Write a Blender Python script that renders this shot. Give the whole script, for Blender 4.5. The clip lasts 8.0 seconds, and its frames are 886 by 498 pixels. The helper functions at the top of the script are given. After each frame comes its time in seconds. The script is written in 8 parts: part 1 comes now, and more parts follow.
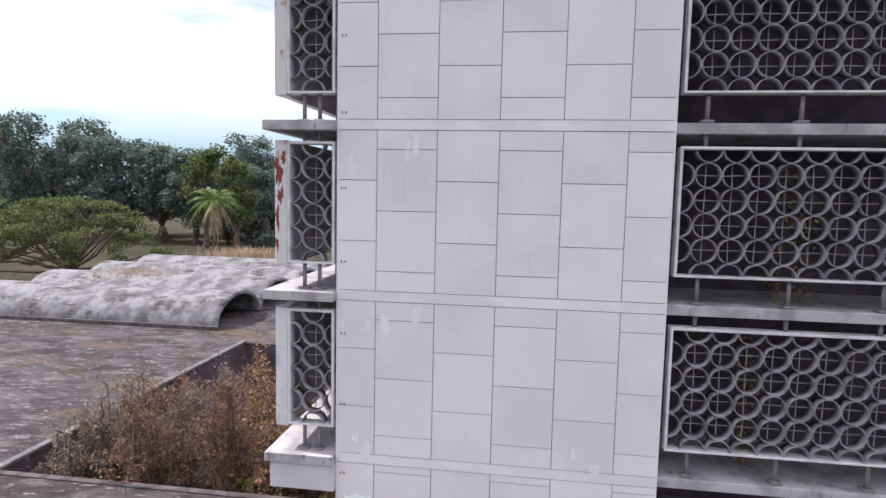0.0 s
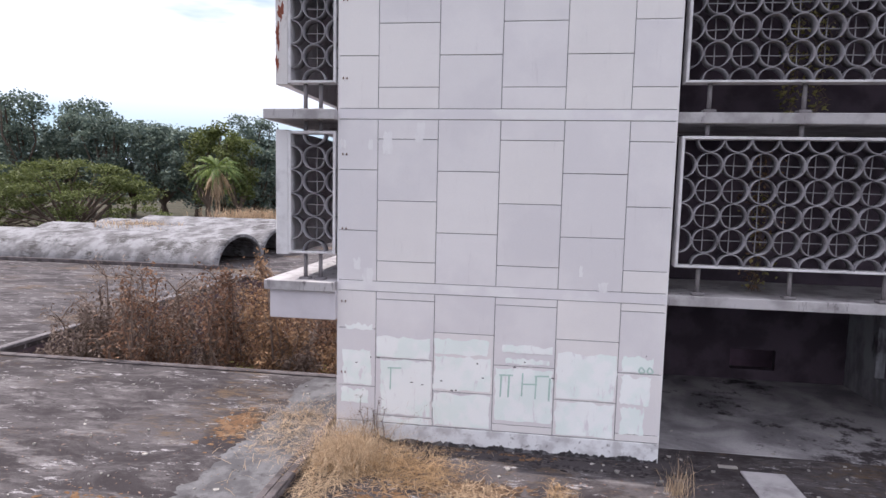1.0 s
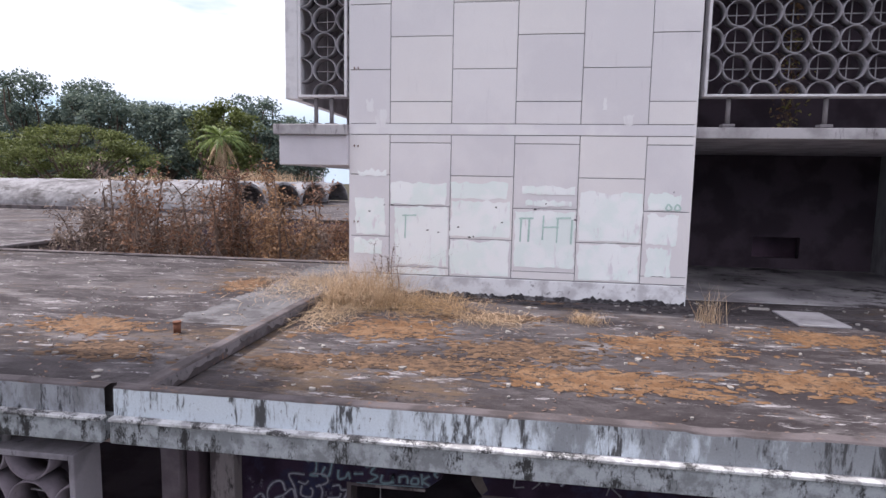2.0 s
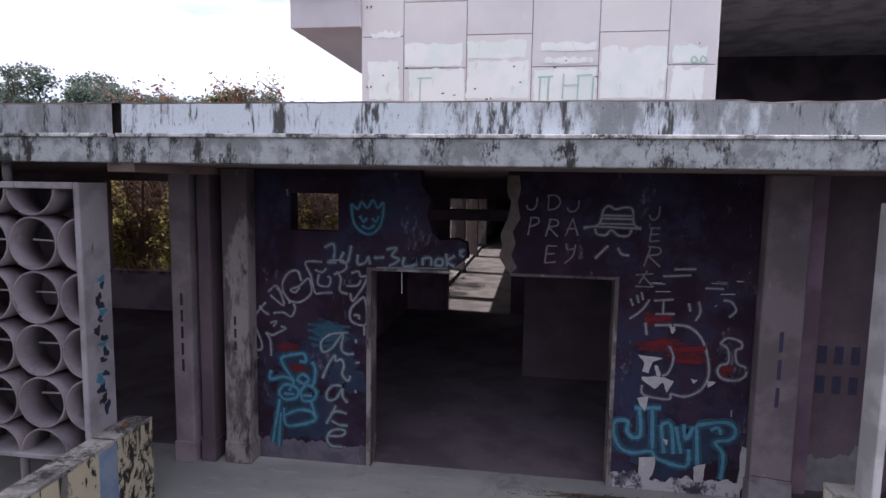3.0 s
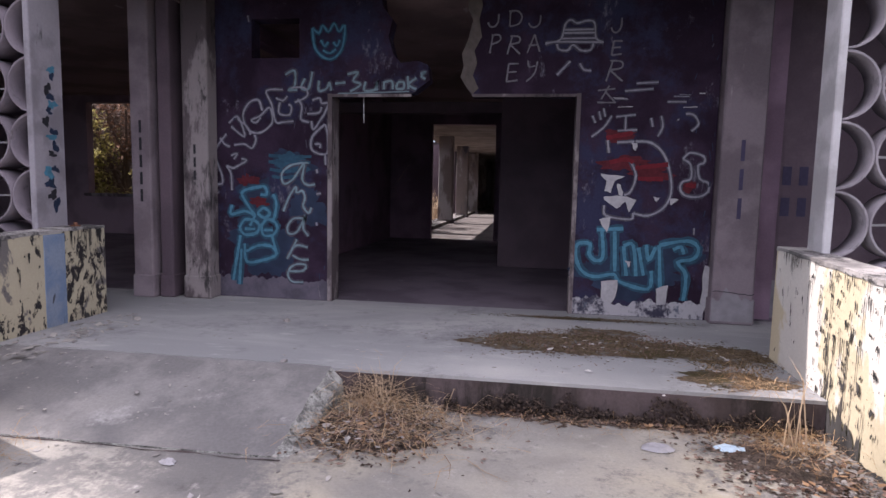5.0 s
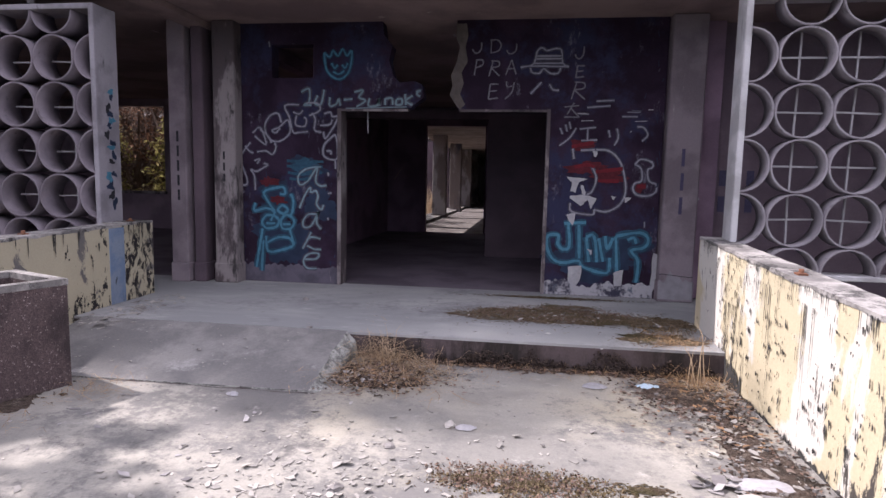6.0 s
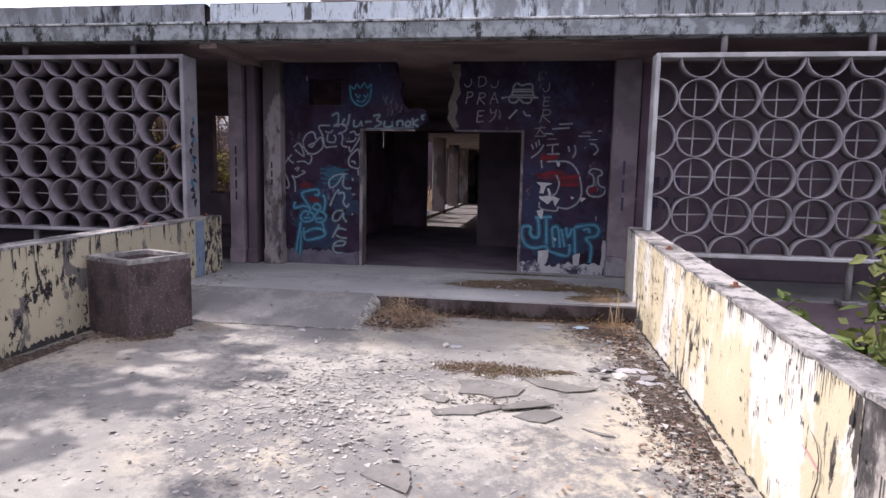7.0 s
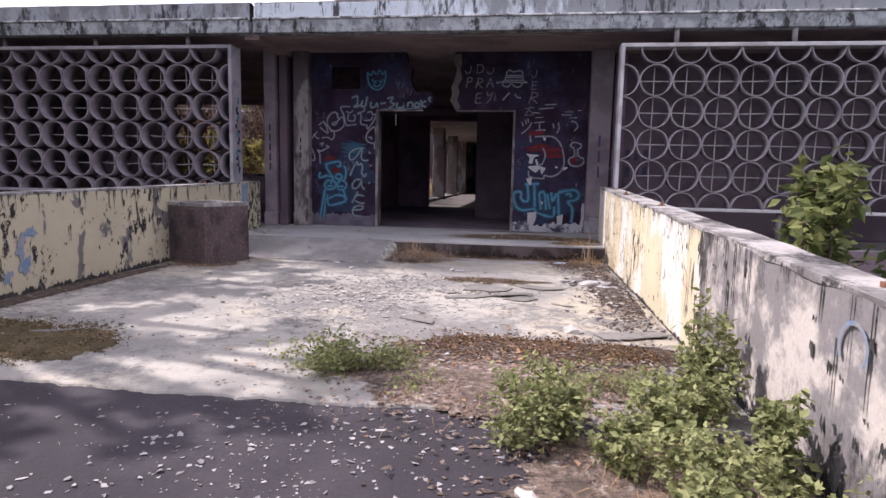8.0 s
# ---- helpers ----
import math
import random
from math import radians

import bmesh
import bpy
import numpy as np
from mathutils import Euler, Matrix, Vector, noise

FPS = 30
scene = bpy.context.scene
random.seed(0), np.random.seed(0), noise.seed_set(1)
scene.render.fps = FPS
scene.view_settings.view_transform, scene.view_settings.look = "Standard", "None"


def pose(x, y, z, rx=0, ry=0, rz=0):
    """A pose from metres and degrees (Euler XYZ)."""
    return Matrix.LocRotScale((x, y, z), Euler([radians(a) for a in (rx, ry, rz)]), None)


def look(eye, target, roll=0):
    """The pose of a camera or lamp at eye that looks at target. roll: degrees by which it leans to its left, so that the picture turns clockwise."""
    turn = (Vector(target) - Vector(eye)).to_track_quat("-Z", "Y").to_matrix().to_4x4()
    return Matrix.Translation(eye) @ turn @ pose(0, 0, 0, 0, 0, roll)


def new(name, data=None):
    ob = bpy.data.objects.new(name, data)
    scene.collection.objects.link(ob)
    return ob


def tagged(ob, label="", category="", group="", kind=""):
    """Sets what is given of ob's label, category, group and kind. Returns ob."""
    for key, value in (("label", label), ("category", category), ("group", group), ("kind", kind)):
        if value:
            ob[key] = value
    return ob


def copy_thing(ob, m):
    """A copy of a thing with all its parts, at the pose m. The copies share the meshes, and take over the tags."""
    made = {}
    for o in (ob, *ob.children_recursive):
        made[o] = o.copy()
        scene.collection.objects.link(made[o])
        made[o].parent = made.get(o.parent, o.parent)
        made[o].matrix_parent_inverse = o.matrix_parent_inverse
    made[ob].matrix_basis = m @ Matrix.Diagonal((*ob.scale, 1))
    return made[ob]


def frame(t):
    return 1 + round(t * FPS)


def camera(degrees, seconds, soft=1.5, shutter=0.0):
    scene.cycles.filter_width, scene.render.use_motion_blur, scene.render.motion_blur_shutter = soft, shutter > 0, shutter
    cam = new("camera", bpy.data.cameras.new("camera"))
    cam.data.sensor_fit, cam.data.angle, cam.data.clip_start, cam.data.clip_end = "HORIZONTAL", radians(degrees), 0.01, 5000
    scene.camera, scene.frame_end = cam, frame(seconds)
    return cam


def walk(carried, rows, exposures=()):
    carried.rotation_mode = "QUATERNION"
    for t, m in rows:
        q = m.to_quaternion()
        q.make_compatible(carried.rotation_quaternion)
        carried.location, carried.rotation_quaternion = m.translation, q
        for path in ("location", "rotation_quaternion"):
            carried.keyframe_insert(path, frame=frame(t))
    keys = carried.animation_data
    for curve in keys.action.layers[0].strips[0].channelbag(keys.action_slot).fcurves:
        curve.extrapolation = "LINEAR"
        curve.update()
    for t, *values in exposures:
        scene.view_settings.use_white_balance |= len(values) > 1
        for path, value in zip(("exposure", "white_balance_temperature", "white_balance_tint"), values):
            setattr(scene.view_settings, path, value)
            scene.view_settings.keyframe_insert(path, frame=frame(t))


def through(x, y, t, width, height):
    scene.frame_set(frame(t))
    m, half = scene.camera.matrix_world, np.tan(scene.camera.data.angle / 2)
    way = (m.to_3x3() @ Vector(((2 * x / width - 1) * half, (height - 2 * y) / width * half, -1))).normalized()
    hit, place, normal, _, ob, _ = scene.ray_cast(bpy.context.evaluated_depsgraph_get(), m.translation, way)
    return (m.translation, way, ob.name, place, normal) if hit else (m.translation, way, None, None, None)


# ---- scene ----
cam = camera(73.0, 8.0)
PATH = [
    (0, (0.845, -6.131, 11.303), (0.572, -4.159, 11.118), 1.2),
    (0.5, (0.87, -6.113, 9.634), (0.592, -4.141, 9.442), 1.3),
    (1, (0.87, -6.139, 8.096), (0.591, -4.168, 7.898), 1.3),
    (1.2, (0.848, -6.133, 7.507), (0.569, -4.163, 7.299), 1.3),
    (2.3, (0.585, -5.967, 4.725), (0.293, -4.002, 4.499), 1.0),
    (2.5, (0.529, -5.979, 4.265), (0.242, -4.012, 4.041), 1.1),
    (3, (0.468, -5.933, 3.0), (0.169, -3.967, 2.786), 0.9),
    (3.5, (0.548, -5.896, 2.186), (0.24, -3.932, 1.974), 1.0),
    (4, (0.632, -5.865, 1.503), (0.347, -3.896, 1.303), 1.2),
    (4.5, (0.777, -5.835, 1.212), (0.48, -3.868, 1.009), 1.3),
    (5.8, (1.032, -6.767, 1.239), (0.75, -4.797, 1.034), 1.2),
    (6, (1.083, -7.075, 1.291), (0.806, -5.107, 1.068), 1.2),
    (6.5, (1.253, -8.072, 1.347), (0.975, -6.105, 1.114), 1.1),
    (7, (1.379, -9.15, 1.409), (1.106, -7.183, 1.173), 1.2),
    (7.5, (1.474, -10.292, 1.367), (1.209, -8.325, 1.125), 1.2),
    (8, (1.502, -10.835, 0.943), (1.239, -8.867, 0.704), 1.2),
]
EXPOSURE = [(0.0, 0.58, 6150, 18), (2.5, 0.58, 6150, 21), (3.5, 0.86, 6050, 23), (4.5, 1.12, 6200, 26), (6.0, 0.94, 6120, 25), (7.0, 0.80, 6080, 24), (8.0, 0.78, 6150, 26)]
walk(cam, [(t, look(eye, target, roll)) for t, eye, target, roll in PATH], EXPOSURE)

# ---- light: a thin bright overcast with a veiled sun from beside the bridge ----
SUN = Vector((-0.80, 0.10, 1.0)).normalized()
world = bpy.data.worlds.new("sky")
scene.world = world
world.use_nodes = True
wt = world.node_tree
wt.nodes.clear()
w_out = wt.nodes.new("ShaderNodeOutputWorld")
w_bg = wt.nodes.new("ShaderNodeBackground")
w_sky = wt.nodes.new("ShaderNodeTexSky")
w_sky.sky_type = "NISHITA"
w_sky.sun_disc = False
w_sky.sun_elevation = math.asin(SUN.z)
w_sky.sun_rotation = math.atan2(SUN.x, SUN.y)
w_sky.air_density, w_sky.dust_density = 1.0, 2.0
w_gain = wt.nodes.new("ShaderNodeMix")
w_gain.data_type, w_gain.blend_type = "RGBA", "MULTIPLY"
w_gain.inputs[0].default_value = 1.0
w_gain.inputs[7].default_value = (0.0415, 0.0770, 0.0985, 1)
w_co = wt.nodes.new("ShaderNodeTexCoord")
w_map = wt.nodes.new("ShaderNodeMapping")
w_map.inputs["Scale"].default_value = (1.6, 1.6, 7.0)
w_map.inputs["Location"].default_value = (0.35, 0.1, 0.2)
w_noise = wt.nodes.new("ShaderNodeTexNoise")
w_noise.inputs["Scale"].default_value = 1.7
w_noise.inputs["Detail"].default_value = 5
w_range = wt.nodes.new("ShaderNodeMapRange")
w_range.inputs[1].default_value, w_range.inputs[2].default_value = 0.25, 0.42
w_mix = wt.nodes.new("ShaderNodeMix")
w_mix.data_type = "RGBA"
w_mix.inputs[7].default_value = (0.93, 0.93, 0.95, 1)
wt.links.new(w_co.outputs["Generated"], w_map.inputs[0])
wt.links.new(w_map.outputs[0], w_noise.inputs["Vector"])
wt.links.new(w_noise.outputs[0], w_range.inputs[0])
wt.links.new(w_sky.outputs[0], w_gain.inputs[6])
wt.links.new(w_gain.outputs[2], w_mix.inputs[6])
w_xyz = wt.nodes.new("ShaderNodeSeparateXYZ")
w_high = wt.nodes.new("ShaderNodeMapRange")
w_high.interpolation_type = "SMOOTHSTEP"
w_high.inputs[1].default_value, w_high.inputs[2].default_value = 0.0, 0.20
w_high.inputs[3].default_value = 0.05
w_both = wt.nodes.new("ShaderNodeMath")
w_both.operation = "MULTIPLY"
wt.links.new(w_co.outputs["Generated"], w_xyz.inputs[0])
wt.links.new(w_xyz.outputs["Z"], w_high.inputs[0])
wt.links.new(w_range.outputs[0], w_both.inputs[0])
wt.links.new(w_high.outputs[0], w_both.inputs[1])
wt.links.new(w_both.outputs[0], w_mix.inputs[0])
wt.links.new(w_mix.outputs[2], w_bg.inputs[0])
wt.links.new(w_bg.outputs[0], w_out.inputs[0])
w_bg.inputs[1].default_value = 1.0
sun_data = bpy.data.lights.new("sun", "SUN")
sun_data.energy, sun_data.angle, sun_data.color = 3.8, radians(0.55), (1.0, 0.94, 0.82)
sun = new("sun", sun_data)
sun.matrix_world = look(SUN * 60, (0, 0, 0))

# ---- materials ----
class Mat:
    """A small builder of node materials in world metres."""
    def __init__(self, name, rough=0.9, metal=0.0):
        self.m = bpy.data.materials.new(name)
        self.m.use_nodes = True
        self.nt = self.m.node_tree
        self.b = self.nt.nodes["Principled BSDF"]
        self.b.inputs["Roughness"].default_value = rough
        self.b.inputs["Metallic"].default_value = metal
        self.b.inputs["Specular IOR Level"].default_value = 0.2
        self.geo = self.nt.nodes.new("ShaderNodeNewGeometry")
        self.pos = self.geo.outputs["Position"]

    def link(self, a, b):
        self.nt.links.new(a, b)

    def noise(self, scale, detail=4.0, stretch=(1, 1, 1), rough=0.55, twist=0.0, shift=0.0):
        mp = self.nt.nodes.new("ShaderNodeMapping")
        mp.inputs["Scale"].default_value = stretch
        mp.inputs["Location"].default_value = (shift, shift * 1.7, shift * 0.6)
        self.link(self.pos, mp.inputs[0])
        n = self.nt.nodes.new("ShaderNodeTexNoise")
        n.inputs["Scale"].default_value = scale
        n.inputs["Detail"].default_value = detail
        n.inputs["Roughness"].default_value = rough
        n.inputs["Distortion"].default_value = twist
        self.link(mp.outputs[0], n.inputs["Vector"])
        return n.outputs[0]

    def cells(self, scale):
        n = self.nt.nodes.new("ShaderNodeTexVoronoi")
        n.feature = "DISTANCE_TO_EDGE"
        n.inputs["Scale"].default_value = scale
        self.link(self.pos, n.inputs["Vector"])
        return n.outputs[0]

    def step(self, fac, lo, hi):
        n = self.nt.nodes.new("ShaderNodeMapRange")
        n.interpolation_type = "SMOOTHSTEP"
        n.inputs[1].default_value, n.inputs[2].default_value = lo, hi
        self.link(fac, n.inputs[0])
        return n.outputs[0]

    def times(self, a, b):
        n = self.nt.nodes.new("ShaderNodeMath")
        n.operation = "MULTIPLY"
        for i, v in enumerate((a, b)):
            if isinstance(v, (int, float)):
                n.inputs[i].default_value = v
            else:
                self.link(v, n.inputs[i])
        return n.outputs[0]

    def blend(self, a, b, w=0.5):
        """Weighted sum of two values."""
        n = self.nt.nodes.new("ShaderNodeMix")
        n.inputs[0].default_value = w
        self.link(a, n.inputs[2])
        self.link(b, n.inputs[3])
        return n.outputs[0]

    def mix(self, fac, a, b, mode="MIX"):
        n = self.nt.nodes.new("ShaderNodeMix")
        n.data_type, n.blend_type = "RGBA", mode
        if isinstance(fac, (int, float)):
            n.inputs[0].default_value = fac
        else:
            self.link(fac, n.inputs[0])
        for i, v in ((6, a), (7, b)):
            if isinstance(v, tuple):
                n.inputs[i].default_value = (*v, 1)
            else:
                self.link(v, n.inputs[i])
        return n.outputs[2]

    def random(self):
        n = self.nt.nodes.new("ShaderNodeObjectInfo")
        return n.outputs["Random"]

    def island(self):
        return self.geo.outputs["Random Per Island"]

    def vary(self, col, fac, lo, hi):
        """Brightness between lo and hi by fac."""
        n = self.nt.nodes.new("ShaderNodeMapRange")
        n.inputs[3].default_value, n.inputs[4].default_value = lo, hi
        self.link(fac, n.inputs[0])
        c = self.nt.nodes.new("ShaderNodeCombineColor")
        for i in range(3):
            self.link(n.outputs[0], c.inputs[i])
        return self.mix(1.0, col, c.outputs[0], "MULTIPLY")

    def bump(self, fac, strength=0.3, dist=0.01):
        n = self.nt.nodes.new("ShaderNodeBump")
        n.inputs["Strength"].default_value = strength
        n.inputs["Distance"].default_value = dist
        self.link(fac, n.inputs["Height"])
        self.link(n.outputs[0], self.b.inputs["Normal"])
        return self

    def done(self, col):
        if isinstance(col, tuple):
            self.b.inputs["Base Color"].default_value = (*col, 1)
        else:
            self.link(col, self.b.inputs["Base Color"])
        return self.m


def weathered(name, base, second, mould, patch=(0.45, 0.6), streak=(0.55, 0.68), scale=1.4,
              grain=0.12, rough=0.9, stretch=(1, 1, 0.22), relief=0.35, spots=0.0, shift=0.0, cluster=0.0):
    """Paint or render with patches of a second colour, mould that runs down, and grain."""
    k = Mat(name, rough)
    col = k.mix(k.step(k.noise(scale, 8, (1, 1, 0.4) if cluster and stretch[2] < 0.3 else (1, 1, 1), 0.65 if cluster else 0.55, shift=shift), *patch), base, second)
    run = k.noise(scale * 3.2, 9, stretch, 0.68, 0.3, shift + 3)
    if cluster:
        fine = k.noise(scale * 11, 10, stretch, 0.8, 0.2, shift + 7)
        run = k.blend(k.noise(scale * 0.9, 3, (1, 1, 0.6), shift=shift + 11), k.blend(run, fine, 0.55), cluster)
    run = k.step(run, *streak)
    col = k.mix(run, col, mould)
    if spots:
        col = k.mix(k.step(k.noise(26, 4, shift=shift), 1 - spots - 0.06, 1 - spots), col, mould)
    col = k.vary(col, k.noise(55, 3), 1 - grain, 1 + grain)
    col = k.vary(col, k.noise(0.5, 3, shift=5), 0.9, 1.1)
    k.bump(k.noise(38, 6, rough=0.7), relief, 0.008)
    return k.done(col)


def plain(name, base, rough=0.8, grain=0.15, metal=0.0, scale=30, relief=0.15):
    k = Mat(name, rough, metal)
    col = k.vary(base_node(k, base), k.noise(scale, 4), 1 - grain, 1 + grain)
    col = k.vary(col, k.noise(2.2, 4), 1 - grain, 1 + grain)
    k.bump(k.noise(scale * 2, 4), relief, 0.004)
    return k.done(col)


def base_node(k, base):
    n = k.nt.nodes.new("ShaderNodeRGB")
    n.outputs[0].default_value = (*base, 1)
    return n.outputs[0]


def leafy(name, dark, light, rough=0.6, through=0.25):
    k = Mat(name, rough)
    col = k.mix(k.island(), dark, light)
    col = k.vary(col, k.noise(1.2, 3), 0.7, 1.3)
    k.b.inputs["Transmission Weight"].default_value = 0.0
    k.b.inputs["Subsurface Weight"].default_value = 0.0
    m = k.done(col)
    tr = k.nt.nodes.new("ShaderNodeBsdfTranslucent")
    k.link(col, tr.inputs[0])
    add = k.nt.nodes.new("ShaderNodeMixShader")
    add.inputs[0].default_value = through
    out = k.nt.nodes["Material Output"]
    k.link(k.b.outputs[0], add.inputs[1])
    k.link(tr.outputs[0], add.inputs[2])
    k.link(add.outputs[0], out.inputs[0])
    return m


def flaky(name, dark, light):
    """Crumbs that each have their own shade."""
    k = Mat(name, 0.95)
    col = k.mix(k.island(), dark, light)
    col = k.vary(col, k.noise(45, 4), 0.75, 1.25)
    return k.done(col)


def cladding():
    k = Mat("cladding_paint", 0.7)
    col = k.mix(k.step(k.noise(0.8, 5), 0.4, 0.65), (0.715, 0.695, 0.72), (0.775, 0.755, 0.77))
    col = k.mix(k.times(k.step(k.random(), 0.35, 0.9), 0.45), col, (0.765, 0.74, 0.72))
    col = k.mix(k.times(k.step(k.noise(5, 7, (1, 1, 0.15), 0.7), 0.58, 0.75), 0.35), col, (0.5, 0.47, 0.5))
    col = k.vary(col, k.random(), 0.955, 1.03)
    col = k.vary(col, k.noise(60, 3), 0.96, 1.04)
    k.bump(k.noise(24, 6, rough=0.7), 0.12, 0.004)
    return k.done(col)


def deck_concrete():
    k = Mat("deck_concrete", 0.92)
    col = k.mix(k.step(k.noise(0.8, 8, twist=0.5), 0.40, 0.60), (0.215, 0.207, 0.196), (0.33, 0.314, 0.284))
    col = k.mix(k.step(k.noise(0.55, 5, shift=4), 0.46, 0.68), col, (0.38, 0.345, 0.275))
    col = k.mix(k.step(k.blend(k.noise(0.7, 3, shift=21), k.noise(7, 10, rough=0.8, shift=5), 0.55), 0.475, 0.585), col, (0.165, 0.16, 0.157))
    col = k.mix(k.step(k.noise(2.4, 9, shift=9, rough=0.75), 0.55, 0.68), col, (0.125, 0.12, 0.118))
    col = k.mix(k.step(k.noise(5, 8, shift=2, rough=0.75), 0.56, 0.80), col, (0.50, 0.48, 0.45))
    col = k.vary(col, k.noise(70, 3), 0.82, 1.18)
    k.bump(k.noise(30, 8, rough=0.75), 0.5, 0.01)
    return k.done(col)


def porch_concrete():
    k = Mat("porch_concrete", 0.7)
    col = k.mix(k.step(k.noise(0.7, 5, (0.6, 1.4, 1), twist=0.6), 0.36, 0.66), (0.255, 0.260, 0.268), (0.365, 0.366, 0.364))
    col = k.mix(k.times(k.step(k.blend(k.noise(0.8, 3, shift=14), k.noise(8, 10, rough=0.8, shift=7), 0.5), 0.52, 0.64), 0.7), col, (0.165, 0.165, 0.178))
    col = k.mix(k.times(k.step(k.noise(3.2, 8, shift=17, rough=0.75), 0.58, 0.74), 0.6), col, (0.12, 0.117, 0.122))
    col = k.mix(k.times(k.step(k.noise(4, 7, (0.6, 2.5, 1), shift=2, rough=0.7), 0.56, 0.74), 0.7), col, (0.43, 0.43, 0.425))
    col = k.vary(col, k.noise(60, 3), 0.9, 1.1)
    k.bump(k.noise(26, 8, rough=0.7), 0.25, 0.006)
    return k.done(col)


def roof_felt():
    k = Mat("roof_felt", 0.95)
    col = k.mix(k.step(k.noise(0.5, 9, (1, 1.8, 1), 0.7, 0.6), 0.40, 0.60), (0.037, 0.031, 0.034), (0.085, 0.076, 0.08))
    col = k.mix(k.step(k.noise(0.9, 9, (0.7, 1.9, 1), 0.72, shift=6), 0.50, 0.68), col, (0.165, 0.152, 0.157))
    col = k.mix(k.times(k.step(k.blend(k.noise(0.35, 3, (1, 1.3, 1), shift=12), k.noise(4, 10, (0.8, 1.8, 1), 0.8, shift=12), 0.5), 0.53, 0.63), 0.8), col, (0.125, 0.085, 0.052))
    col = k.mix(k.step(k.noise(5, 9, (0.7, 1.6, 1), shift=1, rough=0.8), 0.52, 0.66), col, (0.036, 0.031, 0.033))
    col = k.mix(k.step(k.noise(3.4, 9, (0.55, 1.7, 1), shift=23, rough=0.8), 0.575, 0.635), col, (0.34, 0.325, 0.34))
    col = k.vary(col, k.noise(40, 4), 0.6, 1.4)
    k.bump(k.noise(14, 8, rough=0.75), 0.7, 0.025)
    return k.done(col)


def dusty_floor():
    """Concrete under grey dust, bare and black in places."""
    k = Mat("dusty_floor", 0.9)
    col = k.mix(k.step(k.noise(0.6, 7, twist=0.5, shift=3), 0.38, 0.62), (0.20, 0.19, 0.205), (0.42, 0.405, 0.42))
    col = k.mix(k.step(k.blend(k.noise(0.5, 3, shift=9), k.noise(3, 9, rough=0.75, shift=2), 0.5), 0.53, 0.60), col, (0.05, 0.043, 0.048))
    col = k.vary(col, k.noise(30, 4), 0.75, 1.25)
    k.bump(k.noise(18, 8, rough=0.7), 0.4, 0.015)
    return k.done(col)


def crumbling():
    """Cement broken down to pale aggregate."""
    k = Mat("crumbled_cement", 0.95)
    col = k.mix(k.step(k.noise(9, 9, rough=0.8), 0.40, 0.60), (0.13, 0.13, 0.125), (0.40, 0.405, 0.385))
    col = k.mix(k.step(k.noise(24, 8, rough=0.8, shift=4), 0.54, 0.62), col, (0.07, 0.07, 0.066))
    k.bump(k.noise(40, 8, rough=0.75), 0.9, 0.02)
    return k.done(col)


def graffiti_wall():
    k = Mat("black_painted_wall", 0.85)
    k.b.inputs["Specular IOR Level"].default_value = 0.08
    col = k.mix(k.step(k.noise(1.7, 8, twist=0.4), 0.42, 0.62), (0.020, 0.0122, 0.0225), (0.034, 0.0215, 0.039))
    col = k.mix(k.step(k.noise(1.5, 8, shift=5, rough=0.7), 0.47, 0.62), col, (0.029, 0.030, 0.062))
    col = k.mix(k.step(k.blend(k.noise(1.9, 3, shift=31), k.noise(17, 10, (1, 1, 0.5), 0.8, shift=8), 0.6), 0.565, 0.65), col, (0.12, 0.115, 0.145))
    col = k.vary(col, k.noise(60, 3), 0.7, 1.3)
    k.bump(k.noise(22, 7, rough=0.7), 0.3, 0.008)
    return k.done(col)


def worn_foot():
    """Black paint rubbed down to the plaster."""
    k = Mat("rubbed_foot", 0.9)
    col = k.mix(k.step(k.noise(5, 9, (1, 1, 0.8), 0.75), 0.40, 0.52), (0.035, 0.034, 0.055), (0.33, 0.325, 0.35))
    col = k.mix(k.step(k.noise(9, 8, shift=4, rough=0.7), 0.55, 0.66), col, (0.10, 0.115, 0.15))
    k.bump(k.noise(24, 7, rough=0.7), 0.4, 0.008)
    return k.done(col)


def pebble_dash():
    """Small brown and pale stones set in dark mortar, streaked with grime."""
    k = Mat("pebble_dash", 0.95)
    v = k.nt.nodes.new("ShaderNodeTexVoronoi")
    v.inputs["Scale"].default_value = 120
    k.link(k.pos, v.inputs["Vector"])
    sep = k.nt.nodes.new("ShaderNodeSeparateColor")
    k.link(v.outputs["Color"], sep.inputs[0])
    col = k.mix(sep.outputs[0], (0.066, 0.049, 0.051), (0.112, 0.083, 0.084))
    col = k.mix(k.step(sep.outputs[1], 0.955, 0.98), col, (0.24, 0.205, 0.195))
    col = k.mix(k.step(k.noise(2.2, 9, (1, 1, 0.55), 0.72, shift=3), 0.46, 0.64), col, (0.04, 0.031, 0.033))
    col = k.mix(k.times(k.step(k.noise(3.5, 8, (1, 1, 0.3), 0.7, shift=12), 0.56, 0.70), 0.6), col, (0.17, 0.13, 0.12))
    k.bump(v.outputs["Distance"], 0.6, 0.008)
    return k.done(col)


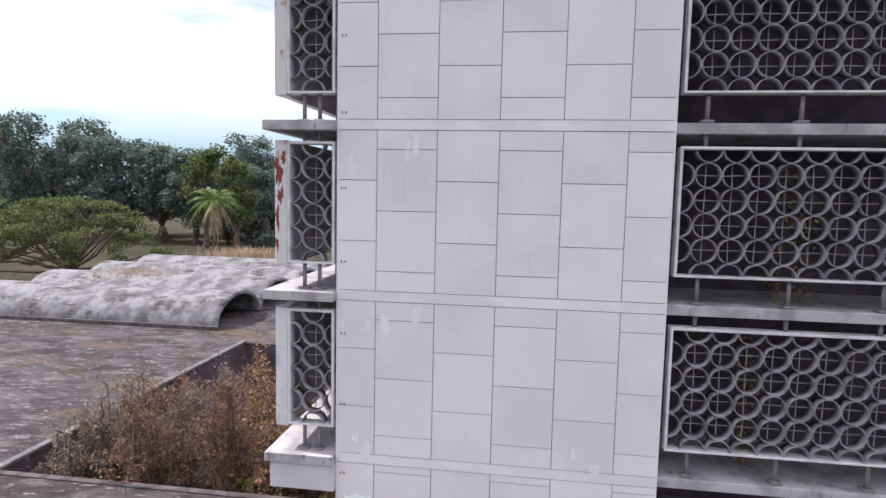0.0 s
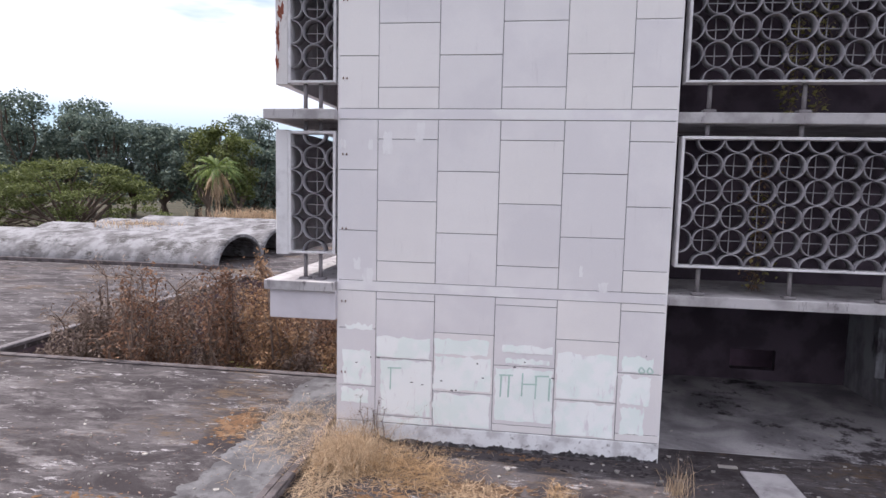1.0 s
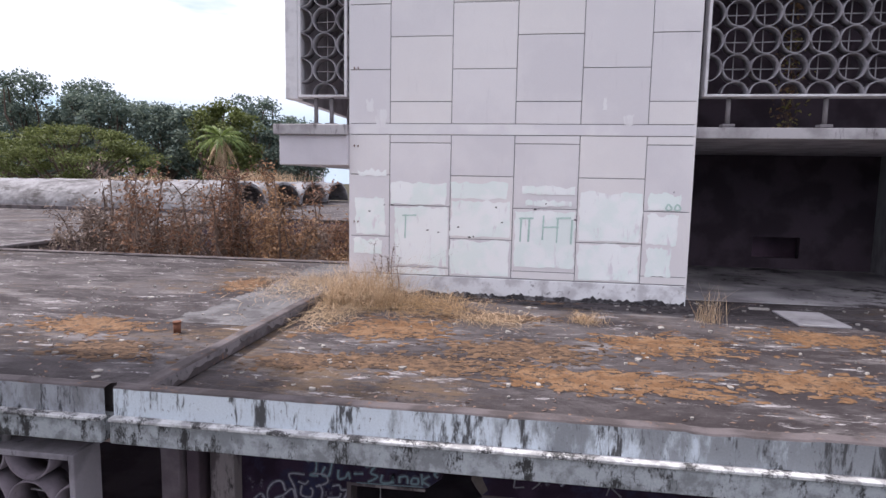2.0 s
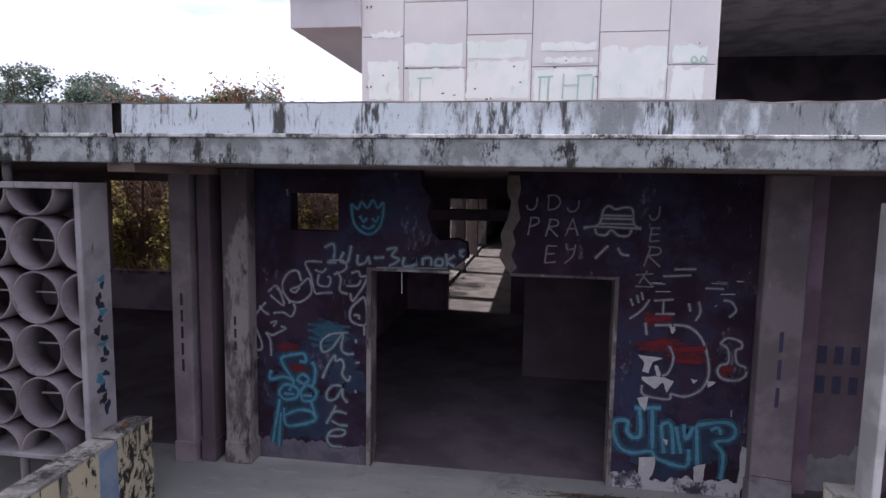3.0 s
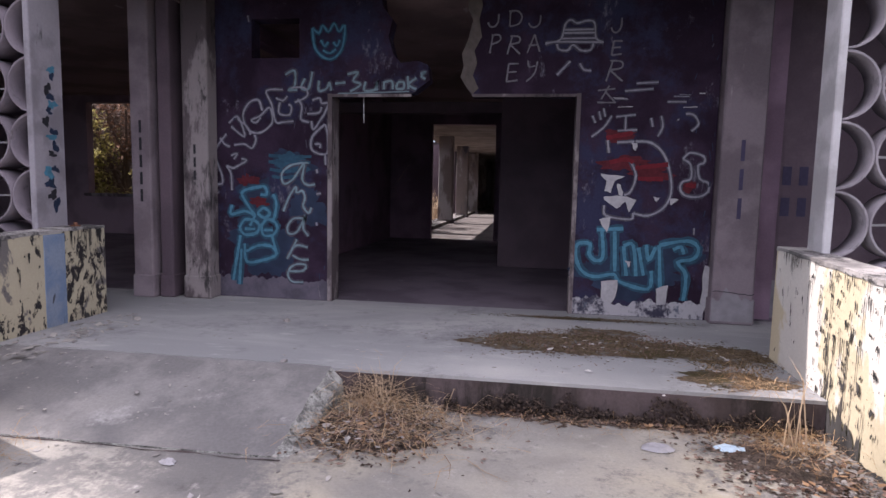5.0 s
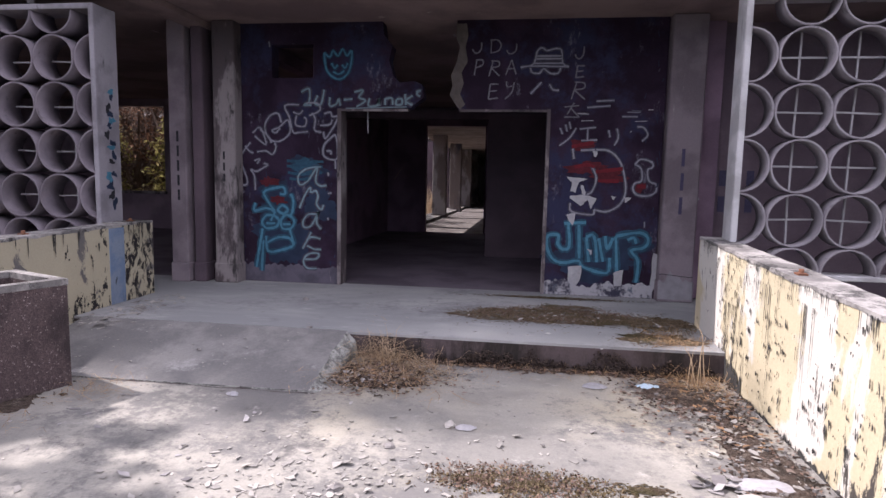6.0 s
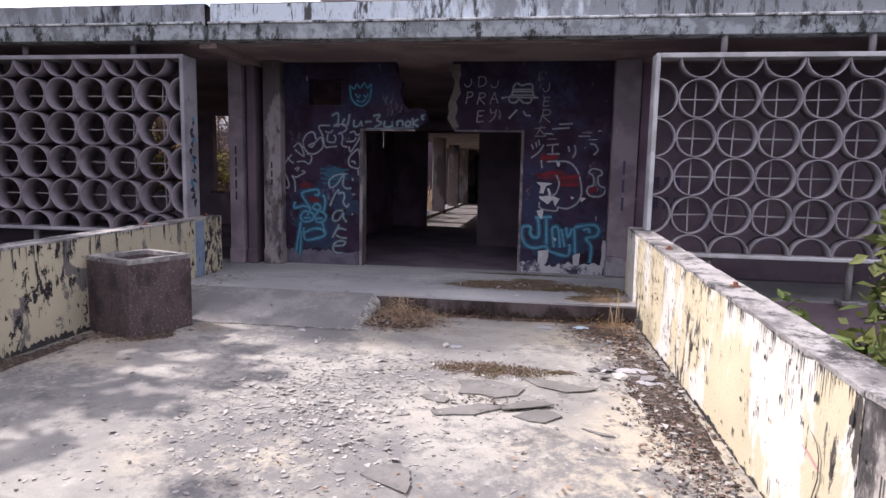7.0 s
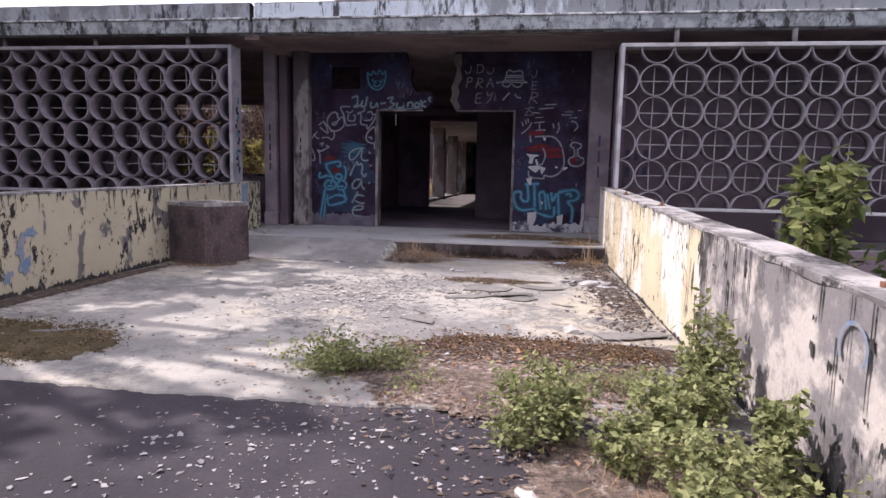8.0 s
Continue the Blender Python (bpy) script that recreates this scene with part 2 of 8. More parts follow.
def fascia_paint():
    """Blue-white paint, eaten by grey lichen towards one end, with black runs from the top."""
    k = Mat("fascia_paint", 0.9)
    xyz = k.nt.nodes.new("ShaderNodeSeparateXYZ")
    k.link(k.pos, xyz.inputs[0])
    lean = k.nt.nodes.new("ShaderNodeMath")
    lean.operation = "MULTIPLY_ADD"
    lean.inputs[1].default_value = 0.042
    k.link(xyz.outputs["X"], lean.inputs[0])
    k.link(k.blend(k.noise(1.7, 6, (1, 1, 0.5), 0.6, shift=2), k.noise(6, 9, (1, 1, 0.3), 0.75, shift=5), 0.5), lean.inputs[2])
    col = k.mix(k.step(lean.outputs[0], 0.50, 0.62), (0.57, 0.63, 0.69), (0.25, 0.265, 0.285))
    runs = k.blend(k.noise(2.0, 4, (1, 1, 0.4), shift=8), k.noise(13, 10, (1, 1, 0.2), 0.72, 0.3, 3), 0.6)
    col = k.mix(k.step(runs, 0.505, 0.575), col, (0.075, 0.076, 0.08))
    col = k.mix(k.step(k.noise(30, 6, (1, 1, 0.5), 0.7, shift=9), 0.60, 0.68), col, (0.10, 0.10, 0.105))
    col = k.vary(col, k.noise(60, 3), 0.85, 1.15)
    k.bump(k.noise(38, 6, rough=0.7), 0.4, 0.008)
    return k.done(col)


def parapet_paint(name, paint, bare, mould, run, often, seed, gone=0.55, grain=1.6):
    """Old paint with bare grey patches; black mould in speckled clusters."""
    k = Mat(name, 0.9)
    col = k.vary(base_node(k, paint), k.noise(1.3, 6, shift=seed), 0.78, 1.2)
    col = k.mix(k.step(k.noise(grain, 9, (1, 1, run + 0.2), 0.62, 0.4, seed + 2), gone, gone + 0.035), col, bare)
    where = k.step(k.noise(1.15, 4, (1, 1, 0.7), 0.5, 0.3, seed + 5), 0.46, 0.62)
    fine = k.noise(13, 11, (1, 1, run), 0.74, 0.4, seed + 7)
    n = k.nt.nodes.new("ShaderNodeMath")
    n.operation = "MULTIPLY_ADD"
    n.inputs[1].default_value = 0.17
    k.link(where, n.inputs[0])
    k.link(fine, n.inputs[2])
    col = k.mix(k.step(n.outputs[0], often, often + 0.035), col, mould)
    col = k.vary(col, k.noise(55, 3), 0.88, 1.12)
    k.bump(k.noise(38, 6, rough=0.7), 0.4, 0.008)
    return k.done(col)


def litter_soil(name="leaf_litter_soil", gain=1.0):
    k = Mat(name, 1.0)
    g = lambda *c: tuple(min(0.9, v * gain) for v in c)
    col = k.mix(k.step(k.noise(30, 8, rough=0.8), 0.35, 0.65), g(0.07, 0.052, 0.046), g(0.26, 0.20, 0.165))
    col = k.mix(k.step(k.noise(11, 6, shift=3, rough=0.7), 0.55, 0.62), col, g(0.36, 0.30, 0.26))
    col = k.mix(k.step(k.noise(5, 6, shift=8), 0.52, 0.65), col, g(0.10, 0.08, 0.066))
    col = k.vary(col, k.noise(110, 3), 0.5, 1.5)
    k.bump(k.noise(60, 8, rough=0.8), 1.0, 0.03)
    return k.done(col)


def moss_mat():
    k = Mat("moss", 1.0)
    col = k.mix(k.step(k.noise(22, 8, rough=0.8), 0.35, 0.65), (0.09, 0.066, 0.046), (0.21, 0.158, 0.108))
    col = k.mix(k.step(k.noise(7, 8, shift=4, rough=0.75), 0.52, 0.60), col, (0.19, 0.18, 0.175))
    col = k.mix(k.step(k.noise(2.5, 6, shift=9, rough=0.7), 0.50, 0.62), col, (0.085, 0.072, 0.035))
    col = k.vary(col, k.noise(120, 3), 0.5, 1.5)
    k.bump(k.noise(70, 8, rough=0.8), 1.0, 0.03)
    return k.done(col)


def ground_mat():
    k = Mat("ground_grass", 1.0)
    # grass colours are lowered to hold the shadow of the trees
    col = k.mix(k.step(k.noise(0.09, 8), 0.4, 0.6), (0.032, 0.033, 0.018), (0.062, 0.053, 0.034))
    col = k.mix(k.step(k.noise(0.5, 7, shift=3), 0.5, 0.65), col, (0.062, 0.052, 0.038))
    col = k.vary(col, k.noise(3, 6), 0.7, 1.3)
    k.bump(k.noise(4, 6), 0.6, 0.1)
    return k.done(col)


CLAD = cladding()
WHITEWASH = weathered("whitewash", (0.87, 0.89, 0.89), (0.80, 0.87, 0.85), (0.74, 0.72, 0.745), (0.42, 0.6), (0.57, 0.66), 2.4, 0.05, relief=0.2)
WASH_THIN = weathered("thin_whitewash", (0.775, 0.765, 0.78), (0.80, 0.795, 0.805), (0.74, 0.725, 0.745), (0.4, 0.6), (0.5, 0.62), 4.0, 0.05, relief=0.1)
CORE = plain("cladding_joint", (0.24, 0.23, 0.25))
BAND = weathered("band_paint", (0.72, 0.70, 0.73), (0.78, 0.77, 0.78), (0.40, 0.38, 0.40), (0.45, 0.6), (0.66, 0.8), 1.2, 0.05)
PLINTH = weathered("plinth_paint", (0.73, 0.735, 0.755), (0.52, 0.51, 0.53), (0.22, 0.21, 0.22), (0.45, 0.6), (0.56, 0.7), 2.5, 0.1, stretch=(1, 1, 1))
SLAB = weathered("slab_paint", (0.45, 0.435, 0.45), (0.30, 0.285, 0.295), (0.12, 0.11, 0.115), (0.42, 0.62), (0.58, 0.72), 1.8, 0.1)
SPANDREL = weathered("spandrel_paint", (0.58, 0.56, 0.60), (0.52, 0.50, 0.54), (0.3, 0.28, 0.29), (0.4, 0.6), (0.66, 0.8), 1.0, 0.05)
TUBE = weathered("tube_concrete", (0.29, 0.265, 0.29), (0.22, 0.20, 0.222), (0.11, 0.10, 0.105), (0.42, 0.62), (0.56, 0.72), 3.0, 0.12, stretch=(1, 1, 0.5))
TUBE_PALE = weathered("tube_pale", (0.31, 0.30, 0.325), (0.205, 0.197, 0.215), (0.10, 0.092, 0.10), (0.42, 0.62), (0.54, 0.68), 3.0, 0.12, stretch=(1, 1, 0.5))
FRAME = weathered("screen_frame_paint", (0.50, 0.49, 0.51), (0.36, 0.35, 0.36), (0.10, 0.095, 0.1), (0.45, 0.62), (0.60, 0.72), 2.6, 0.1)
FRAME_PALE = weathered("screen_frame_pale", (0.66, 0.65, 0.67), (0.52, 0.51, 0.53), (0.18, 0.17, 0.18), (0.45, 0.62), (0.64, 0.78), 2.6, 0.08)
RUSTY = weathered("rusted_end", (0.62, 0.60, 0.60), (0.25, 0.09, 0.05), (0.2, 0.16, 0.15), (0.56, 0.64), (0.62, 0.75), 1.6, 0.1)
BAR = plain("grille_bar", (0.33, 0.32, 0.335), 0.8)
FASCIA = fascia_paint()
LEDGE = weathered("drip_ledge", (0.58, 0.585, 0.60), (0.33, 0.33, 0.34), (0.06, 0.06, 0.062), (0.46, 0.58), (0.50, 0.57), 5.0, 0.15, stretch=(1, 1, 1), cluster=0.6)
FASCIA_LOW = weathered("fascia_lip", (0.35, 0.375, 0.40), (0.20, 0.212, 0.225), (0.04, 0.04, 0.041), (0.42, 0.6), (0.505, 0.57), 6.0, 0.18, stretch=(1, 1, 0.4), cluster=0.62)
SOFFIT = weathered("soffit", (0.27, 0.205, 0.20), (0.185, 0.137, 0.14), (0.38, 0.33, 0.31), (0.42, 0.6), (0.64, 0.70), 1.0, 0.14, stretch=(1, 1, 1))
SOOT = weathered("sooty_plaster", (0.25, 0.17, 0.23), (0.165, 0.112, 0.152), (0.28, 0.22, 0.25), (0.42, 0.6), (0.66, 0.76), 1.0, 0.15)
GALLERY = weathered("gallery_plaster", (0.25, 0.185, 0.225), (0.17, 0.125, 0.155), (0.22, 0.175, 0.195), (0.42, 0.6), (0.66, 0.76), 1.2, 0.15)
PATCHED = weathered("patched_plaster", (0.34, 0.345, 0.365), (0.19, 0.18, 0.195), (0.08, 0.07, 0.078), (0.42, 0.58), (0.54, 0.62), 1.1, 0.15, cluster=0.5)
# gallery plaster darkened for recessed walls, shade put into the colour
GALLERY_SHADED = weathered("shaded_gallery_plaster", (0.095, 0.072, 0.09), (0.06, 0.045, 0.057), (0.16, 0.125, 0.14), (0.42, 0.6), (0.66, 0.76), 1.2, 0.15)
SCAR = plain("broken_plaster", (0.10, 0.085, 0.08), 0.95, 0.5, scale=14, relief=0.6)
COLUMN = weathered("column_paint", (0.20, 0.167, 0.187), (0.138, 0.114, 0.13), (0.32, 0.285, 0.30), (0.45, 0.6), (0.64, 0.72), 1.6, 0.14)
PEEL = weathered("peeling_column", (0.22, 0.195, 0.20), (0.085, 0.07, 0.076), (0.035, 0.032, 0.034), (0.45, 0.55), (0.52, 0.60), 3.2, 0.15, cluster=0.6)
INSIDE = weathered("dim_plaster", (0.34, 0.30, 0.275), (0.24, 0.205, 0.19), (0.14, 0.13, 0.13), (0.42, 0.6), (0.6, 0.72), 1.5, 0.1)
BLACKWALL = graffiti_wall()
PIER = weathered("peeling_pier", (0.34, 0.325, 0.335), (0.17, 0.145, 0.14), (0.08, 0.085, 0.115), (0.44, 0.54), (0.55, 0.62), 1.3, 0.12, cluster=0.5)
DECK, PORCH, ROOF = deck_concrete(), porch_concrete(), roof_felt()
DUSTY, CRUMBLE = dusty_floor(), crumbling()
ASPHALT = weathered("asphalt", (0.035, 0.031, 0.037), (0.049, 0.044, 0.051), (0.095, 0.087, 0.09), (0.4, 0.6), (0.66, 0.74), 1.6, 0.3, stretch=(1, 1, 1), relief=0.7)
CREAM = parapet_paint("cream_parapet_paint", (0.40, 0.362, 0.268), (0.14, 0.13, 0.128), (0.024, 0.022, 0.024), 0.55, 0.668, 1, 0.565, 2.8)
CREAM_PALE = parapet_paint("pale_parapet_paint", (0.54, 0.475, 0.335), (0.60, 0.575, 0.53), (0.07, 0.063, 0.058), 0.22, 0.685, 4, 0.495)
PARAPET_GREY = weathered("grey_weathered_parapet", (0.47, 0.43, 0.395), (0.20, 0.188, 0.19), (0.055, 0.052, 0.053), (0.43, 0.545), (0.475, 0.57), 2.3, 0.20, stretch=(1, 1, 0.42), shift=6, cluster=0.5)
COPING = weathered("coping", (0.33, 0.315, 0.305), (0.15, 0.142, 0.14), (0.045, 0.043, 0.044), (0.42, 0.6), (0.49, 0.575), 3.0, 0.25, stretch=(1, 1, 1), cluster=0.6, relief=0.6)
BLUE_PAINT = weathered("blue_paint", (0.135, 0.19, 0.29), (0.19, 0.235, 0.31), (0.05, 0.05, 0.06), (0.4, 0.6), (0.56, 0.66), 4.0, 0.15)
PLANTER = pebble_dash()
VAULT = weathered("vault_render", (0.25, 0.25, 0.265), (0.135, 0.13, 0.138), (0.07, 0.066, 0.067), (0.42, 0.6), (0.50, 0.58), 0.9, 0.18, stretch=(0.4, 1.6, 1), cluster=0.6)
SOIL, MOSS, GROUND = litter_soil(), moss_mat(), ground_mat()
SOIL_DARK = litter_soil("dark_leaf_soil", 0.62)
SOIL_PALE = litter_soil("dry_pale_soil", 1.4)
FOOT = worn_foot()
FELT_GREY = weathered("grey_felt", (0.085, 0.082, 0.088), (0.15, 0.147, 0.155), (0.05, 0.045, 0.048), (0.42, 0.6), (0.53, 0.61), 1.6, 0.25, stretch=(1, 1, 1), relief=0.7, cluster=0.5)
GRIME = weathered("plinth_grime", (0.055, 0.052, 0.056), (0.16, 0.155, 0.165), (0.03, 0.028, 0.03), (0.45, 0.6), (0.52, 0.6), 6.0, 0.2, stretch=(1, 1, 1))
CRUST_BROWN = flaky("brown_moss_crust", (0.045, 0.032, 0.026), (0.16, 0.10, 0.062))
BLACK_CRUST = flaky("black_crust", (0.018, 0.016, 0.018), (0.085, 0.075, 0.08))
KERB_FACE = weathered("kerb_render", (0.20, 0.185, 0.195), (0.13, 0.12, 0.128), (0.05, 0.045, 0.047), (0.42, 0.6), (0.55, 0.64), 3.0, 0.2, stretch=(1, 1, 1))
# darker copy of the sooty plaster; inside the hall it stands for shade
SOOT_SHADE = weathered("soot_shade_plaster", (0.11, 0.082, 0.10), (0.08, 0.06, 0.075), (0.14, 0.11, 0.125), (0.42, 0.6), (0.66, 0.76), 1.0, 0.2)
# distance haze is put into the hills' pale blue colour
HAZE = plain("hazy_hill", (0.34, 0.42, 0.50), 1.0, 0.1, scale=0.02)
# gallery floor colour is lowered to stand for dimmer light between the piers
GALLERY_FLOOR = weathered("gallery_floor", (0.17, 0.155, 0.15), (0.12, 0.108, 0.105), (0.22, 0.2, 0.19), (0.42, 0.6), (0.6, 0.7), 1.4, 0.2, stretch=(1, 1, 1))
# hall floor: the room's darkness is put into its colour
HALL_FLOOR = weathered("unlit_hall_floor", (0.15, 0.125, 0.155), (0.10, 0.083, 0.106), (0.22, 0.195, 0.22), (0.42, 0.6), (0.62, 0.72), 1.2, 0.2, stretch=(1, 1, 1))
MOSS_OLIVE = weathered("olive_moss", (0.062, 0.048, 0.024), (0.09, 0.066, 0.034), (0.03, 0.025, 0.017), (0.42, 0.6), (0.54, 0.62), 5.0, 0.45, stretch=(1, 1, 1), relief=1.0)
MOSS_ORANGE = weathered("orange_moss", (0.145, 0.08, 0.042), (0.19, 0.115, 0.066), (0.055, 0.042, 0.036), (0.42, 0.6), (0.52, 0.6), 4.0, 0.4, stretch=(1, 1, 1), relief=0.9)
# mould and the shade of a face turned from the sun, in one colour
RISER = weathered("shaded_mouldy_riser", (0.098, 0.077, 0.080), (0.062, 0.048, 0.047), (0.03, 0.026, 0.024), (0.42, 0.6), (0.47, 0.58), 3.0, 0.2, cluster=0.6)
BEHIND = weathered("purple_grey_plaster", (0.155, 0.117, 0.14), (0.108, 0.08, 0.10), (0.21, 0.165, 0.185), (0.42, 0.6), (0.64, 0.74), 1.2, 0.14)
SCREED = weathered("broken_screed", (0.14, 0.134, 0.127), (0.185, 0.176, 0.167), (0.085, 0.08, 0.076), (0.4, 0.6), (0.52, 0.60), 4.0, 0.2, stretch=(1, 1, 1), cluster=0.5)
MOULD = weathered("black_mould", (0.032, 0.031, 0.031), (0.055, 0.053, 0.052), (0.10, 0.095, 0.085), (0.42, 0.6), (0.56, 0.66), 6.0, 0.2)
CHIP = flaky("chip_plaster", (0.21, 0.20, 0.192), (0.40, 0.378, 0.355))
CHIP_PALE = flaky("pale_plaster_flake", (0.35, 0.34, 0.335), (0.62, 0.60, 0.59))
CHIP_WHITE = flaky("chip_white_plaster", (0.16, 0.15, 0.155), (0.38, 0.365, 0.37))
SLATE = flaky("slate_plaster", (0.1, 0.092, 0.09), (0.24, 0.225, 0.22))
STEEL = plain("painted_pipe", (0.20, 0.185, 0.195), 0.7, 0.3)
GLASSLESS = plain("dark_void", (0.03, 0.028, 0.03))
LEAF = leafy("green_leaf", (0.065, 0.10, 0.03), (0.19, 0.24, 0.085))
LEAF_BRIGHT = leafy("young_leaf", (0.075, 0.10, 0.036), (0.225, 0.245, 0.09), 0.6, 0.35)
# far leaves are tinted bluish to stand for haze in the air
LEAF_FAR = leafy("hazed_far_leaf", (0.072, 0.108, 0.105), (0.20, 0.245, 0.19), 0.7)
LEAF_PALM = leafy("palm_leaf", (0.075, 0.12, 0.035), (0.19, 0.245, 0.075), 0.6, 0.3)
# left screen's frame paint, darkened to carry the shade on that side
FRAME_SHADED = weathered("screen_frame_shaded", (0.27, 0.255, 0.285), (0.19, 0.178, 0.20), (0.07, 0.065, 0.07), (0.45, 0.62), (0.60, 0.72), 2.6, 0.12)
KERB_DARK = weathered("dark_kerb", (0.12, 0.105, 0.11), (0.07, 0.06, 0.062), (0.2, 0.12, 0.08), (0.42, 0.6), (0.58, 0.68), 2.5, 0.2, stretch=(1, 1, 1))
FASCIA_GREY = weathered("grey_fascia_paint", (0.33, 0.35, 0.385), (0.20, 0.205, 0.22), (0.05, 0.05, 0.055), (0.42, 0.60), (0.51, 0.58), 5.0, 0.16, stretch=(1, 1, 0.18), cluster=0.62)
LEAF_UMB = leafy("feathery_leaf", (0.065, 0.085, 0.03), (0.165, 0.19, 0.065), 0.7)
LEAF_DRY = leafy("dry_leaf", (0.13, 0.075, 0.048), (0.42, 0.265, 0.155), 0.8)
LEAF_RUSSET = leafy("russet_leaf", (0.095, 0.055, 0.042), (0.30, 0.175, 0.115), 0.8)
LEAF_TAN = leafy("withered_leaf", (0.12, 0.092, 0.082), (0.30, 0.235, 0.20), 0.8)
LEAF_WEED = leafy("weed_leaf", (0.122, 0.142, 0.058), (0.355, 0.372, 0.172), 0.7, 0.4)
LEAF_MOSS = leafy("moss_shoot", (0.052, 0.040, 0.022), (0.215, 0.165, 0.10), 1.0, 0.15)
LEAF_RUST = leafy("orange_moss_shoot", (0.06, 0.036, 0.02), (0.19, 0.12, 0.065), 1.0, 0.15)
LEAF_ROT = leafy("black_leaf", (0.022, 0.017, 0.016), (0.085, 0.062, 0.05), 0.95, 0.05)
LEAF_LITTER = leafy("rotting_leaf", (0.065, 0.044, 0.037), (0.27, 0.185, 0.148), 0.9, 0.1)
STRAW_BROWN = leafy("old_straw", (0.18, 0.108, 0.058), (0.50, 0.345, 0.20), 0.9, 0.2)
STRAW = leafy("straw", (0.29, 0.21, 0.14), (0.60, 0.46, 0.32), 0.8, 0.3)
BARK = plain("bark", (0.11, 0.085, 0.07), 0.95, 0.3)
TWIG = plain("twig", (0.16, 0.12, 0.10), 0.95, 0.3)
PAINT_W = plain("white_spray", (0.20, 0.20, 0.235), 0.7, 0.45)
PAINT_GREY = plain("chalky_spray", (0.13, 0.125, 0.145), 0.7, 0.45)
PAINT_GC = plain("grey_cyan_spray", (0.14, 0.20, 0.23), 0.7, 0.45)
PAINT_WH = plain("thin_white_spray", (0.055, 0.052, 0.072), 0.8, 0.5)
PAINT_CH = plain("thin_cyan_spray", (0.022, 0.062, 0.098), 0.8, 0.5)
PAINT_C = plain("cyan_spray", (0.055, 0.165, 0.24), 0.7, 0.45)
PAINT_R = plain("red_spray", (0.115, 0.009, 0.016), 0.7, 0.4)
PAINT_RH = plain("thin_red_spray", (0.075, 0.012, 0.018), 0.8, 0.5)
PAINT_K = plain("black_spray", (0.02, 0.02, 0.025), 0.7, 0.2)
PAINT_N = plain("navy_spray", (0.05, 0.044, 0.085), 0.7, 0.3)
PAINT_T = plain("teal_spray", (0.45, 0.60, 0.55), 0.7, 0.3)
PAINT_DIM = plain("faded_blue_spray", (0.017, 0.027, 0.054), 0.7, 0.5, scale=9)
BLUE_FADED = weathered("faded_blue_mark", (0.13, 0.19, 0.29), (0.20, 0.22, 0.27), (0.25, 0.24, 0.23), (0.4, 0.6), (0.5, 0.6), 6.0, 0.2)
PAINT_PINK = plain("pink_spray", (0.55, 0.30, 0.32), 0.7, 0.2)
PAINT_PALEBLUE = plain("pale_blue_plastic", (0.45, 0.58, 0.70), 0.4, 0.15)
PLASTER_GREY = plain("grey_patch_plaster", (0.22, 0.21, 0.23), 0.9, 0.35, scale=12)
PLASTER = plain("bare_plaster", (0.33, 0.325, 0.345), 0.9, 0.3)
RUST_RED = plain("red_rust", (0.22, 0.075, 0.05), 0.9, 0.35)
RUST = plain("rust", (0.15, 0.07, 0.045), 0.9, 0.3)
# left screen's tube concrete, with that side's shade put into the colour
TUBE_SHADED = weathered("tube_shaded", (0.205, 0.178, 0.205), (0.15, 0.13, 0.152), (0.09, 0.078, 0.085), (0.42, 0.62), (0.56, 0.72), 3.0, 0.12, stretch=(1, 1, 0.5))
# yellow-green leaf raised in brightness, sunlight put into its colour
LEAF_YELLOW = leafy("yellow_green_leaf", (0.26, 0.245, 0.075), (0.62, 0.55, 0.24), 0.6, 0.5)
STEP_STRIP = weathered("purple_grey_paint", (0.105, 0.095, 0.125), (0.07, 0.064, 0.085), (0.2, 0.19, 0.2), (0.42, 0.6), (0.6, 0.7), 3.0, 0.15)
RAMP = weathered("ramp_cement", (0.158, 0.154, 0.155), (0.235, 0.228, 0.224), (0.33, 0.32, 0.315), (0.42, 0.62), (0.565, 0.65), 2.0, 0.22, stretch=(1, 1, 1), relief=0.4, cluster=0.5)

# ---- building helpers ----
def box(bm, x0, x1, y0, y1, z0, z1, bevel=0.0):
    vs = [bm.verts.new((x, y, z)) for z in (z0, z1) for y in (y0, y1) for x in (x0, x1)]
    fs = [bm.faces.new([vs[i] for i in q]) for q in ((0, 2, 3, 1), (4, 5, 7, 6), (0, 1, 5, 4), (2, 6, 7, 3), (0, 4, 6, 2), (1, 3, 7, 5))]
    if bevel:
        es = list({e for f in fs for e in f.edges})
        bmesh.ops.bevel(bm, geom=es, offset=bevel, segments=1, affect="EDGES")
    return bm


def boxes(*rows, bevel=0.0):
    bm = bmesh.new()
    for r in rows:
        box(bm, *r, bevel=bevel)
    return bm


def rod(bm, a, b, r0, r1=None, n=8, caps=True):
    a, b = Vector(a), Vector(b)
    r1 = r0 if r1 is None else r1
    q = (b - a).to_track_quat("Z", "Y")
    rings = []
    for p, r in ((a, r0), (b, r1)):
        rings.append([bm.verts.new(p + q @ Vector((r * math.cos(2 * math.pi * i / n), r * math.sin(2 * math.pi * i / n), 0))) for i in range(n)])
    for i in range(n):
        f = bm.faces.new((rings[0][i], rings[0][(i + 1) % n], rings[1][(i + 1) % n], rings[1][i]))
        f.smooth = n > 6
    if caps:
        bm.faces.new(rings[0][::-1])
        bm.faces.new(rings[1])
    return bm


def mesh_of(name, bm, material):
    me = bpy.data.meshes.new(name)
    bm.normal_update()
    bm.to_mesh(me)
    bm.free()
    me.materials.append(material)
    return me


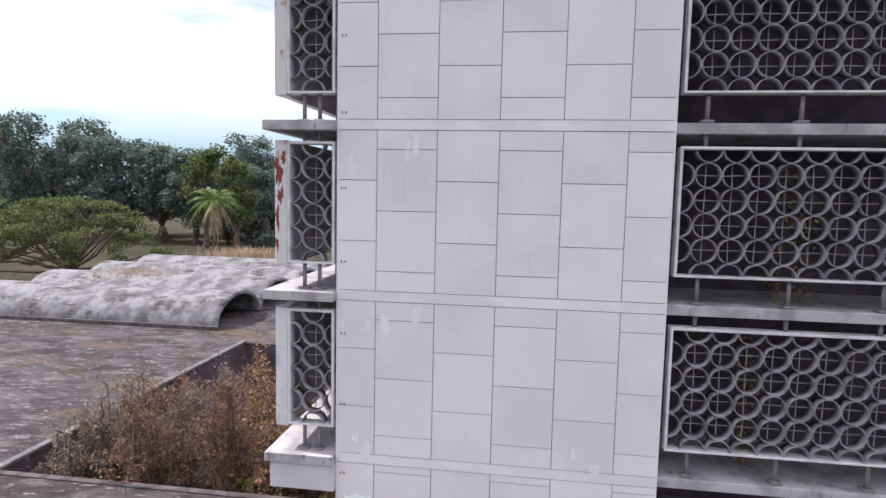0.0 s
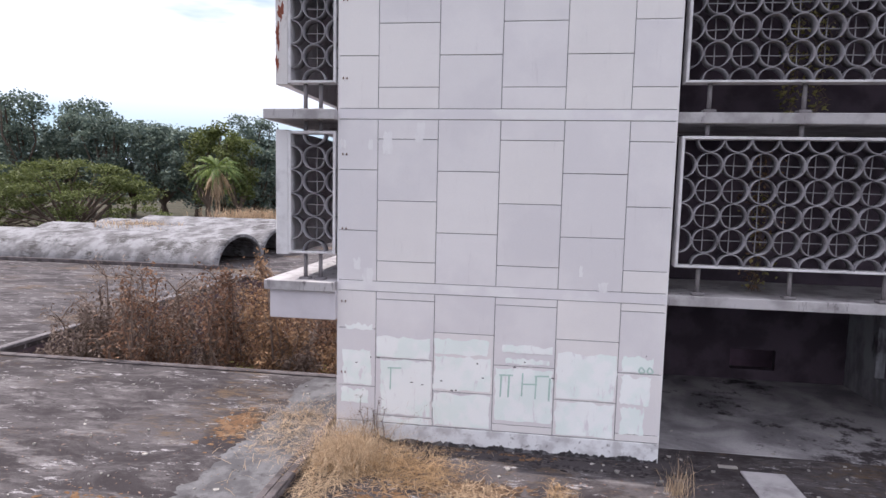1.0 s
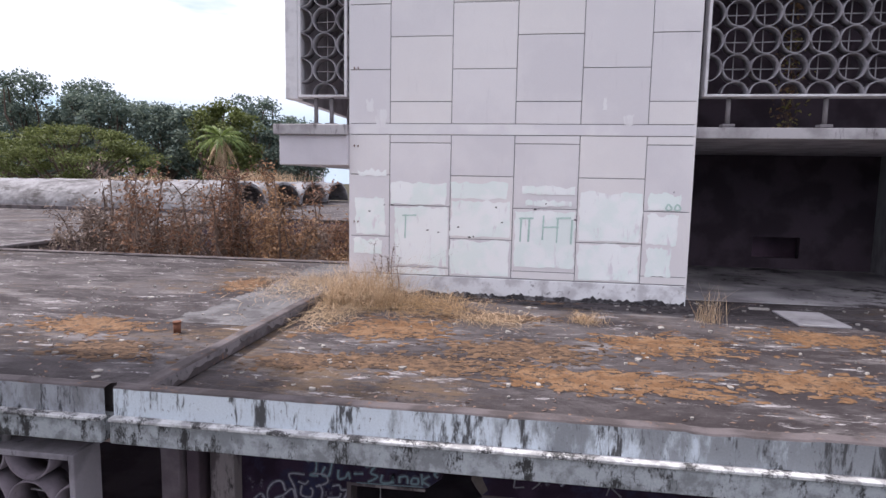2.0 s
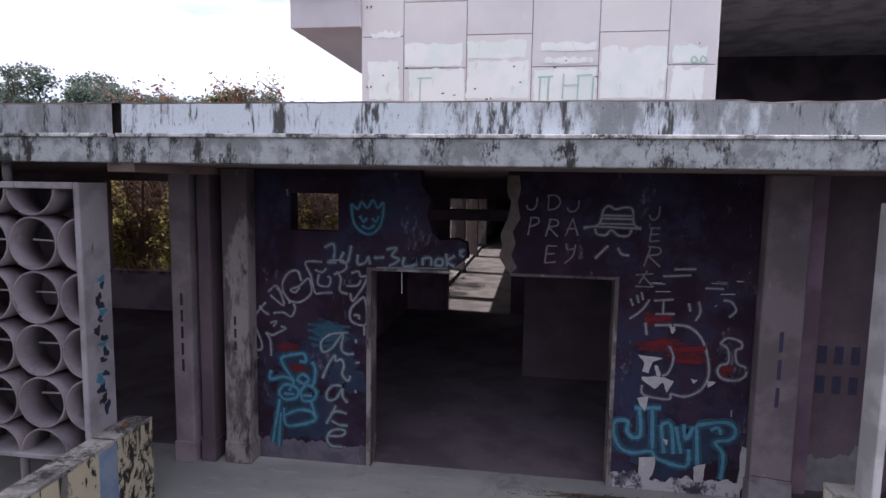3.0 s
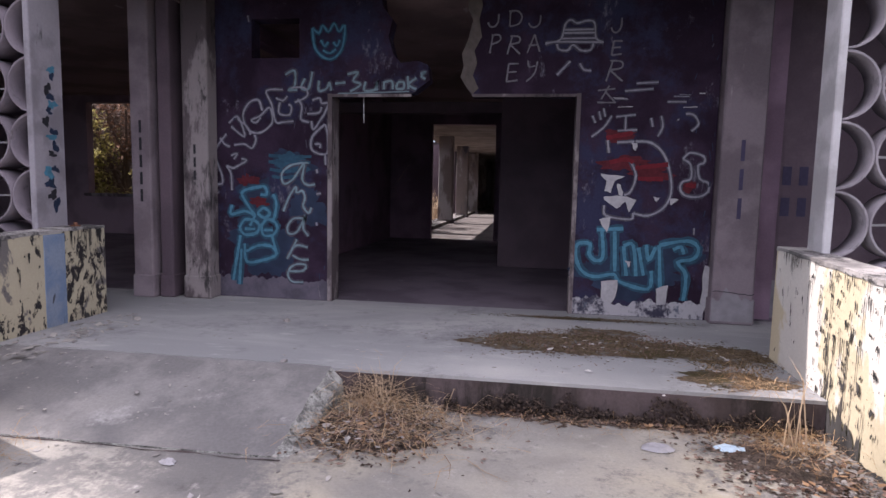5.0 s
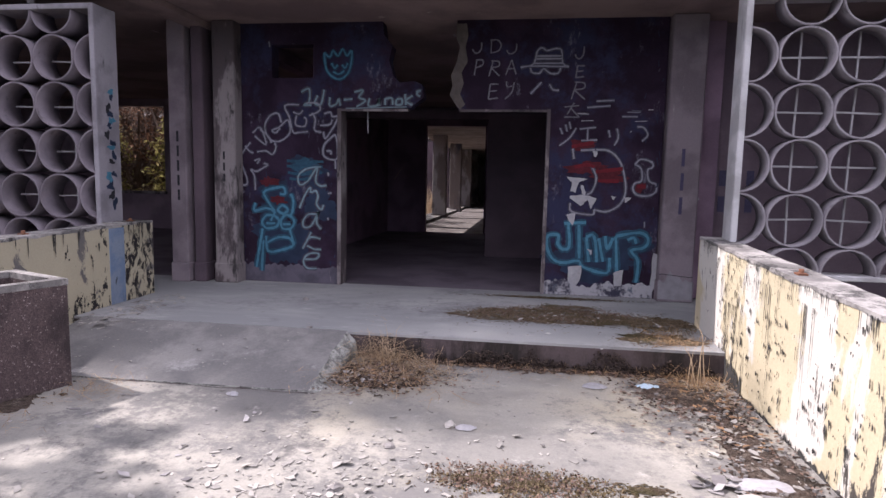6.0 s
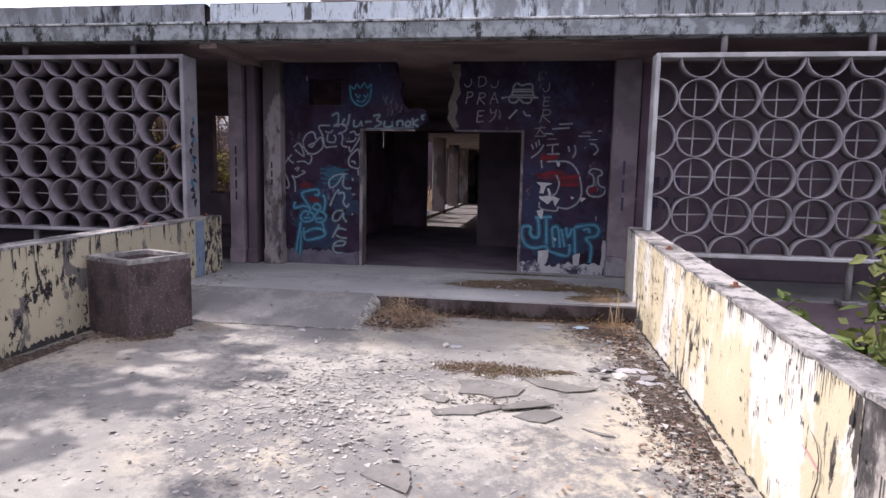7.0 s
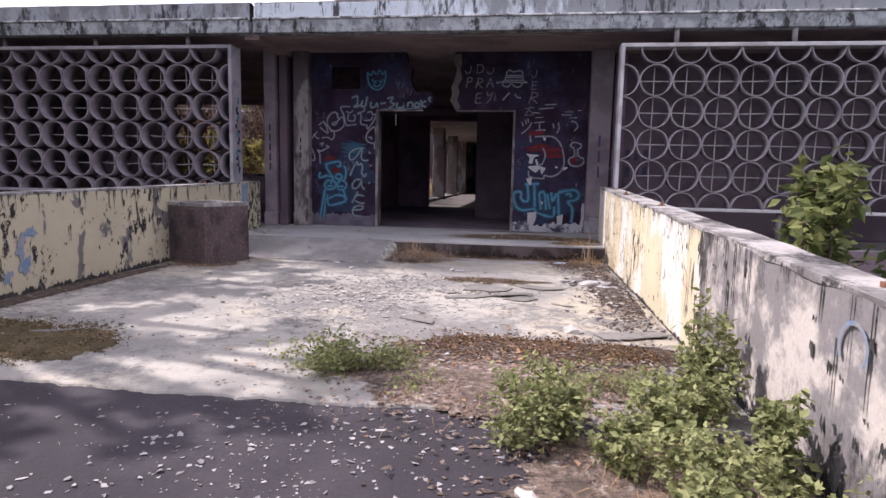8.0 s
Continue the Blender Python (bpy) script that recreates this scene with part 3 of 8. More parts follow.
def setting(name, bm, material, label="", category=""):
    return tagged(new(name, mesh_of(name, bm, material)), label, category, kind="structure")


def thing(name, at, label, category, group="", kind=""):
    ob = new(name)
    ob.location = at
    ob.empty_display_size = 0.2
    return tagged(ob, label, category, group, kind)


def under(ob, parent):
    ob.parent = parent
    if parent.type == "EMPTY":
        ob.matrix_parent_inverse = Matrix.Translation(-parent.location)
    return ob


def part(name, bm, material, parent, label=""):
    """One mesh of its own, in world metres, under a thing or a part."""
    return tagged(under(new(name, mesh_of(name, bm, material)), parent), label)


def piece(name, mesh, parent, at, turn=(0, 0, 0), size=1.0):
    """An object of its own on shared mesh data."""
    ob = under(new(name, mesh), parent)
    ob.location, ob.rotation_euler = at, turn
    if size != 1.0:
        ob.scale = (size, size, size)
    return ob


def sheet(bm, x0, x1, y0, y1, nx, ny, height):
    """A grid whose z is height(x, y)."""
    vs = [[bm.verts.new((x, y, height(x, y))) for x in np.linspace(x0, x1, nx + 1)] for y in np.linspace(y0, y1, ny + 1)]
    for j in range(ny):
        for i in range(nx):
            bm.faces.new((vs[j][i], vs[j][i + 1], vs[j + 1][i + 1], vs[j + 1][i]))
    return bm


def blob(bm, cx, cy, rx, ry, z, n=26, rough=0.3, seed=0, axis="z", lift=0.0):
    """A flat uneven patch; axis says which way it faces; lift raises its middle."""
    rnd = random.Random(seed)
    ph = [rnd.uniform(0, 6.28) for _ in range(6)]
    rim = []
    for i in range(n):
        a = 2 * math.pi * i / n
        r = 1 + rough * (0.5 * math.sin(2 * a + ph[0]) + 0.4 * math.sin(3 * a + ph[1]) + 0.3 * math.sin(5 * a + ph[2]) + 0.3 * math.sin(9 * a + ph[3])) + rough * rnd.uniform(-0.3, 0.3)
        rim.append((cx + rx * r * math.cos(a), cy + ry * r * math.sin(a)))
    put = {"z": lambda u, v, h: (u, v, z + h), "y": lambda u, v, h: (u, z - h, v), "x": lambda u, v, h: (z + h, u, v)}[axis]
    out = [bm.verts.new(put(u, v, 0)) for u, v in rim]
    mid = [bm.verts.new(put(cx + 0.55 * (u - cx), cy + 0.55 * (v - cy), lift * rnd.uniform(0.6, 1.1))) for u, v in rim]
    for i in range(n):
        j = (i + 1) % n
        bm.faces.new((out[i], out[j], mid[j], mid[i]))
    bm.faces.new(mid)
    return bm


# ---- levels ----
DECK_Z, ROOF_Z, FACE_Y, FRONT_Y = -0.21, 3.38, 4.41, -1.50
GROUND_Z = -3.0
TX_HALL = 3.30


def land(x, y):
    far = min(max((y - 26) / 40, 0), 1)
    return GROUND_Z + 3.4 * far * far * (3 - 2 * far) + 0.25 * noise.noise((x * 0.05, y * 0.05, 0))


bm = bmesh.new()
sheet(bm, -420, 420, -60, 700, 84, 95, land)
bm.faces.ensure_lookup_table()
setting("ground", bm, GROUND, "dry grassy ground round the building", "ground")

# ---- the bridge deck and the porch floor ----
deck_bm = boxes((-3.22, 2.90, -7.95, -2.22, DECK_Z - 0.35, DECK_Z))
setting("pavement", deck_bm, DECK, "pale stained concrete deck of the entrance bridge", "deck")
setting("road", boxes((-3.22, 2.90, -30, -7.95, DECK_Z - 0.35, DECK_Z - 0.012)), ASPHALT, "dark worn asphalt at the bridge's end", "road")
setting("floor", boxes((-12.0, 12.0, -1.36, 0.10, -0.30, 0.0), (-3.0, 2.90, -2.22, -1.36, -0.30, 0.0)), PORCH, "grey concrete porch floor with a low step", "floor")
setting("floor_gallery", boxes((-2.75, 4.0, 8.05, 34.0, -0.30, 0.0)), GALLERY_FLOOR, "floor of the gallery, coloured darker to look dimly lit", "floor")
setting("floor_hall", boxes((-12.0, 12.0, 0.10, 8.05, -0.30, 0.0)), HALL_FLOOR, "floor of the hall, coloured dark as an unlit room", "floor")
# thin sheet over the step's front that paints its shade and mould
setting("step_riser", boxes((-3.0, 2.66, -2.226, -2.2195, DECK_Z, -0.022)), RISER, "mouldy riser of the porch step, darkened for its shaded face", "step")


def ramp_sheet():
    """A thin cement wedge with a crumbling side."""
    bm = bmesh.new()
    n = 70
    rows = []
    for i in range(n + 1):
        f = i / n
        y = -2.21 - 0.93 * f
        z = 0.003 + (DECK_Z + 0.010 - 0.003) * f
        e = -0.42 + 0.03 * noise.noise((f * 4, 3, 0)) + 0.014 * noise.noise((f * 19, 1, 0)) + 0.01 * noise.noise((f * 47, 1, 0))
        s = e + 0.085 + 0.04 * noise.noise((f * 5, 8, 0)) + 0.02 * noise.noise((f * 21, 8, 0)) + 0.02 * noise.noise((f * 53, 8, 0))
        front = 0.015 * noise.noise((5.1, f, 2))
        rows.append([bm.verts.new((-2.9, y - 0.05 * f, z)), bm.verts.new((e, y + front, z)), bm.verts.new((s, y + front, max(DECK_Z - 0.004, z - 0.075)))])
        rows[-1].append(bm.verts.new((s + 0.02, y + front, DECK_Z - 0.01)))
    for a, b in zip(rows, rows[1:]):
        for k in range(3):
            f = bm.faces.new((a[k], b[k], b[k + 1], a[k + 1]))
            f.material_index = 1 if k else 0
    low = [bm.verts.new((v.co.x, v.co.y - 0.004, DECK_Z - 0.01)) for v in rows[-1]]
    for k in range(3):
        f = bm.faces.new((rows[-1][k], low[k], low[k + 1], rows[-1][k + 1]))
        f.material_index = 1
    bmesh.ops.recalc_face_normals(bm, faces=bm.faces)
    return bm


ramp = setting("ramp", ramp_sheet(), RAMP, "grey cement ramp with a crumbling edge laid over the step", "ramp")
ramp.data.materials.append(CRUMBLE)


def crack(bm, x0, x1, y, z, wide, seed):
    """A dark jagged line lying on a floor."""
    prev = None
    n = int(abs(x1 - x0) / 0.025)
    for i in range(n + 1):
        x = x0 + (x1 - x0) * i / n
        c = y + 0.018 * noise.noise((x * 4, seed, 0)) + 0.008 * noise.noise((x * 21, seed, 3))
        w = wide * max(0.08, 0.5 + noise.noise((x * 6, seed, 7)))
        row = (bm.verts.new((x, c - w, z)), bm.verts.new((x, c + w, z)))
        if prev:
            bm.faces.new((prev[0], row[0], row[1], prev[1]))
        prev = row


bm = bmesh.new()
crack(bm, -2.85, -0.36, -3.175, DECK_Z + 0.0025, 0.010, 3)
setting("crack", bm, RISER, "dark crack along the ramp's front", "crack")
bm = bmesh.new()
crack(bm, -2.85, -0.42, -2.20, 0.0045, 0.004, 5)
setting("crack", bm, RISER, "thin joint between ramp and porch floor", "crack")


def torn_edge(x0, x1, y, reach, z, seed):
    """The deck's broken rim over the asphalt."""
    r = random.Random(seed)
    bm = bmesh.new()
    prev = None
    n = int((x1 - x0) / 0.03)
    for i in range(n + 1):
        x = x0 + (x1 - x0) * i / n
        h = max(0.004, reach * (0.45 + 0.9 * noise.noise((x * 1.3, seed, 0)) + 0.5 * noise.noise((x * 6, seed, 4))) + r.uniform(-0.01, 0.01))
        row = [bm.verts.new((x, y + 0.01, z)), bm.verts.new((x, y - h, z - 0.002)), bm.verts.new((x, y - h - 0.012, z - 0.02))]
        if prev:
            for k in range(2):
                bm.faces.new((prev[k], row[k], row[k + 1], prev[k + 1]))
        prev = row
    bmesh.ops.recalc_face_normals(bm, faces=bm.faces)
    return bm


setting("deck_edge", torn_edge(-3.0, 2.65, -7.95, 0.10, DECK_Z + 0.001, 4), DECK, "broken pale rim of the deck over the asphalt", "deck")

# ---- entrance wall with its broken opening ----
WL, WR, OL, OR, DH, CEIL = -2.50, 2.55, -1.19, 1.27, 2.12, 3.14
T = 0.20


def ragged(bm, pts, y0, y1):
    """A plate of uneven outline."""
    front = [bm.verts.new((x, y0, z)) for x, z in pts]
    back = [bm.verts.new((x, y1, z)) for x, z in pts]
    bm.faces.new(front)
    bm.faces.new(back[::-1])
    for i in range(len(pts)):
        j = (i + 1) % len(pts)
        bm.faces.new((front[j], front[i], back[i], back[j]))


def holed(bm, x0, x1, z0, z1, a, b, c, d, y0, y1):
    """A plate with a square hole."""
    o = [[bm.verts.new((x, y, z)) for x, z in ((x0, z0), (x1, z0), (x1, z1), (x0, z1))] for y in (y0, y1)]
    h = [[bm.verts.new((x, y, z)) for x, z in ((a, c), (b, c), (b, d), (a, d))] for y in (y0, y1)]
    for i in range(4):
        j = (i + 1) % 4
        bm.faces.new((o[0][i], o[0][j], h[0][j], h[0][i]))
        bm.faces.new((o[1][j], o[1][i], h[1][i], h[1][j]))
        bm.faces.new((o[0][j], o[0][i], o[1][i], o[1][j]))
        bm.faces.new((h[0][i], h[0][j], h[1][j], h[1][i]))


bm = bmesh.new()
holed(bm, WL, OL, 0, CEIL, -2.05, -1.53, 2.50, 2.89, 0, T)
bmesh.ops.recalc_face_normals(bm, faces=bm.faces)
setting("wall_west", bm, BLACKWALL, "black-painted wall panel with graffiti and a square vent hole", "wall")
bm = bmesh.new()
ragged(bm, [(OL, DH), (-0.34, DH + 0.03), (-0.18, 2.27), (-0.20, 2.42), (-0.30, 2.46), (-0.47, 2.44), (-0.55, 2.52), (-0.60, 2.70), (-0.56, 2.86), (-0.66, 2.98), (-0.68, CEIL), (OL, CEIL)], 0, T)
bmesh.ops.recalc_face_normals(bm, faces=bm.faces)
setting("wall_lintel", bm, BLACKWALL, "broken black-painted wall over the opening", "wall")
bm = bmesh.new()
ragged(bm, [(OR, 0), (WR, 0), (WR, CEIL), (0.20, CEIL), (0.19, 2.95), (0.24, 2.84), (0.20, 2.66), (0.14, 2.52), (0.16, 2.40), (0.13, 2.30), (0.19, 2.20), (0.25, DH), (OR, DH)], 0, T)
bmesh.ops.recalc_face_normals(bm, faces=bm.faces)
wall_entrance = setting("wall_entrance", bm, BLACKWALL, "black-painted wall panel covered in graffiti beside a broken opening", "wall")
bm = bmesh.new()
ragged(bm, [(0.20, 3.10), (0.19, 2.95), (0.24, 2.84), (0.20, 2.66), (0.14, 2.52), (0.16, 2.40), (0.13, 2.30), (0.19, 2.20), (0.25, DH + 0.01), (0.31, 2.19), (0.25, 2.31), (0.29, 2.43), (0.26, 2.55), (0.33, 2.68), (0.30, 2.84), (0.33, 2.97), (0.31, 3.10)], -0.006, 0.01)
bmesh.ops.recalc_face_normals(bm, faces=bm.faces)
setting("wall_scar", bm, SCAR, "bare broken edge of the wall", "wall")

# reveal trim round the opening, worn pale
bm = boxes((OL - 0.035, OL + 0.012, -0.014, T + 0.01, 0, DH + 0.02), (OL - 0.03, -0.36, -0.012, 0.02, DH - 0.012, DH + 0.016))
setting("trim", bm, PEEL, "worn pale edge of the wall opening", "door frame")
bm = boxes((OR - 0.012, OR + 0.028, -0.014, T + 0.01, 0, DH + 0.02), (0.25, OR + 0.02, -0.012, 0.02, DH - 0.014, DH + 0.014))
setting("trim", bm, PEEL, "worn pale edge of the wall opening", "door frame")

# ---- ceiling over porch and hall, roof slab with fascia ----
ceiling_porch = setting("ceiling", boxes((-12.0, 12.0, FRONT_Y + 0.14, 8.0, CEIL, CEIL + 0.10)), SOFFIT, "stained brown soffit of the porch", "ceiling")
bm = boxes((-3.05, -2.80, FRONT_Y + 0.10, 0.0, CEIL - 0.075, CEIL - 0.004))
setting("beam", bm, SOFFIT, "narrow beam along the slot in the roof", "beam")

# roof slabs, with a courtyard left open
for r in ((-2.82, 12.0, FRONT_Y + 0.12, FACE_Y + 12.0), (-34.6, -2.90, FRONT_Y + 0.12, 7.9), (-34.6, -13.4, 7.9, 22.6), (-34.6, -2.9, 22.6, 48.6)):
    bm = boxes((r[0], r[1], r[2], r[3], CEIL + 0.10, ROOF_Z))
    setting("roof", bm, ROOF, "flat roof of worn felt with moss and stains", "roof")


setting("wall_west_wing", boxes((-34.4, -34.2, -1.3, 48.4, GROUND_Z - 0.6, CEIL + 0.1)), GALLERY, "dirty end wall of the west wing", "wall")
setting("wall_north_wing", boxes((-34.2, -2.9, 48.2, 48.4, GROUND_Z - 0.6, CEIL + 0.1)), GALLERY, "dirty back wall of the wing", "wall")


def fascia(x0, x1, y, seed, board):
    """Upper board, drip ledge and lower lip of the roof's edge; its top is chipped."""
    rnd = random.Random(seed)
    th = thing("fascia", (x0, y, 3.14), "white-painted concrete roof edge, streaked black with mould", "fascia")
    n = int((x1 - x0) / 0.06)
    front, top = bmesh.new(), bmesh.new()
    fr, tp = [], []
    for i in range(n + 1):
        x = x0 + (x1 - x0) * i / n
        chip = rnd.uniform(-0.0015, 0.001) + 0.006 * noise.noise((x * 3, seed, 0)) - max(0, 0.05 * (noise.noise((x * 1.7, seed, 9)) - 0.45))
        if 1.9 < x < 2.7:
            chip -= 0.010 + 0.004 * rnd.random()
        out = 0.004 * noise.noise((x * 2, seed, 4))
        rim = 3.612 + chip
        fr.append([front.verts.new((x, y + out, 3.35)), front.verts.new((x, y + out, rim - 0.014))])
        tp.append([top.verts.new((x, y + out, rim - 0.0138)), top.verts.new((x, y + out + 0.0125, rim)), top.verts.new((x, y + 0.09, rim + 0.004 + rnd.uniform(-0.004, 0.004))), top.verts.new((x, y + 0.16, rim - 0.012)), top.verts.new((x, y + 0.16, 3.14))])
    for bm, rows, m in ((front, fr, 1), (top, tp, 4)):
        for a, b in zip(rows, rows[1:]):
            for k in range(m):
                bm.faces.new((a[k], b[k], b[k + 1], a[k + 1]))
    part("upper_board", front, board, th)
    part("top_edge", top, KERB_DARK, th, "grimy dark top of the roof edge")
    part("ledge", boxes((x0, x1, y - 0.085, y + 0.02, 3.335, 3.365), bevel=0.006), LEDGE, th, "pale drip ledge")
    part("lower_lip", boxes((x0, x1, y - 0.065, y + 0.14, 3.135, 3.34), bevel=0.008), FASCIA_LOW, th, "grey mouldy lower lip")
    return th


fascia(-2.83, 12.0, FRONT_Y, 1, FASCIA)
fascia(-16.0, -2.905, FRONT_Y - 0.01, 2, FASCIA_GREY)
def ragged_sheet(x0, x1, y0, y1, z, wob, seed):
    """A thin sheet with uneven long sides."""
    bm = bmesh.new()
    prev = None
    n = int((y1 - y0) / 0.06)
    for i in range(n + 1):
        y = y0 + (y1 - y0) * i / n
        a = x0 + wob * (noise.noise((y * 0.8, seed, 0)) + 0.5 * noise.noise((y * 4, seed, 2)) + 0.25 * noise.noise((y * 15, seed, 4)))
        row = [bm.verts.new((a + (x1 - a) * j / 4, y, z)) for j in range(5)]
        if prev:
            for j in range(4):
                bm.faces.new((prev[j], row[j], row[j + 1], prev[j + 1]))
        prev = row
    bmesh.ops.recalc_face_normals(bm, faces=bm.faces)
    return bm


setting("roof_strip", ragged_sheet(-4.25, -3.06, 1.6, 7.75, ROOF_Z + 0.005, 0.28, 3), FELT_GREY, "strip of paler grey felt beside the roof joint", "roof")
setting("roof_strip", boxes((TX_HALL, 13.8, 5.1, 9.9, ROOF_Z + 0.001, ROOF_Z + 0.012)), DUSTY, "dusty grey floor of the open hall beside the tower", "floor")
# low kerbs on both sides of the joint between the two roofs
setting("roof_kerb", boxes((-2.83, -2.68, FRONT_Y + 0.17, FACE_Y - 0.05, ROOF_Z, ROOF_Z + 0.17), bevel=0.02), KERB_DARK, "low dark kerb along the joint of the roofs", "kerb")
setting("roof_kerb", boxes((-3.05, -2.905, FRONT_Y + 0.17, FACE_Y + 3.2, ROOF_Z, ROOF_Z + 0.06), bevel=0.02), KERB_DARK, "low kerb along the joint of the roofs", "kerb")
setting("roof_kerb", boxes((-13.4, -2.95, 7.78, 7.98, ROOF_Z, ROOF_Z + 0.05), bevel=0.02), KERB_DARK, "dark kerb along the courtyard's edge", "kerb")
setting("roof_kerb", boxes((-13.62, -13.38, 7.98, 22.8, ROOF_Z, ROOF_Z + 0.10), bevel=0.02), KERB_FACE, "low kerb along the courtyard's edge", "kerb")
def torn_facing(x, y0, y1, top, seed):
    """Render left on a kerb's side, its lower edge broken away."""
    bm = bmesh.new()
    prev = None
    n = int((y1 - y0) / 0.025)
    for i in range(n + 1):
        y = y0 + (y1 - y0) * i / n
        h = 0.07 + 0.09 * noise.noise((y * 2.1, seed, 0)) + 0.06 * noise.noise((y * 7, seed, 3))
        row = (bm.verts.new((x, y, top)), bm.verts.new((x, y, max(ROOF_Z + 0.004, top - max(h, 0.012)))))
        if prev:
            bm.faces.new((prev[0], row[0], row[1], prev[1]))
        prev = row
    return bm


setting("kerb_facing", torn_facing(-2.676, -1.3, 4.3, ROOF_Z + 0.152, 3), KERB_FACE, "grey render broken off the kerb's side", "kerb")
# courtyard walls and bed
setting("wall_courtyard", boxes((-13.6, -13.4, 7.92, 22.6, -0.5, CEIL + 0.1)), SOOT_SHADE, "dirty wall below the courtyard's roof edge", "wall")
setting("wall_courtyard", boxes((-13.6, -2.9, 22.6, 22.8, -0.5, CEIL + 0.1)), SOOT_SHADE, "dirty wall below the courtyard's roof edge", "wall")
setting("courtyard_bed", sheet(bmesh.new(), -13.4, -2.76, 7.9, 22.6, 24, 30, lambda x, y: -0.22 + 0.12 * noise.noise((x * 0.7, y * 0.7, 3))), SOIL, "overgrown soil of the courtyard", "ground")

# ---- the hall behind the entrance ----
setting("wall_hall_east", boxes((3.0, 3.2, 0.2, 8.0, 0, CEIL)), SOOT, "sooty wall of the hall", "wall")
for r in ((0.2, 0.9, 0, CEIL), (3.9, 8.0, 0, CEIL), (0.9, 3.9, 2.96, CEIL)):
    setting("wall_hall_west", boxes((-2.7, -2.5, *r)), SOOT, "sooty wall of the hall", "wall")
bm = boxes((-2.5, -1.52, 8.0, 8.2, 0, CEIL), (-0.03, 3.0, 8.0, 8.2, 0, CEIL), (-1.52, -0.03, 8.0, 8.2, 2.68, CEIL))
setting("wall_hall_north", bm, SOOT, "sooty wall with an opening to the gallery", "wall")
# wide partition painted near black so the depth of the hall looks unlit
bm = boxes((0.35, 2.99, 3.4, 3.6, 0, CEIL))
setting("wall_hall_inner", bm, SOOT_SHADE, "partition in the hall, coloured dark for the unlit room", "wall")

setting("beam", boxes((-2.5, 3.0, 3.8, 4.0, 2.42, 2.60), bevel=0.01), SOOT_SHADE, "dark beam across the hall", "beam")
# gallery beyond, lit from the courtyard side through its piers
setting("ceiling", boxes((-2.9, 4.0, 8.2, 34.0, 2.95, 3.13)), INSIDE, "stained gallery ceiling", "ceiling")
setting("wall_gallery", boxes((0.35, 0.55, 8.2, 34.0, 0, 2.95)), INSIDE, "stained gallery wall", "wall")
setting("wall_gallery", boxes((-2.9, 0.35, 33.8, 34.0, 0, 2.95)), INSIDE, "wall at the gallery's end", "wall")


def pier(y):
    th = thing("gallery_pier", (-2.15, y, 0), "peeling white and grey pier beside the gallery", "pier", "gallery piers")
    part("shaft", boxes((-2.36, -1.88, y, y + 0.42, 0, 2.95), bevel=0.015), PIER, th)
    part("base", boxes((-2.39, -1.85, y - 0.03, y + 0.45, 0, 0.12), bevel=0.01), PEEL, th)


for y in (9.6, 14.3, 19.0, 23.7, 28.4, 32.9):
    pier(y)
setting("kerb", boxes((-2.6, -2.0, 8.2, 34.0, 0.0, 0.09), bevel=0.01), COPING, "low kerb between the piers", "kerb")

# ---- side rooms left and right of the porch, behind the tube screens ----
WINDOWS = ((-9.34, -7.75, 0.90, 2.98), (-7.30, -5.70, 0.90, 2.98), (-5.05, -3.50, 0.90, 2.86))
rows, left = [], -12.0
for a, b, lo, hi in WINDOWS:
    rows += [(left, a, 6.6, 6.8, 0, CEIL), (a, b, 6.6, 6.8, 0, lo), (a, b, 6.6, 6.8, hi, CEIL)]
    left = b
bm = boxes(*rows, (left, -2.7, 6.6, 6.8, 0, CEIL))
setting("wall_side_room", bm, GALLERY, "dim wall with open windows to the courtyard", "wall")
for a, b, lo, hi in WINDOWS:
    setting("window_sill", boxes((a - 0.05, b + 0.05, 6.5, 6.597, lo - 0.05, lo + 0.02), bevel=0.01), PEEL, "worn window sill", "sill")
setting("wall_side_room", boxes((-12.2, -12.0, -1.2, 6.8, 0, CEIL)), GALLERY, "dim side wall", "wall")
east_wall = setting("wall_east_room", boxes((3.2, 12.0, 0.30, 0.50, -0.0, CEIL)), BEHIND, "purple-grey plaster wall behind the tube screen", "wall")
setting("wall_east_room", boxes((11.8, 12.0, -1.2, 0.3, 0, CEIL)), GALLERY, "dim side wall", "wall")
setting("beam", boxes((-12.0, -3.3, -1.40, -1.10, -0.45, -0.02), (2.92, 12.0, -1.40, -1.10, -0.45, -0.02)), GALLERY, "edge beam below the screens", "beam")
setting("wall_lower", boxes((-12.0, -3.3, -1.36, -1.2, GROUND_Z - 0.5, -0.46), (2.92, 12.0, -1.36, -1.2, GROUND_Z - 0.5, -0.46), (-3.3, 2.92, 0.5, 0.7, GROUND_Z - 0.5, -0.3)), GALLERY, "dark lower storey under the bridge", "wall")

# ---- columns of the porch ----
def column(x0, x1, y0, y1, mat, label):
    th = thing("column", ((x0 + x1) / 2, (y0 + y1) / 2, 0), label, "column", "porch columns")
    part("shaft", boxes((x0, x1, y0, y1, 0.0, CEIL - 0.002), bevel=0.014), mat, th)
    part("base", boxes((x0 - 0.012, x1 + 0.012, y0 - 0.012, y1 + 0.012, 0, 0.24), bevel=0.012), mat, th)
    return th


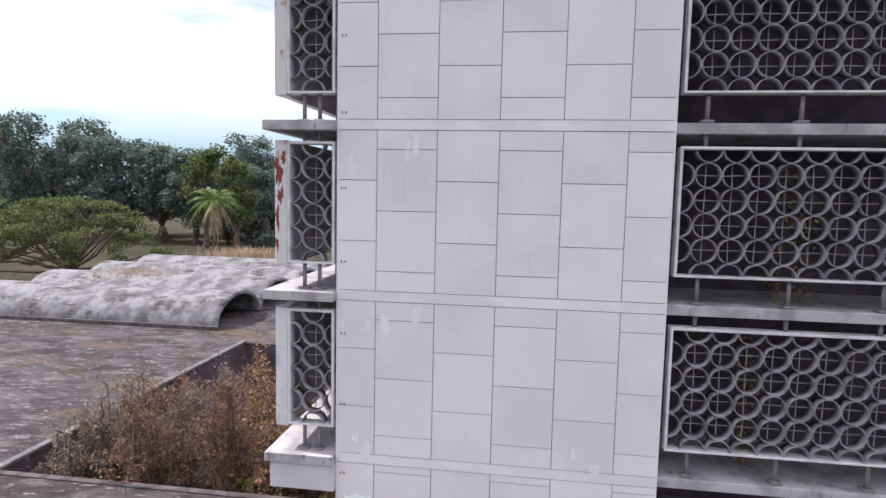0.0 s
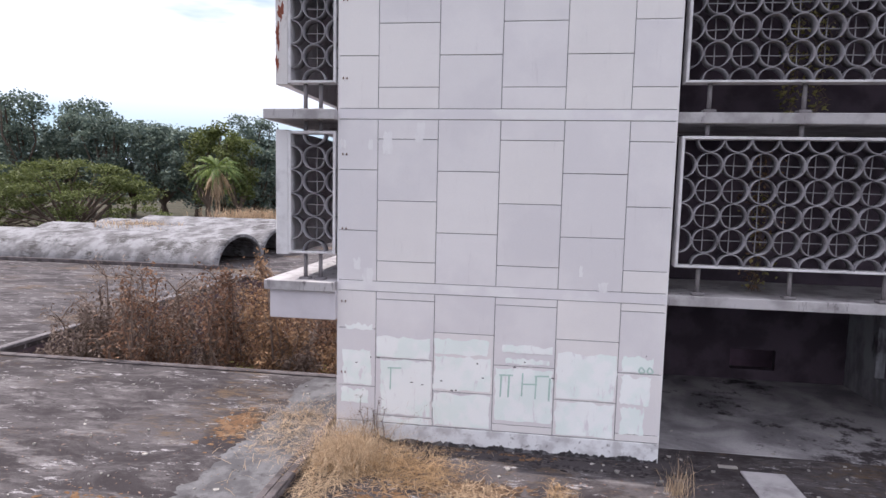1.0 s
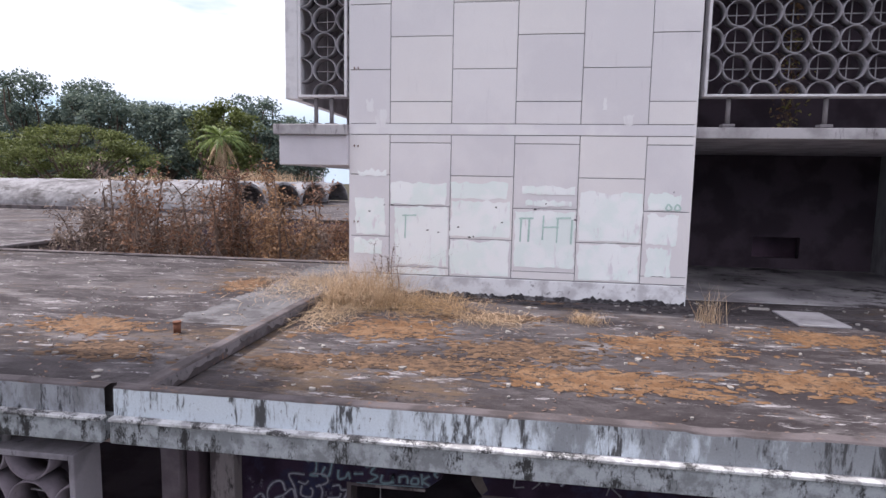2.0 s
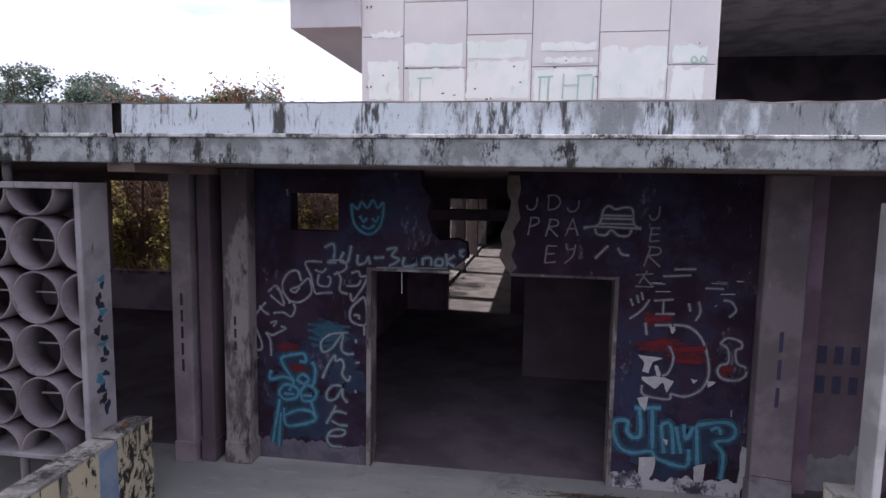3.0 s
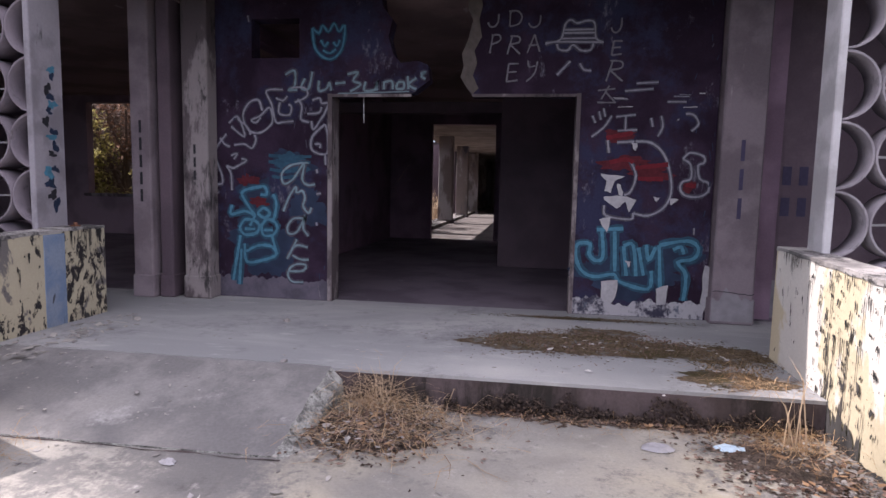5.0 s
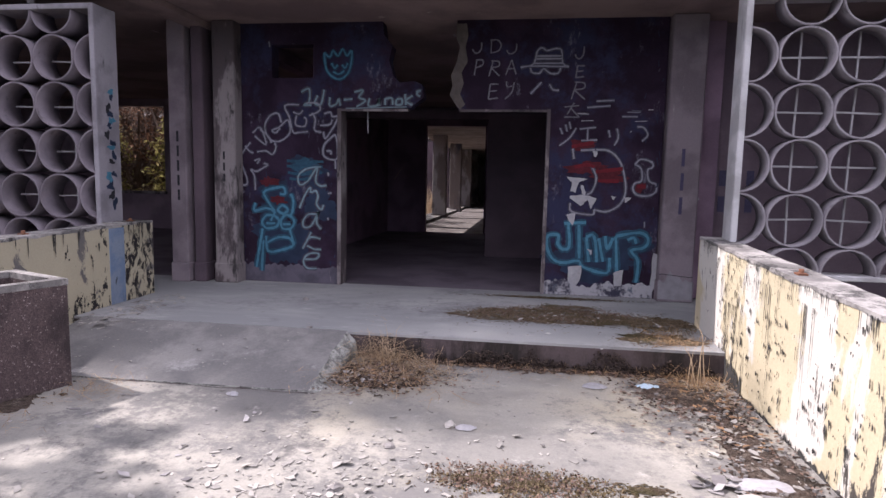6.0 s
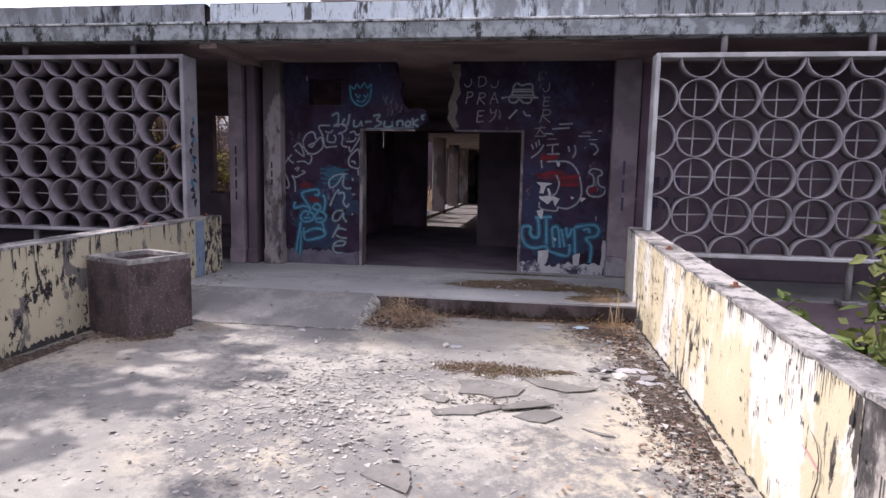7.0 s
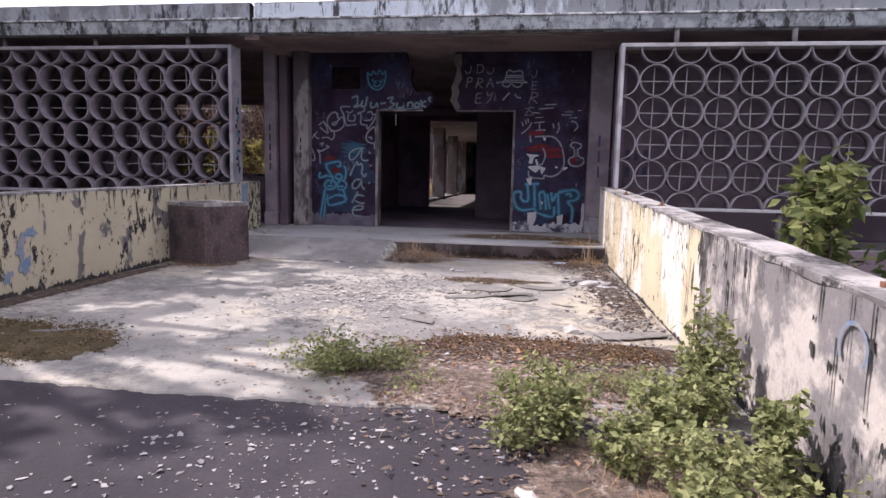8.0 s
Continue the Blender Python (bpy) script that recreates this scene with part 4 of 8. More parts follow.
columns = [column(-3.25, -3.03, -0.28, 0.05, COLUMN, "grey column with black graffiti in the porch"),
           column(-2.98, -2.84, -0.22, 0.10, SOOT_SHADE, "brown-stained slim column in the porch"),
           column(-2.72, -2.44, -0.20, 0.0, PEEL, "column with peeling white and black paint"),
           column(2.56, 2.93, -0.14, 0.22, COLUMN, "grey column with blue graffiti beside the entrance")]

# ---- tube screens ----
def tube_mesh(name, r, depth, wall, material, a0=0.0, a1=2 * math.pi, n=28):
    """A concrete pipe lying along y, or an arc of one."""
    bm = bmesh.new()
    full = a1 - a0 > 6.2
    k = n if full else n // 2 + 1
    rows = []
    for i in range(k):
        a = a0 + (a1 - a0) * i / (n if full else n // 2)
        c, s = math.cos(a), math.sin(a)
        rows.append([bm.verts.new((rr * c, yy, rr * s)) for rr, yy in ((r, 0), (r, depth), (r - wall, depth), (r - wall, 0))])
    for i in range(k if full else k - 1):
        p, q = rows[i], rows[(i + 1) % k]
        for j in range(4):
            f = bm.faces.new((p[j], p[(j + 1) % 4], q[(j + 1) % 4], q[j]))
            f.smooth = j in (0, 2)
    bmesh.ops.recalc_face_normals(bm, faces=bm.faces)
    return mesh_of(name, bm, material)


def cross_mesh(name, r, depth, material):
    bm = boxes((-0.008, 0.008, depth * 0.80 + 0.014, depth * 0.80 + 0.028, -r, r), (-r, r, depth * 0.80, depth * 0.80 + 0.013, -0.008, 0.008))
    return mesh_of(name, bm, material)


def tube_screen(x0, x1, z0, z1, y, depth, pitch, fw, mats, label, group, first=0.5, posts=(), post_low=0.5, post_high=0.2, side_depth=None):
    """A framed grid of pipes; pipes at the rim are cut in half by the frame. first: where the first column's centre lies, in pitches."""
    tube_m, frame_m = mats
    th = thing("tube_screen", ((x0 + x1) / 2, y, z0 - post_low), label, "screen", group)
    part("frame", boxes((x0, x0 + fw, y - 0.02, y + depth + 0.02, z0, z1), bevel=0.008), frame_m, th)
    part("frame", boxes((x1 - fw, x1, y - 0.02, y + depth + 0.02, z0, z1), bevel=0.008), frame_m, th)
    part("frame", boxes((x0 + fw, x1 - fw, y - 0.02, y + depth + 0.02, z1 - fw, z1), bevel=0.006), frame_m, th)
    part("frame", boxes((x0 + fw, x1 - fw, y - 0.02, y + depth + 0.02, z0, z0 + fw * 0.8), bevel=0.006), frame_m, th)
    r = pitch / 2 - 0.002
    w = 0.014
    full = tube_mesh("tube", r, depth, w, tube_m)
    top = tube_mesh("half_tube", r, depth, w, tube_m, math.pi, 2 * math.pi)
    low = tube_mesh("half_tube", r, depth, w, tube_m, 0, math.pi)
    lef = tube_mesh("half_tube", r, depth, w, tube_m, -math.pi / 2, math.pi / 2)
    rig = tube_mesh("half_tube", r, depth, w, tube_m, math.pi / 2, math.pi * 1.5)
    cro = cross_mesh("cross_bar", r - w, depth, BAR)
    zi0, zi1 = z0 + fw * 0.8, z1 - fw
    rows = int(round((zi1 - zi0) / pitch)) - 1
    rise = (zi1 - zi0) / (rows + 1)
    cols = int((x1 - x0 - 2 * fw - first * pitch) / pitch)
    for c in range(-1 if first >= 0.5 else 0, cols + 2):
        x = x0 + fw + first * pitch + (c + 0.5) * pitch if first >= 0.5 else x0 + fw + first * pitch + c * pitch
        if x < x0 + fw - 0.01:
            continue
        edge = x - r < x0 + fw - 0.02
        if x + r > x1 - fw + 0.06:
            for j in range(1, rows + 1):
                if abs(x - (x1 - fw)) < 0.09:
                    piece("half_tube", rig, th, (x, y, zi0 + rise * j))
            continue
        for j in range(rows + 2):
            z = zi0 + rise * j
            if edge:
                if 0 < j < rows + 1:
                    piece("half_tube", lef, th, (x, y, z))
            elif j == 0:
                piece("half_tube", low, th, (x, y, z))
            elif j == rows + 1:
                piece("half_tube", top, th, (x, y, z))
            else:
                t = piece("tube", full, th, (x, y, z))
                piece("cross_bar", cro, th, (x, y, z), (0, random.uniform(-0.04, 0.04), 0))
    for px in posts:
        bm = bmesh.new()
        rod(bm, (px, y + depth * 0.5, z0 - post_low), (px, y + depth * 0.5, z0 + 0.01), 0.038, n=12)
        if post_low > 0.3:
            box(bm, px - 0.10, px + 0.10, y + depth * 0.5 - 0.09, y + depth * 0.5 + 0.09, z0 - post_low, z0 - post_low + 0.05, bevel=0.008)
        part("post", bm, STEEL, th)
        bm = bmesh.new()
        rod(bm, (px, y + depth * 0.5, z1 - 0.01), (px, y + depth * 0.5, z1 + post_high), 0.038, n=12)
        part("post", bm, STEEL, th)
    return th


LOW = "grey concrete tube screen in a painted frame beside the porch"
# the left screen takes the shade-darkened copies, the right one the plain ones
porch_screens = [tube_screen(-10.2, -3.23, 0.56, 2.97, FRONT_Y, 0.30, 0.46, 0.055, (TUBE_SHADED, FRAME_SHADED), LOW, "porch screens", 0.5, (-9.0, -7.4, -5.7, -4.05), 0.56, 0.17),
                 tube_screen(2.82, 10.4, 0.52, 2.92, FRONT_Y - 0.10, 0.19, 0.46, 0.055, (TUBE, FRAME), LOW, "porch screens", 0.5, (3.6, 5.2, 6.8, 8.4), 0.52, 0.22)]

# ---- the tower ----
TX0, TX1, TOP = -2.58, 3.27, 18.0
COLS = (TX0, -1.84, -0.755, 0.338, 1.425, 2.51, TX1)
BANDS = ((6.21, 6.40), (9.31, 9.50), (12.40, 12.59), (15.49, 15.68))
setting("wall_tower", boxes((TX0 + 0.03, TX1 - 0.03, FACE_Y + 0.022, 17.0, ROOF_Z, TOP)), CORE, "tower wall behind its cladding", "wall")
tower = thing("tower_cladding", (0.34, FACE_Y, ROOF_Z), "pale lilac-grey cladding of large staggered panels on a tower", "cladding")
part("plinth", boxes((TX0, TX1, FACE_Y - 0.012, FACE_Y + 0.03, ROOF_Z, 3.735), bevel=0.01), PLINTH, tower, "worn white plinth")
part("side_cladding", boxes((TX0, TX0 + 0.03, FACE_Y, 17.0, ROOF_Z, TOP)), CLAD, tower)
part("side_cladding", boxes((TX1 - 0.03, TX1, FACE_Y, 17.0, ROOF_Z, TOP)), CLAD, tower)
for lo, hi in BANDS:
    part("floor_band", boxes((TX0, TX1, FACE_Y - 0.006, FACE_Y + 0.022, lo + 0.006, hi - 0.006), bevel=0.004), BAND, tower)
storeys = [(3.745, 6.21, (3.88, 4.973, 6.07), (4.415, 5.51))]
for k in range(3):
    lift = 3.095 * k
    storeys.append((BANDS[k][1], BANDS[k + 1][0] if k < 3 else TOP, tuple(z + lift for z in (6.775, 7.87, 8.966)), tuple(z + lift for z in (7.32, 8.415))))
storeys.append((BANDS[3][1], TOP, (16.06, 17.16), (16.6, 17.7)))
shared = {}


def panel(x0, x1, z0, z1):
    w, h = round(x1 - x0, 3), round(z1 - z0, 3)
    if (w, h) not in shared:
        shared[w, h] = mesh_of("panel", boxes((-w / 2 + 0.006, w / 2 - 0.006, 0, 0.022, -h / 2 + 0.006, h / 2 - 0.006), bevel=0.005), CLAD)
    rx, rz = random.uniform(-0.0012, 0.0012), random.uniform(-0.001, 0.001)
    piece("panel", shared[w, h], tower, ((x0 + x1) / 2, FACE_Y + random.uniform(-0.003, 0.002), (z0 + z1) / 2), (rx, 0, rz))


for lo, hi, a, b in storeys:
    for c in range(6):
        zs = [lo, *(a if c % 2 else b), hi]
        for z0, z1 in zip(zs, zs[1:]):
            panel(COLS[c], COLS[c + 1], z0, z1)

# paint patches that hide old writing on the lowest storey
rnd = random.Random(5)


def wash_block(x0, x1, z0, z1, k, soft=0.03, mat=None):
    """A rolled patch of paint with uneven sides and a scalloped top."""
    r = random.Random(k * 7.3)
    bm = bmesh.new()
    n = max(4, int((z1 - z0) / 0.035))
    y = FACE_Y - 0.0075 - 0.0005 * (k % 6)
    prev = None
    for i in range(n + 1):
        f = i / n
        z = z0 + (z1 - z0) * f
        a = x0 + soft * (1.4 * noise.noise((z * 2.3, k, 0)) + noise.noise((z * 9, k, 3))) + r.uniform(-0.006, 0.006)
        b = x1 + soft * (1.4 * noise.noise((z * 2.1, k, 7)) + noise.noise((z * 8, k, 5))) + r.uniform(-0.006, 0.006)
        a, b = max(a, COLS[0] + 0.02), min(b, COLS[-1] - 0.02)
        row = []
        for j in range(25):
            g = j / 24
            top = f ** 3 * 0.07 * (noise.noise((g * 3.1, k, 9)) + 0.6 * noise.noise((g * 9, k, 2)))
            foot = (1 - f) ** 3 * 0.035 * noise.noise((g * 4, k, 12))
            row.append(bm.verts.new((a + (b - a) * g, y, z + min(top + foot, 0.03))))
        if prev:
            for j in range(24):
                bm.faces.new((prev[j], row[j], row[j + 1], prev[j + 1]))
        prev = row
    part("paint_smear", bm, mat or WHITEWASH, tower, "white paint rolled over old writing")


WASHES = ((-2.43, -1.90, 5.49, 5.59), (-2.46, -1.92, 4.45, 5.10), (-2.50, -1.97, 4.10, 4.36), (-1.82, -0.82, 5.0, 5.38), (-1.74, -0.79, 3.92, 4.95), (-1.74, -0.82, 3.76, 3.86),
          (-0.73, 0.23, 5.12, 5.40), (-0.73, 0.30, 4.46, 5.08), (-0.73, 0.29, 3.78, 4.39), (0.49, 1.38, 5.22, 5.36), (0.55, 1.33, 5.02, 5.11), (0.38, 1.40, 3.96, 4.93),
          (1.47, 2.48, 4.45, 5.27), (1.48, 2.48, 3.78, 4.39), (2.58, 3.10, 5.0, 5.27), (2.58, 3.07, 4.42, 4.92), (2.58, 3.0, 3.88, 4.35))
for k, (x0, x1, z0, z1) in enumerate(WASHES):
    wash_block(x0, x1, z0, z1, k + 1)
# thin rubbed spots higher up
for k, (c, z, s) in enumerate(((1, 9.18, 0.42), (0, 6.85, 0.30), (4, 6.75, 0.22), (0, 8.9, 0.16), (1, 12.25, 0.4), (0, 12.0, 0.2))):
    cx, hw = (COLS[c] + COLS[c + 1]) / 2, (COLS[c + 1] - COLS[c]) / 2
    for i in range(2):
        w, h = rnd.uniform(0.03, 0.09), rnd.uniform(0.12, 0.42)
        x0, z0 = cx + rnd.uniform(-0.7, 0.7) * hw, z + rnd.uniform(-0.25, 0.1)
        wash_block(max(x0 - w, COLS[c] + 0.02), min(x0 + w, COLS[c + 1] - 0.02), z0 - h, z0, 40 + 9 * k + i, 0.03, WASH_THIN)
# holes where fixings were torn out
for x, z in ((-1.93, 4.98), (-1.78, 4.98), (-2.2, 4.86), (-0.60, 4.62), (-0.40, 4.45), (-0.33, 4.46), (0.05, 4.98), (0.16, 4.72), (0.72, 4.96), (0.90, 5.06), (1.40, 4.80), (2.98, 5.30), (-1.15, 4.55), (-0.95, 4.52)):
    part("fixing_hole", blob(bmesh.new(), x, z, rnd.uniform(0.012, 0.03), 0.013, FACE_Y - 0.0125, 9, 0.4, x, "y"), PAINT_K, tower, "small dark hole")

# ---- galleries on both sides of the tower ----
def slab_edge(x0, x1, z0, z1, y0, y1):
    th = thing("gallery_slab", ((x0 + x1) / 2, y0, z0), "weathered concrete gallery slab with a pale edge", "slab", "gallery slabs")
    part("slab", boxes((x0, x1, y0, y1, z0, z1), bevel=0.01), SLAB, th)
    return th


for z0, z1 in BANDS:
    slab_edge(-3.92, TX0 - 0.003, z0 - 0.02, z1 - 0.03, 4.22, 16.5)
    slab_edge(TX1 + 0.003, 14.0, z0 - 0.02, z1 - 0.03, 4.50, 11.0)
setting("spandrel", boxes((-3.84, TX0 - 0.004, 4.30, 16.4, 5.66, 6.188), bevel=0.008), SPANDREL, "plain lilac-grey spandrel under the lowest gallery", "wall")
TALL = "tall concrete tube screen in a pale frame on the tower gallery"
side_ends = []
UP = "wide pale concrete tube screen on the tower gallery"
for k in range(3):
    dz = 3.095 * k
    tube_screen(-3.53, -2.63, 6.86 + dz, 9.10 + dz, 4.44, 0.22, 0.43, 0.05, (TUBE_PALE, FRAME_PALE), TALL, "gallery end screens", 0.0, (-3.24, -2.95), 0.50, 0.20)
    th = thing("side_screen", (-3.65, 4.44, 6.86 + dz), "end of the gallery's side screen, white paint with rust", "screen", "gallery side screens")
    part("end_post", boxes((-3.77, -3.535, 4.43, 4.70, 6.83 + dz, 9.12 + dz), bevel=0.01), RUSTY if k else FRAME_PALE, th)
    part("side_panel", boxes((-3.72, -3.57, 4.70, 16.0, 6.83 + dz, 9.12 + dz)), FRAME_PALE, th)
    side_ends.append(th)
    part("post", rod(bmesh.new(), (-3.24, 6.5, 6.37 + dz), (-3.24, 6.5, 9.3 + dz), 0.05, n=10), STEEL, th)
    tube_screen(3.375, 10.0, 6.86 + dz, 9.08 + dz, 4.52, 0.22, 0.43, 0.05, (TUBE_PALE, FRAME_PALE), UP, "gallery screens", 0.5, (3.80, 5.28, 6.76, 8.24), 0.48, 0.22)
    # wall behind the right screens is painted in the shade-dark plaster
    setting("wall_gallery", boxes((TX1, 14.0, 6.6, 6.8, 6.38 + dz, 9.30 + dz)), GALLERY_SHADED, "dim wall behind the gallery screens", "wall")
    setting("wall_gallery", boxes((-2.62, TX0 + 0.02, 4.75, 16.0, 6.38 + dz, 9.29 + dz)), GALLERY, "dim wall behind the gallery screens", "wall")

def climber(x, y, z0, z1, sway, n, seed):
    """A thin dry vine that hangs behind a screen."""
    rnd2 = random.Random(seed)
    th = thing("climbing_plant", (x, y, z0), "straggling dry vine with yellow-green leaves behind the screen", "vine", "gallery vines")
    bm = bmesh.new()
    ps = []
    for s in range(3):
        p = Vector((x + rnd2.uniform(-0.1, 0.1), y + 0.06 * s, z0))
        for k in range(14):
            q = Vector((x + sway * noise.noise((k * 0.4, s, seed)), y + 0.06 * s, z0 + (z1 - z0) * (k + 1) / 14))
            rod(bm, p, q, 0.009, 0.008, 5, False)
            for i in range(n // 42):
                c = p.lerp(q, rnd2.random())
                ps.append((c.x + rnd2.gauss(0, 0.11), c.y + rnd2.gauss(0, 0.05), c.z + rnd2.gauss(0, 0.06)))
            p = q
    part("stem", bm, TWIG, th)
    part_mesh("foliage", leaf_mesh("foliage", ps, 0.09, LEAF_YELLOW if seed % 2 else LEAF_DRY, seed, 0.6, 0.4), th)


VINES = ((5.35, 5.25, 9.50, 12.0, 0.5, 300, 1), (5.75, 5.2, 9.50, 11.4, 0.4, 200, 3), (4.95, 5.2, 6.40, 8.9, 0.5, 220, 2), (5.0, 5.25, 6.40, 8.2, 0.4, 160, 5))

# ---- open hall at roof level beside the tower ----
bm = boxes((TX1, 6.15, 9.9, 10.1, ROOF_Z, 6.2), (7.25, 14.0, 9.9, 10.1, ROOF_Z, 6.2), (6.15, 7.25, 9.9, 10.1, ROOF_Z, 3.66), (6.15, 7.25, 9.9, 10.1, 4.18, 6.2))
setting("wall_roof_hall", bm, GALLERY_SHADED, "wall with a small square opening, coloured dark as in shade", "wall")
bm = boxes((8.9, 9.1, 5.2, 7.0, ROOF_Z, 6.2), (8.9, 9.1, 8.6, 9.9, ROOF_Z, 6.2), (8.9, 9.1, 7.0, 8.6, ROOF_Z, 4.0), (8.9, 9.1, 7.0, 8.6, 5.2, 6.2))
setting("wall_roof_hall", bm, PATCHED, "patched grey wall with a window opening", "wall")
setting("wall_roof_hall", boxes((13.8, 14.0, 4.6, 10.0, ROOF_Z, 6.2)), SOOT, "sooty end wall", "wall")
setting("wall_roof_hall", boxes((5.0, 9.1, 11.2, 11.4, ROOF_Z, 6.2), (5.0, 5.2, 10.1, 11.2, ROOF_Z, 6.2), (8.9, 9.1, 10.1, 11.2, ROOF_Z, 6.2)), SOOT, "dark room behind the opening", "wall")

# ---- barrel vaults on the far roof ----
def vault(y0, y1, x0, x1, rise, seed):
    th = thing("barrel_vault", (x1, (y0 + y1) / 2, ROOF_Z), "weathered grey barrel vault on the far roof, open at its end", "vault", "barrel vaults")
    bm = bmesh.new()
    n, m = 22, 40
    out, inn = [], []
    for j in range(m + 1):
        x = x0 + (x1 - x0) * j / m
        ro, ri = [], []
        for i in range(n + 1):
            a = math.pi * i / n
            w = 0.02 * noise.noise((x * 0.6, i * 0.5, seed)) + (0.035 if j % 8 == 0 else 0)
            cy, hw = (y0 + y1) / 2, (y1 - y0) / 2
            ro.append(bm.verts.new((x, cy - (hw + w) * math.cos(a), ROOF_Z + 0.10 + (rise + w) * math.sin(a))))
            ri.append(bm.verts.new((x, cy - (hw - 0.14) * math.cos(a), ROOF_Z + 0.10 + (rise - 0.14) * math.sin(a))))
        out.append(ro)
        inn.append(ri)
    for j in range(m):
        for i in range(n):
            f = bm.faces.new((out[j][i], out[j][i + 1], out[j + 1][i + 1], out[j + 1][i]))
            g = bm.faces.new((inn[j][i], inn[j + 1][i], inn[j + 1][i + 1], inn[j][i + 1]))
            f.smooth = g.smooth = True
    for i in range(n):
        bm.faces.new((out[m][i], out[m][i + 1], inn[m][i + 1], inn[m][i]))
        bm.faces.new((out[0][i + 1], out[0][i], inn[0][i], inn[0][i + 1]))
    bmesh.ops.recalc_face_normals(bm, faces=bm.faces)
    part("shell", bm, VAULT, th)
    part("base_kerb", boxes((x0, x1 + 0.1, y0 - 0.12, y0 + 0.10, ROOF_Z, ROOF_Z + 0.22), bevel=0.02), KERB_DARK, th)
    part("end_wall", boxes((x1 - 3.2, x1 - 3.0, y0 + 1.2, y1 - 1.2, ROOF_Z, ROOF_Z + rise * 0.62)), GALLERY, th)


for k in range(4):
    vault(24.9 + 5.7 * k, 30.5 + 5.7 * k, -33.6, -16.2, 1.62, k)

# ---- parapets of the bridge ----
def parapet(x_in, x_out, pieces, label, cope_y):
    """pieces: y0, y1, top at y0, top at y1, material. Faces are gently uneven."""
    th = thing("parapet", ((x_in + x_out) / 2, pieces[0][0], DECK_Z), label, "parapet", "bridge parapets")
    for y0, y1, z0, z1, m in pieces:
        bm = bmesh.new()
        n = max(2, int(abs(y1 - y0) / 0.25))
        grid = []
        for i in range(n + 1):
            f = i / n
            y, zt = y0 + (y1 - y0) * f, z0 + (z1 - z0) * f
            wob = lambda s: 0.006 * noise.noise((y * 2.1, s, x_in))
            grid.append([bm.verts.new(v) for v in ((x_in + wob(0), y, DECK_Z - 0.5), (x_in + wob(1), y, DECK_Z + 0.4), (x_in + wob(2), y, zt - 0.012 + wob(3)),
                         (x_in + 0.012 * (1 if x_out > x_in else -1), y, zt + wob(4)), (x_out, y, zt + wob(5)), (x_out, y, DECK_Z - 0.5))])
        for a, b in zip(grid, grid[1:]):
            for i in range(5):
                bm.faces.new((a[i], a[i + 1], b[i + 1], b[i]))
        bm.faces.new(grid[0])
        bm.faces.new(grid[-1][::-1])
        bmesh.ops.recalc_face_normals(bm, faces=bm.faces)
        part("wall_section", bm, m, th)
        s = 1 if x_out > x_in else -1
        bm = bmesh.new()
        cp = []
        for i in range(n * 2 + 1):
            f = i / (n * 2)
            y, zt = y0 + (y1 - y0) * f, z0 + (z1 - z0) * f
            j = 0.008 * noise.noise((y * 6, 7, x_in))
            cp.append([bm.verts.new(v) for v in ((x_in - s * (0.004 - j), y, zt - 0.02 + j * 2), (x_in - s * 0.002, y, zt + 0.006), (x_out + s * 0.004, y, zt + 0.006 + j), (x_out + s * 0.004, y, zt - 0.03))])
        for a, b in zip(cp, cp[1:]):
            for i in range(3):
                bm.faces.new((a[i], a[i + 1], b[i + 1], b[i]))
        bm.faces.new(cp[0])
        bm.faces.new(cp[-1][::-1])
        bmesh.ops.recalc_face_normals(bm, faces=bm.faces)
        part("coping", bm, COPING, th, "mouldy coping")
    return th


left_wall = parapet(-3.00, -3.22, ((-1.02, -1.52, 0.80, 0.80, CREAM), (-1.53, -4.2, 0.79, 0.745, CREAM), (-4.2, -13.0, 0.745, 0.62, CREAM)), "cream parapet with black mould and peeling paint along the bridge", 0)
part("painted_strip", boxes((-3.012, -2.994, -1.72, -1.50, 0.0, 0.765), bevel=0.003), BLUE_PAINT, left_wall, "blue painted strip")
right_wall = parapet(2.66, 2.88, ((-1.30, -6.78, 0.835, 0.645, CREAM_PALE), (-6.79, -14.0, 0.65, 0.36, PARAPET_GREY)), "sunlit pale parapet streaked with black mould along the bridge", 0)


# mould that runs from the copings and creeps up from the deck
def drips(on, x, y0, y1, top, n, seed, long=0.35, wide=0.02):
    r = random.Random(seed)
    bm = bmesh.new()
    for i in range(n):
        y, ln, w = r.uniform(y0, y1), long * r.random() ** 2 + 0.04, wide * r.uniform(0.25, 1.0)
        z = top(y) - (0.01 if r.random() < 0.75 else r.uniform(0.05, 0.5))
        prev = None
        m = 4 + int(ln / 0.03)
        for k in range(m + 1):
            f = k / m
            c = y + 0.25 * w * noise.noise((f * 5, i, seed))
            h = w * (1 - f ** 1.6) * (0.65 + 0.7 * noise.noise((f * 9, i * 3.7, seed))) + 0.0006
            zz = max(z - ln * f, DECK_Z + 0.01)
            row = (bm.verts.new((x, c - h, zz)), bm.verts.new((x, c + h, zz)))
            if prev:
                bm.faces.new((prev[0], row[0], row[1], prev[1]))
            prev = row
    tagged(part("mould_run", bm, MOULD, on), "black mould runs", kind="stuff")


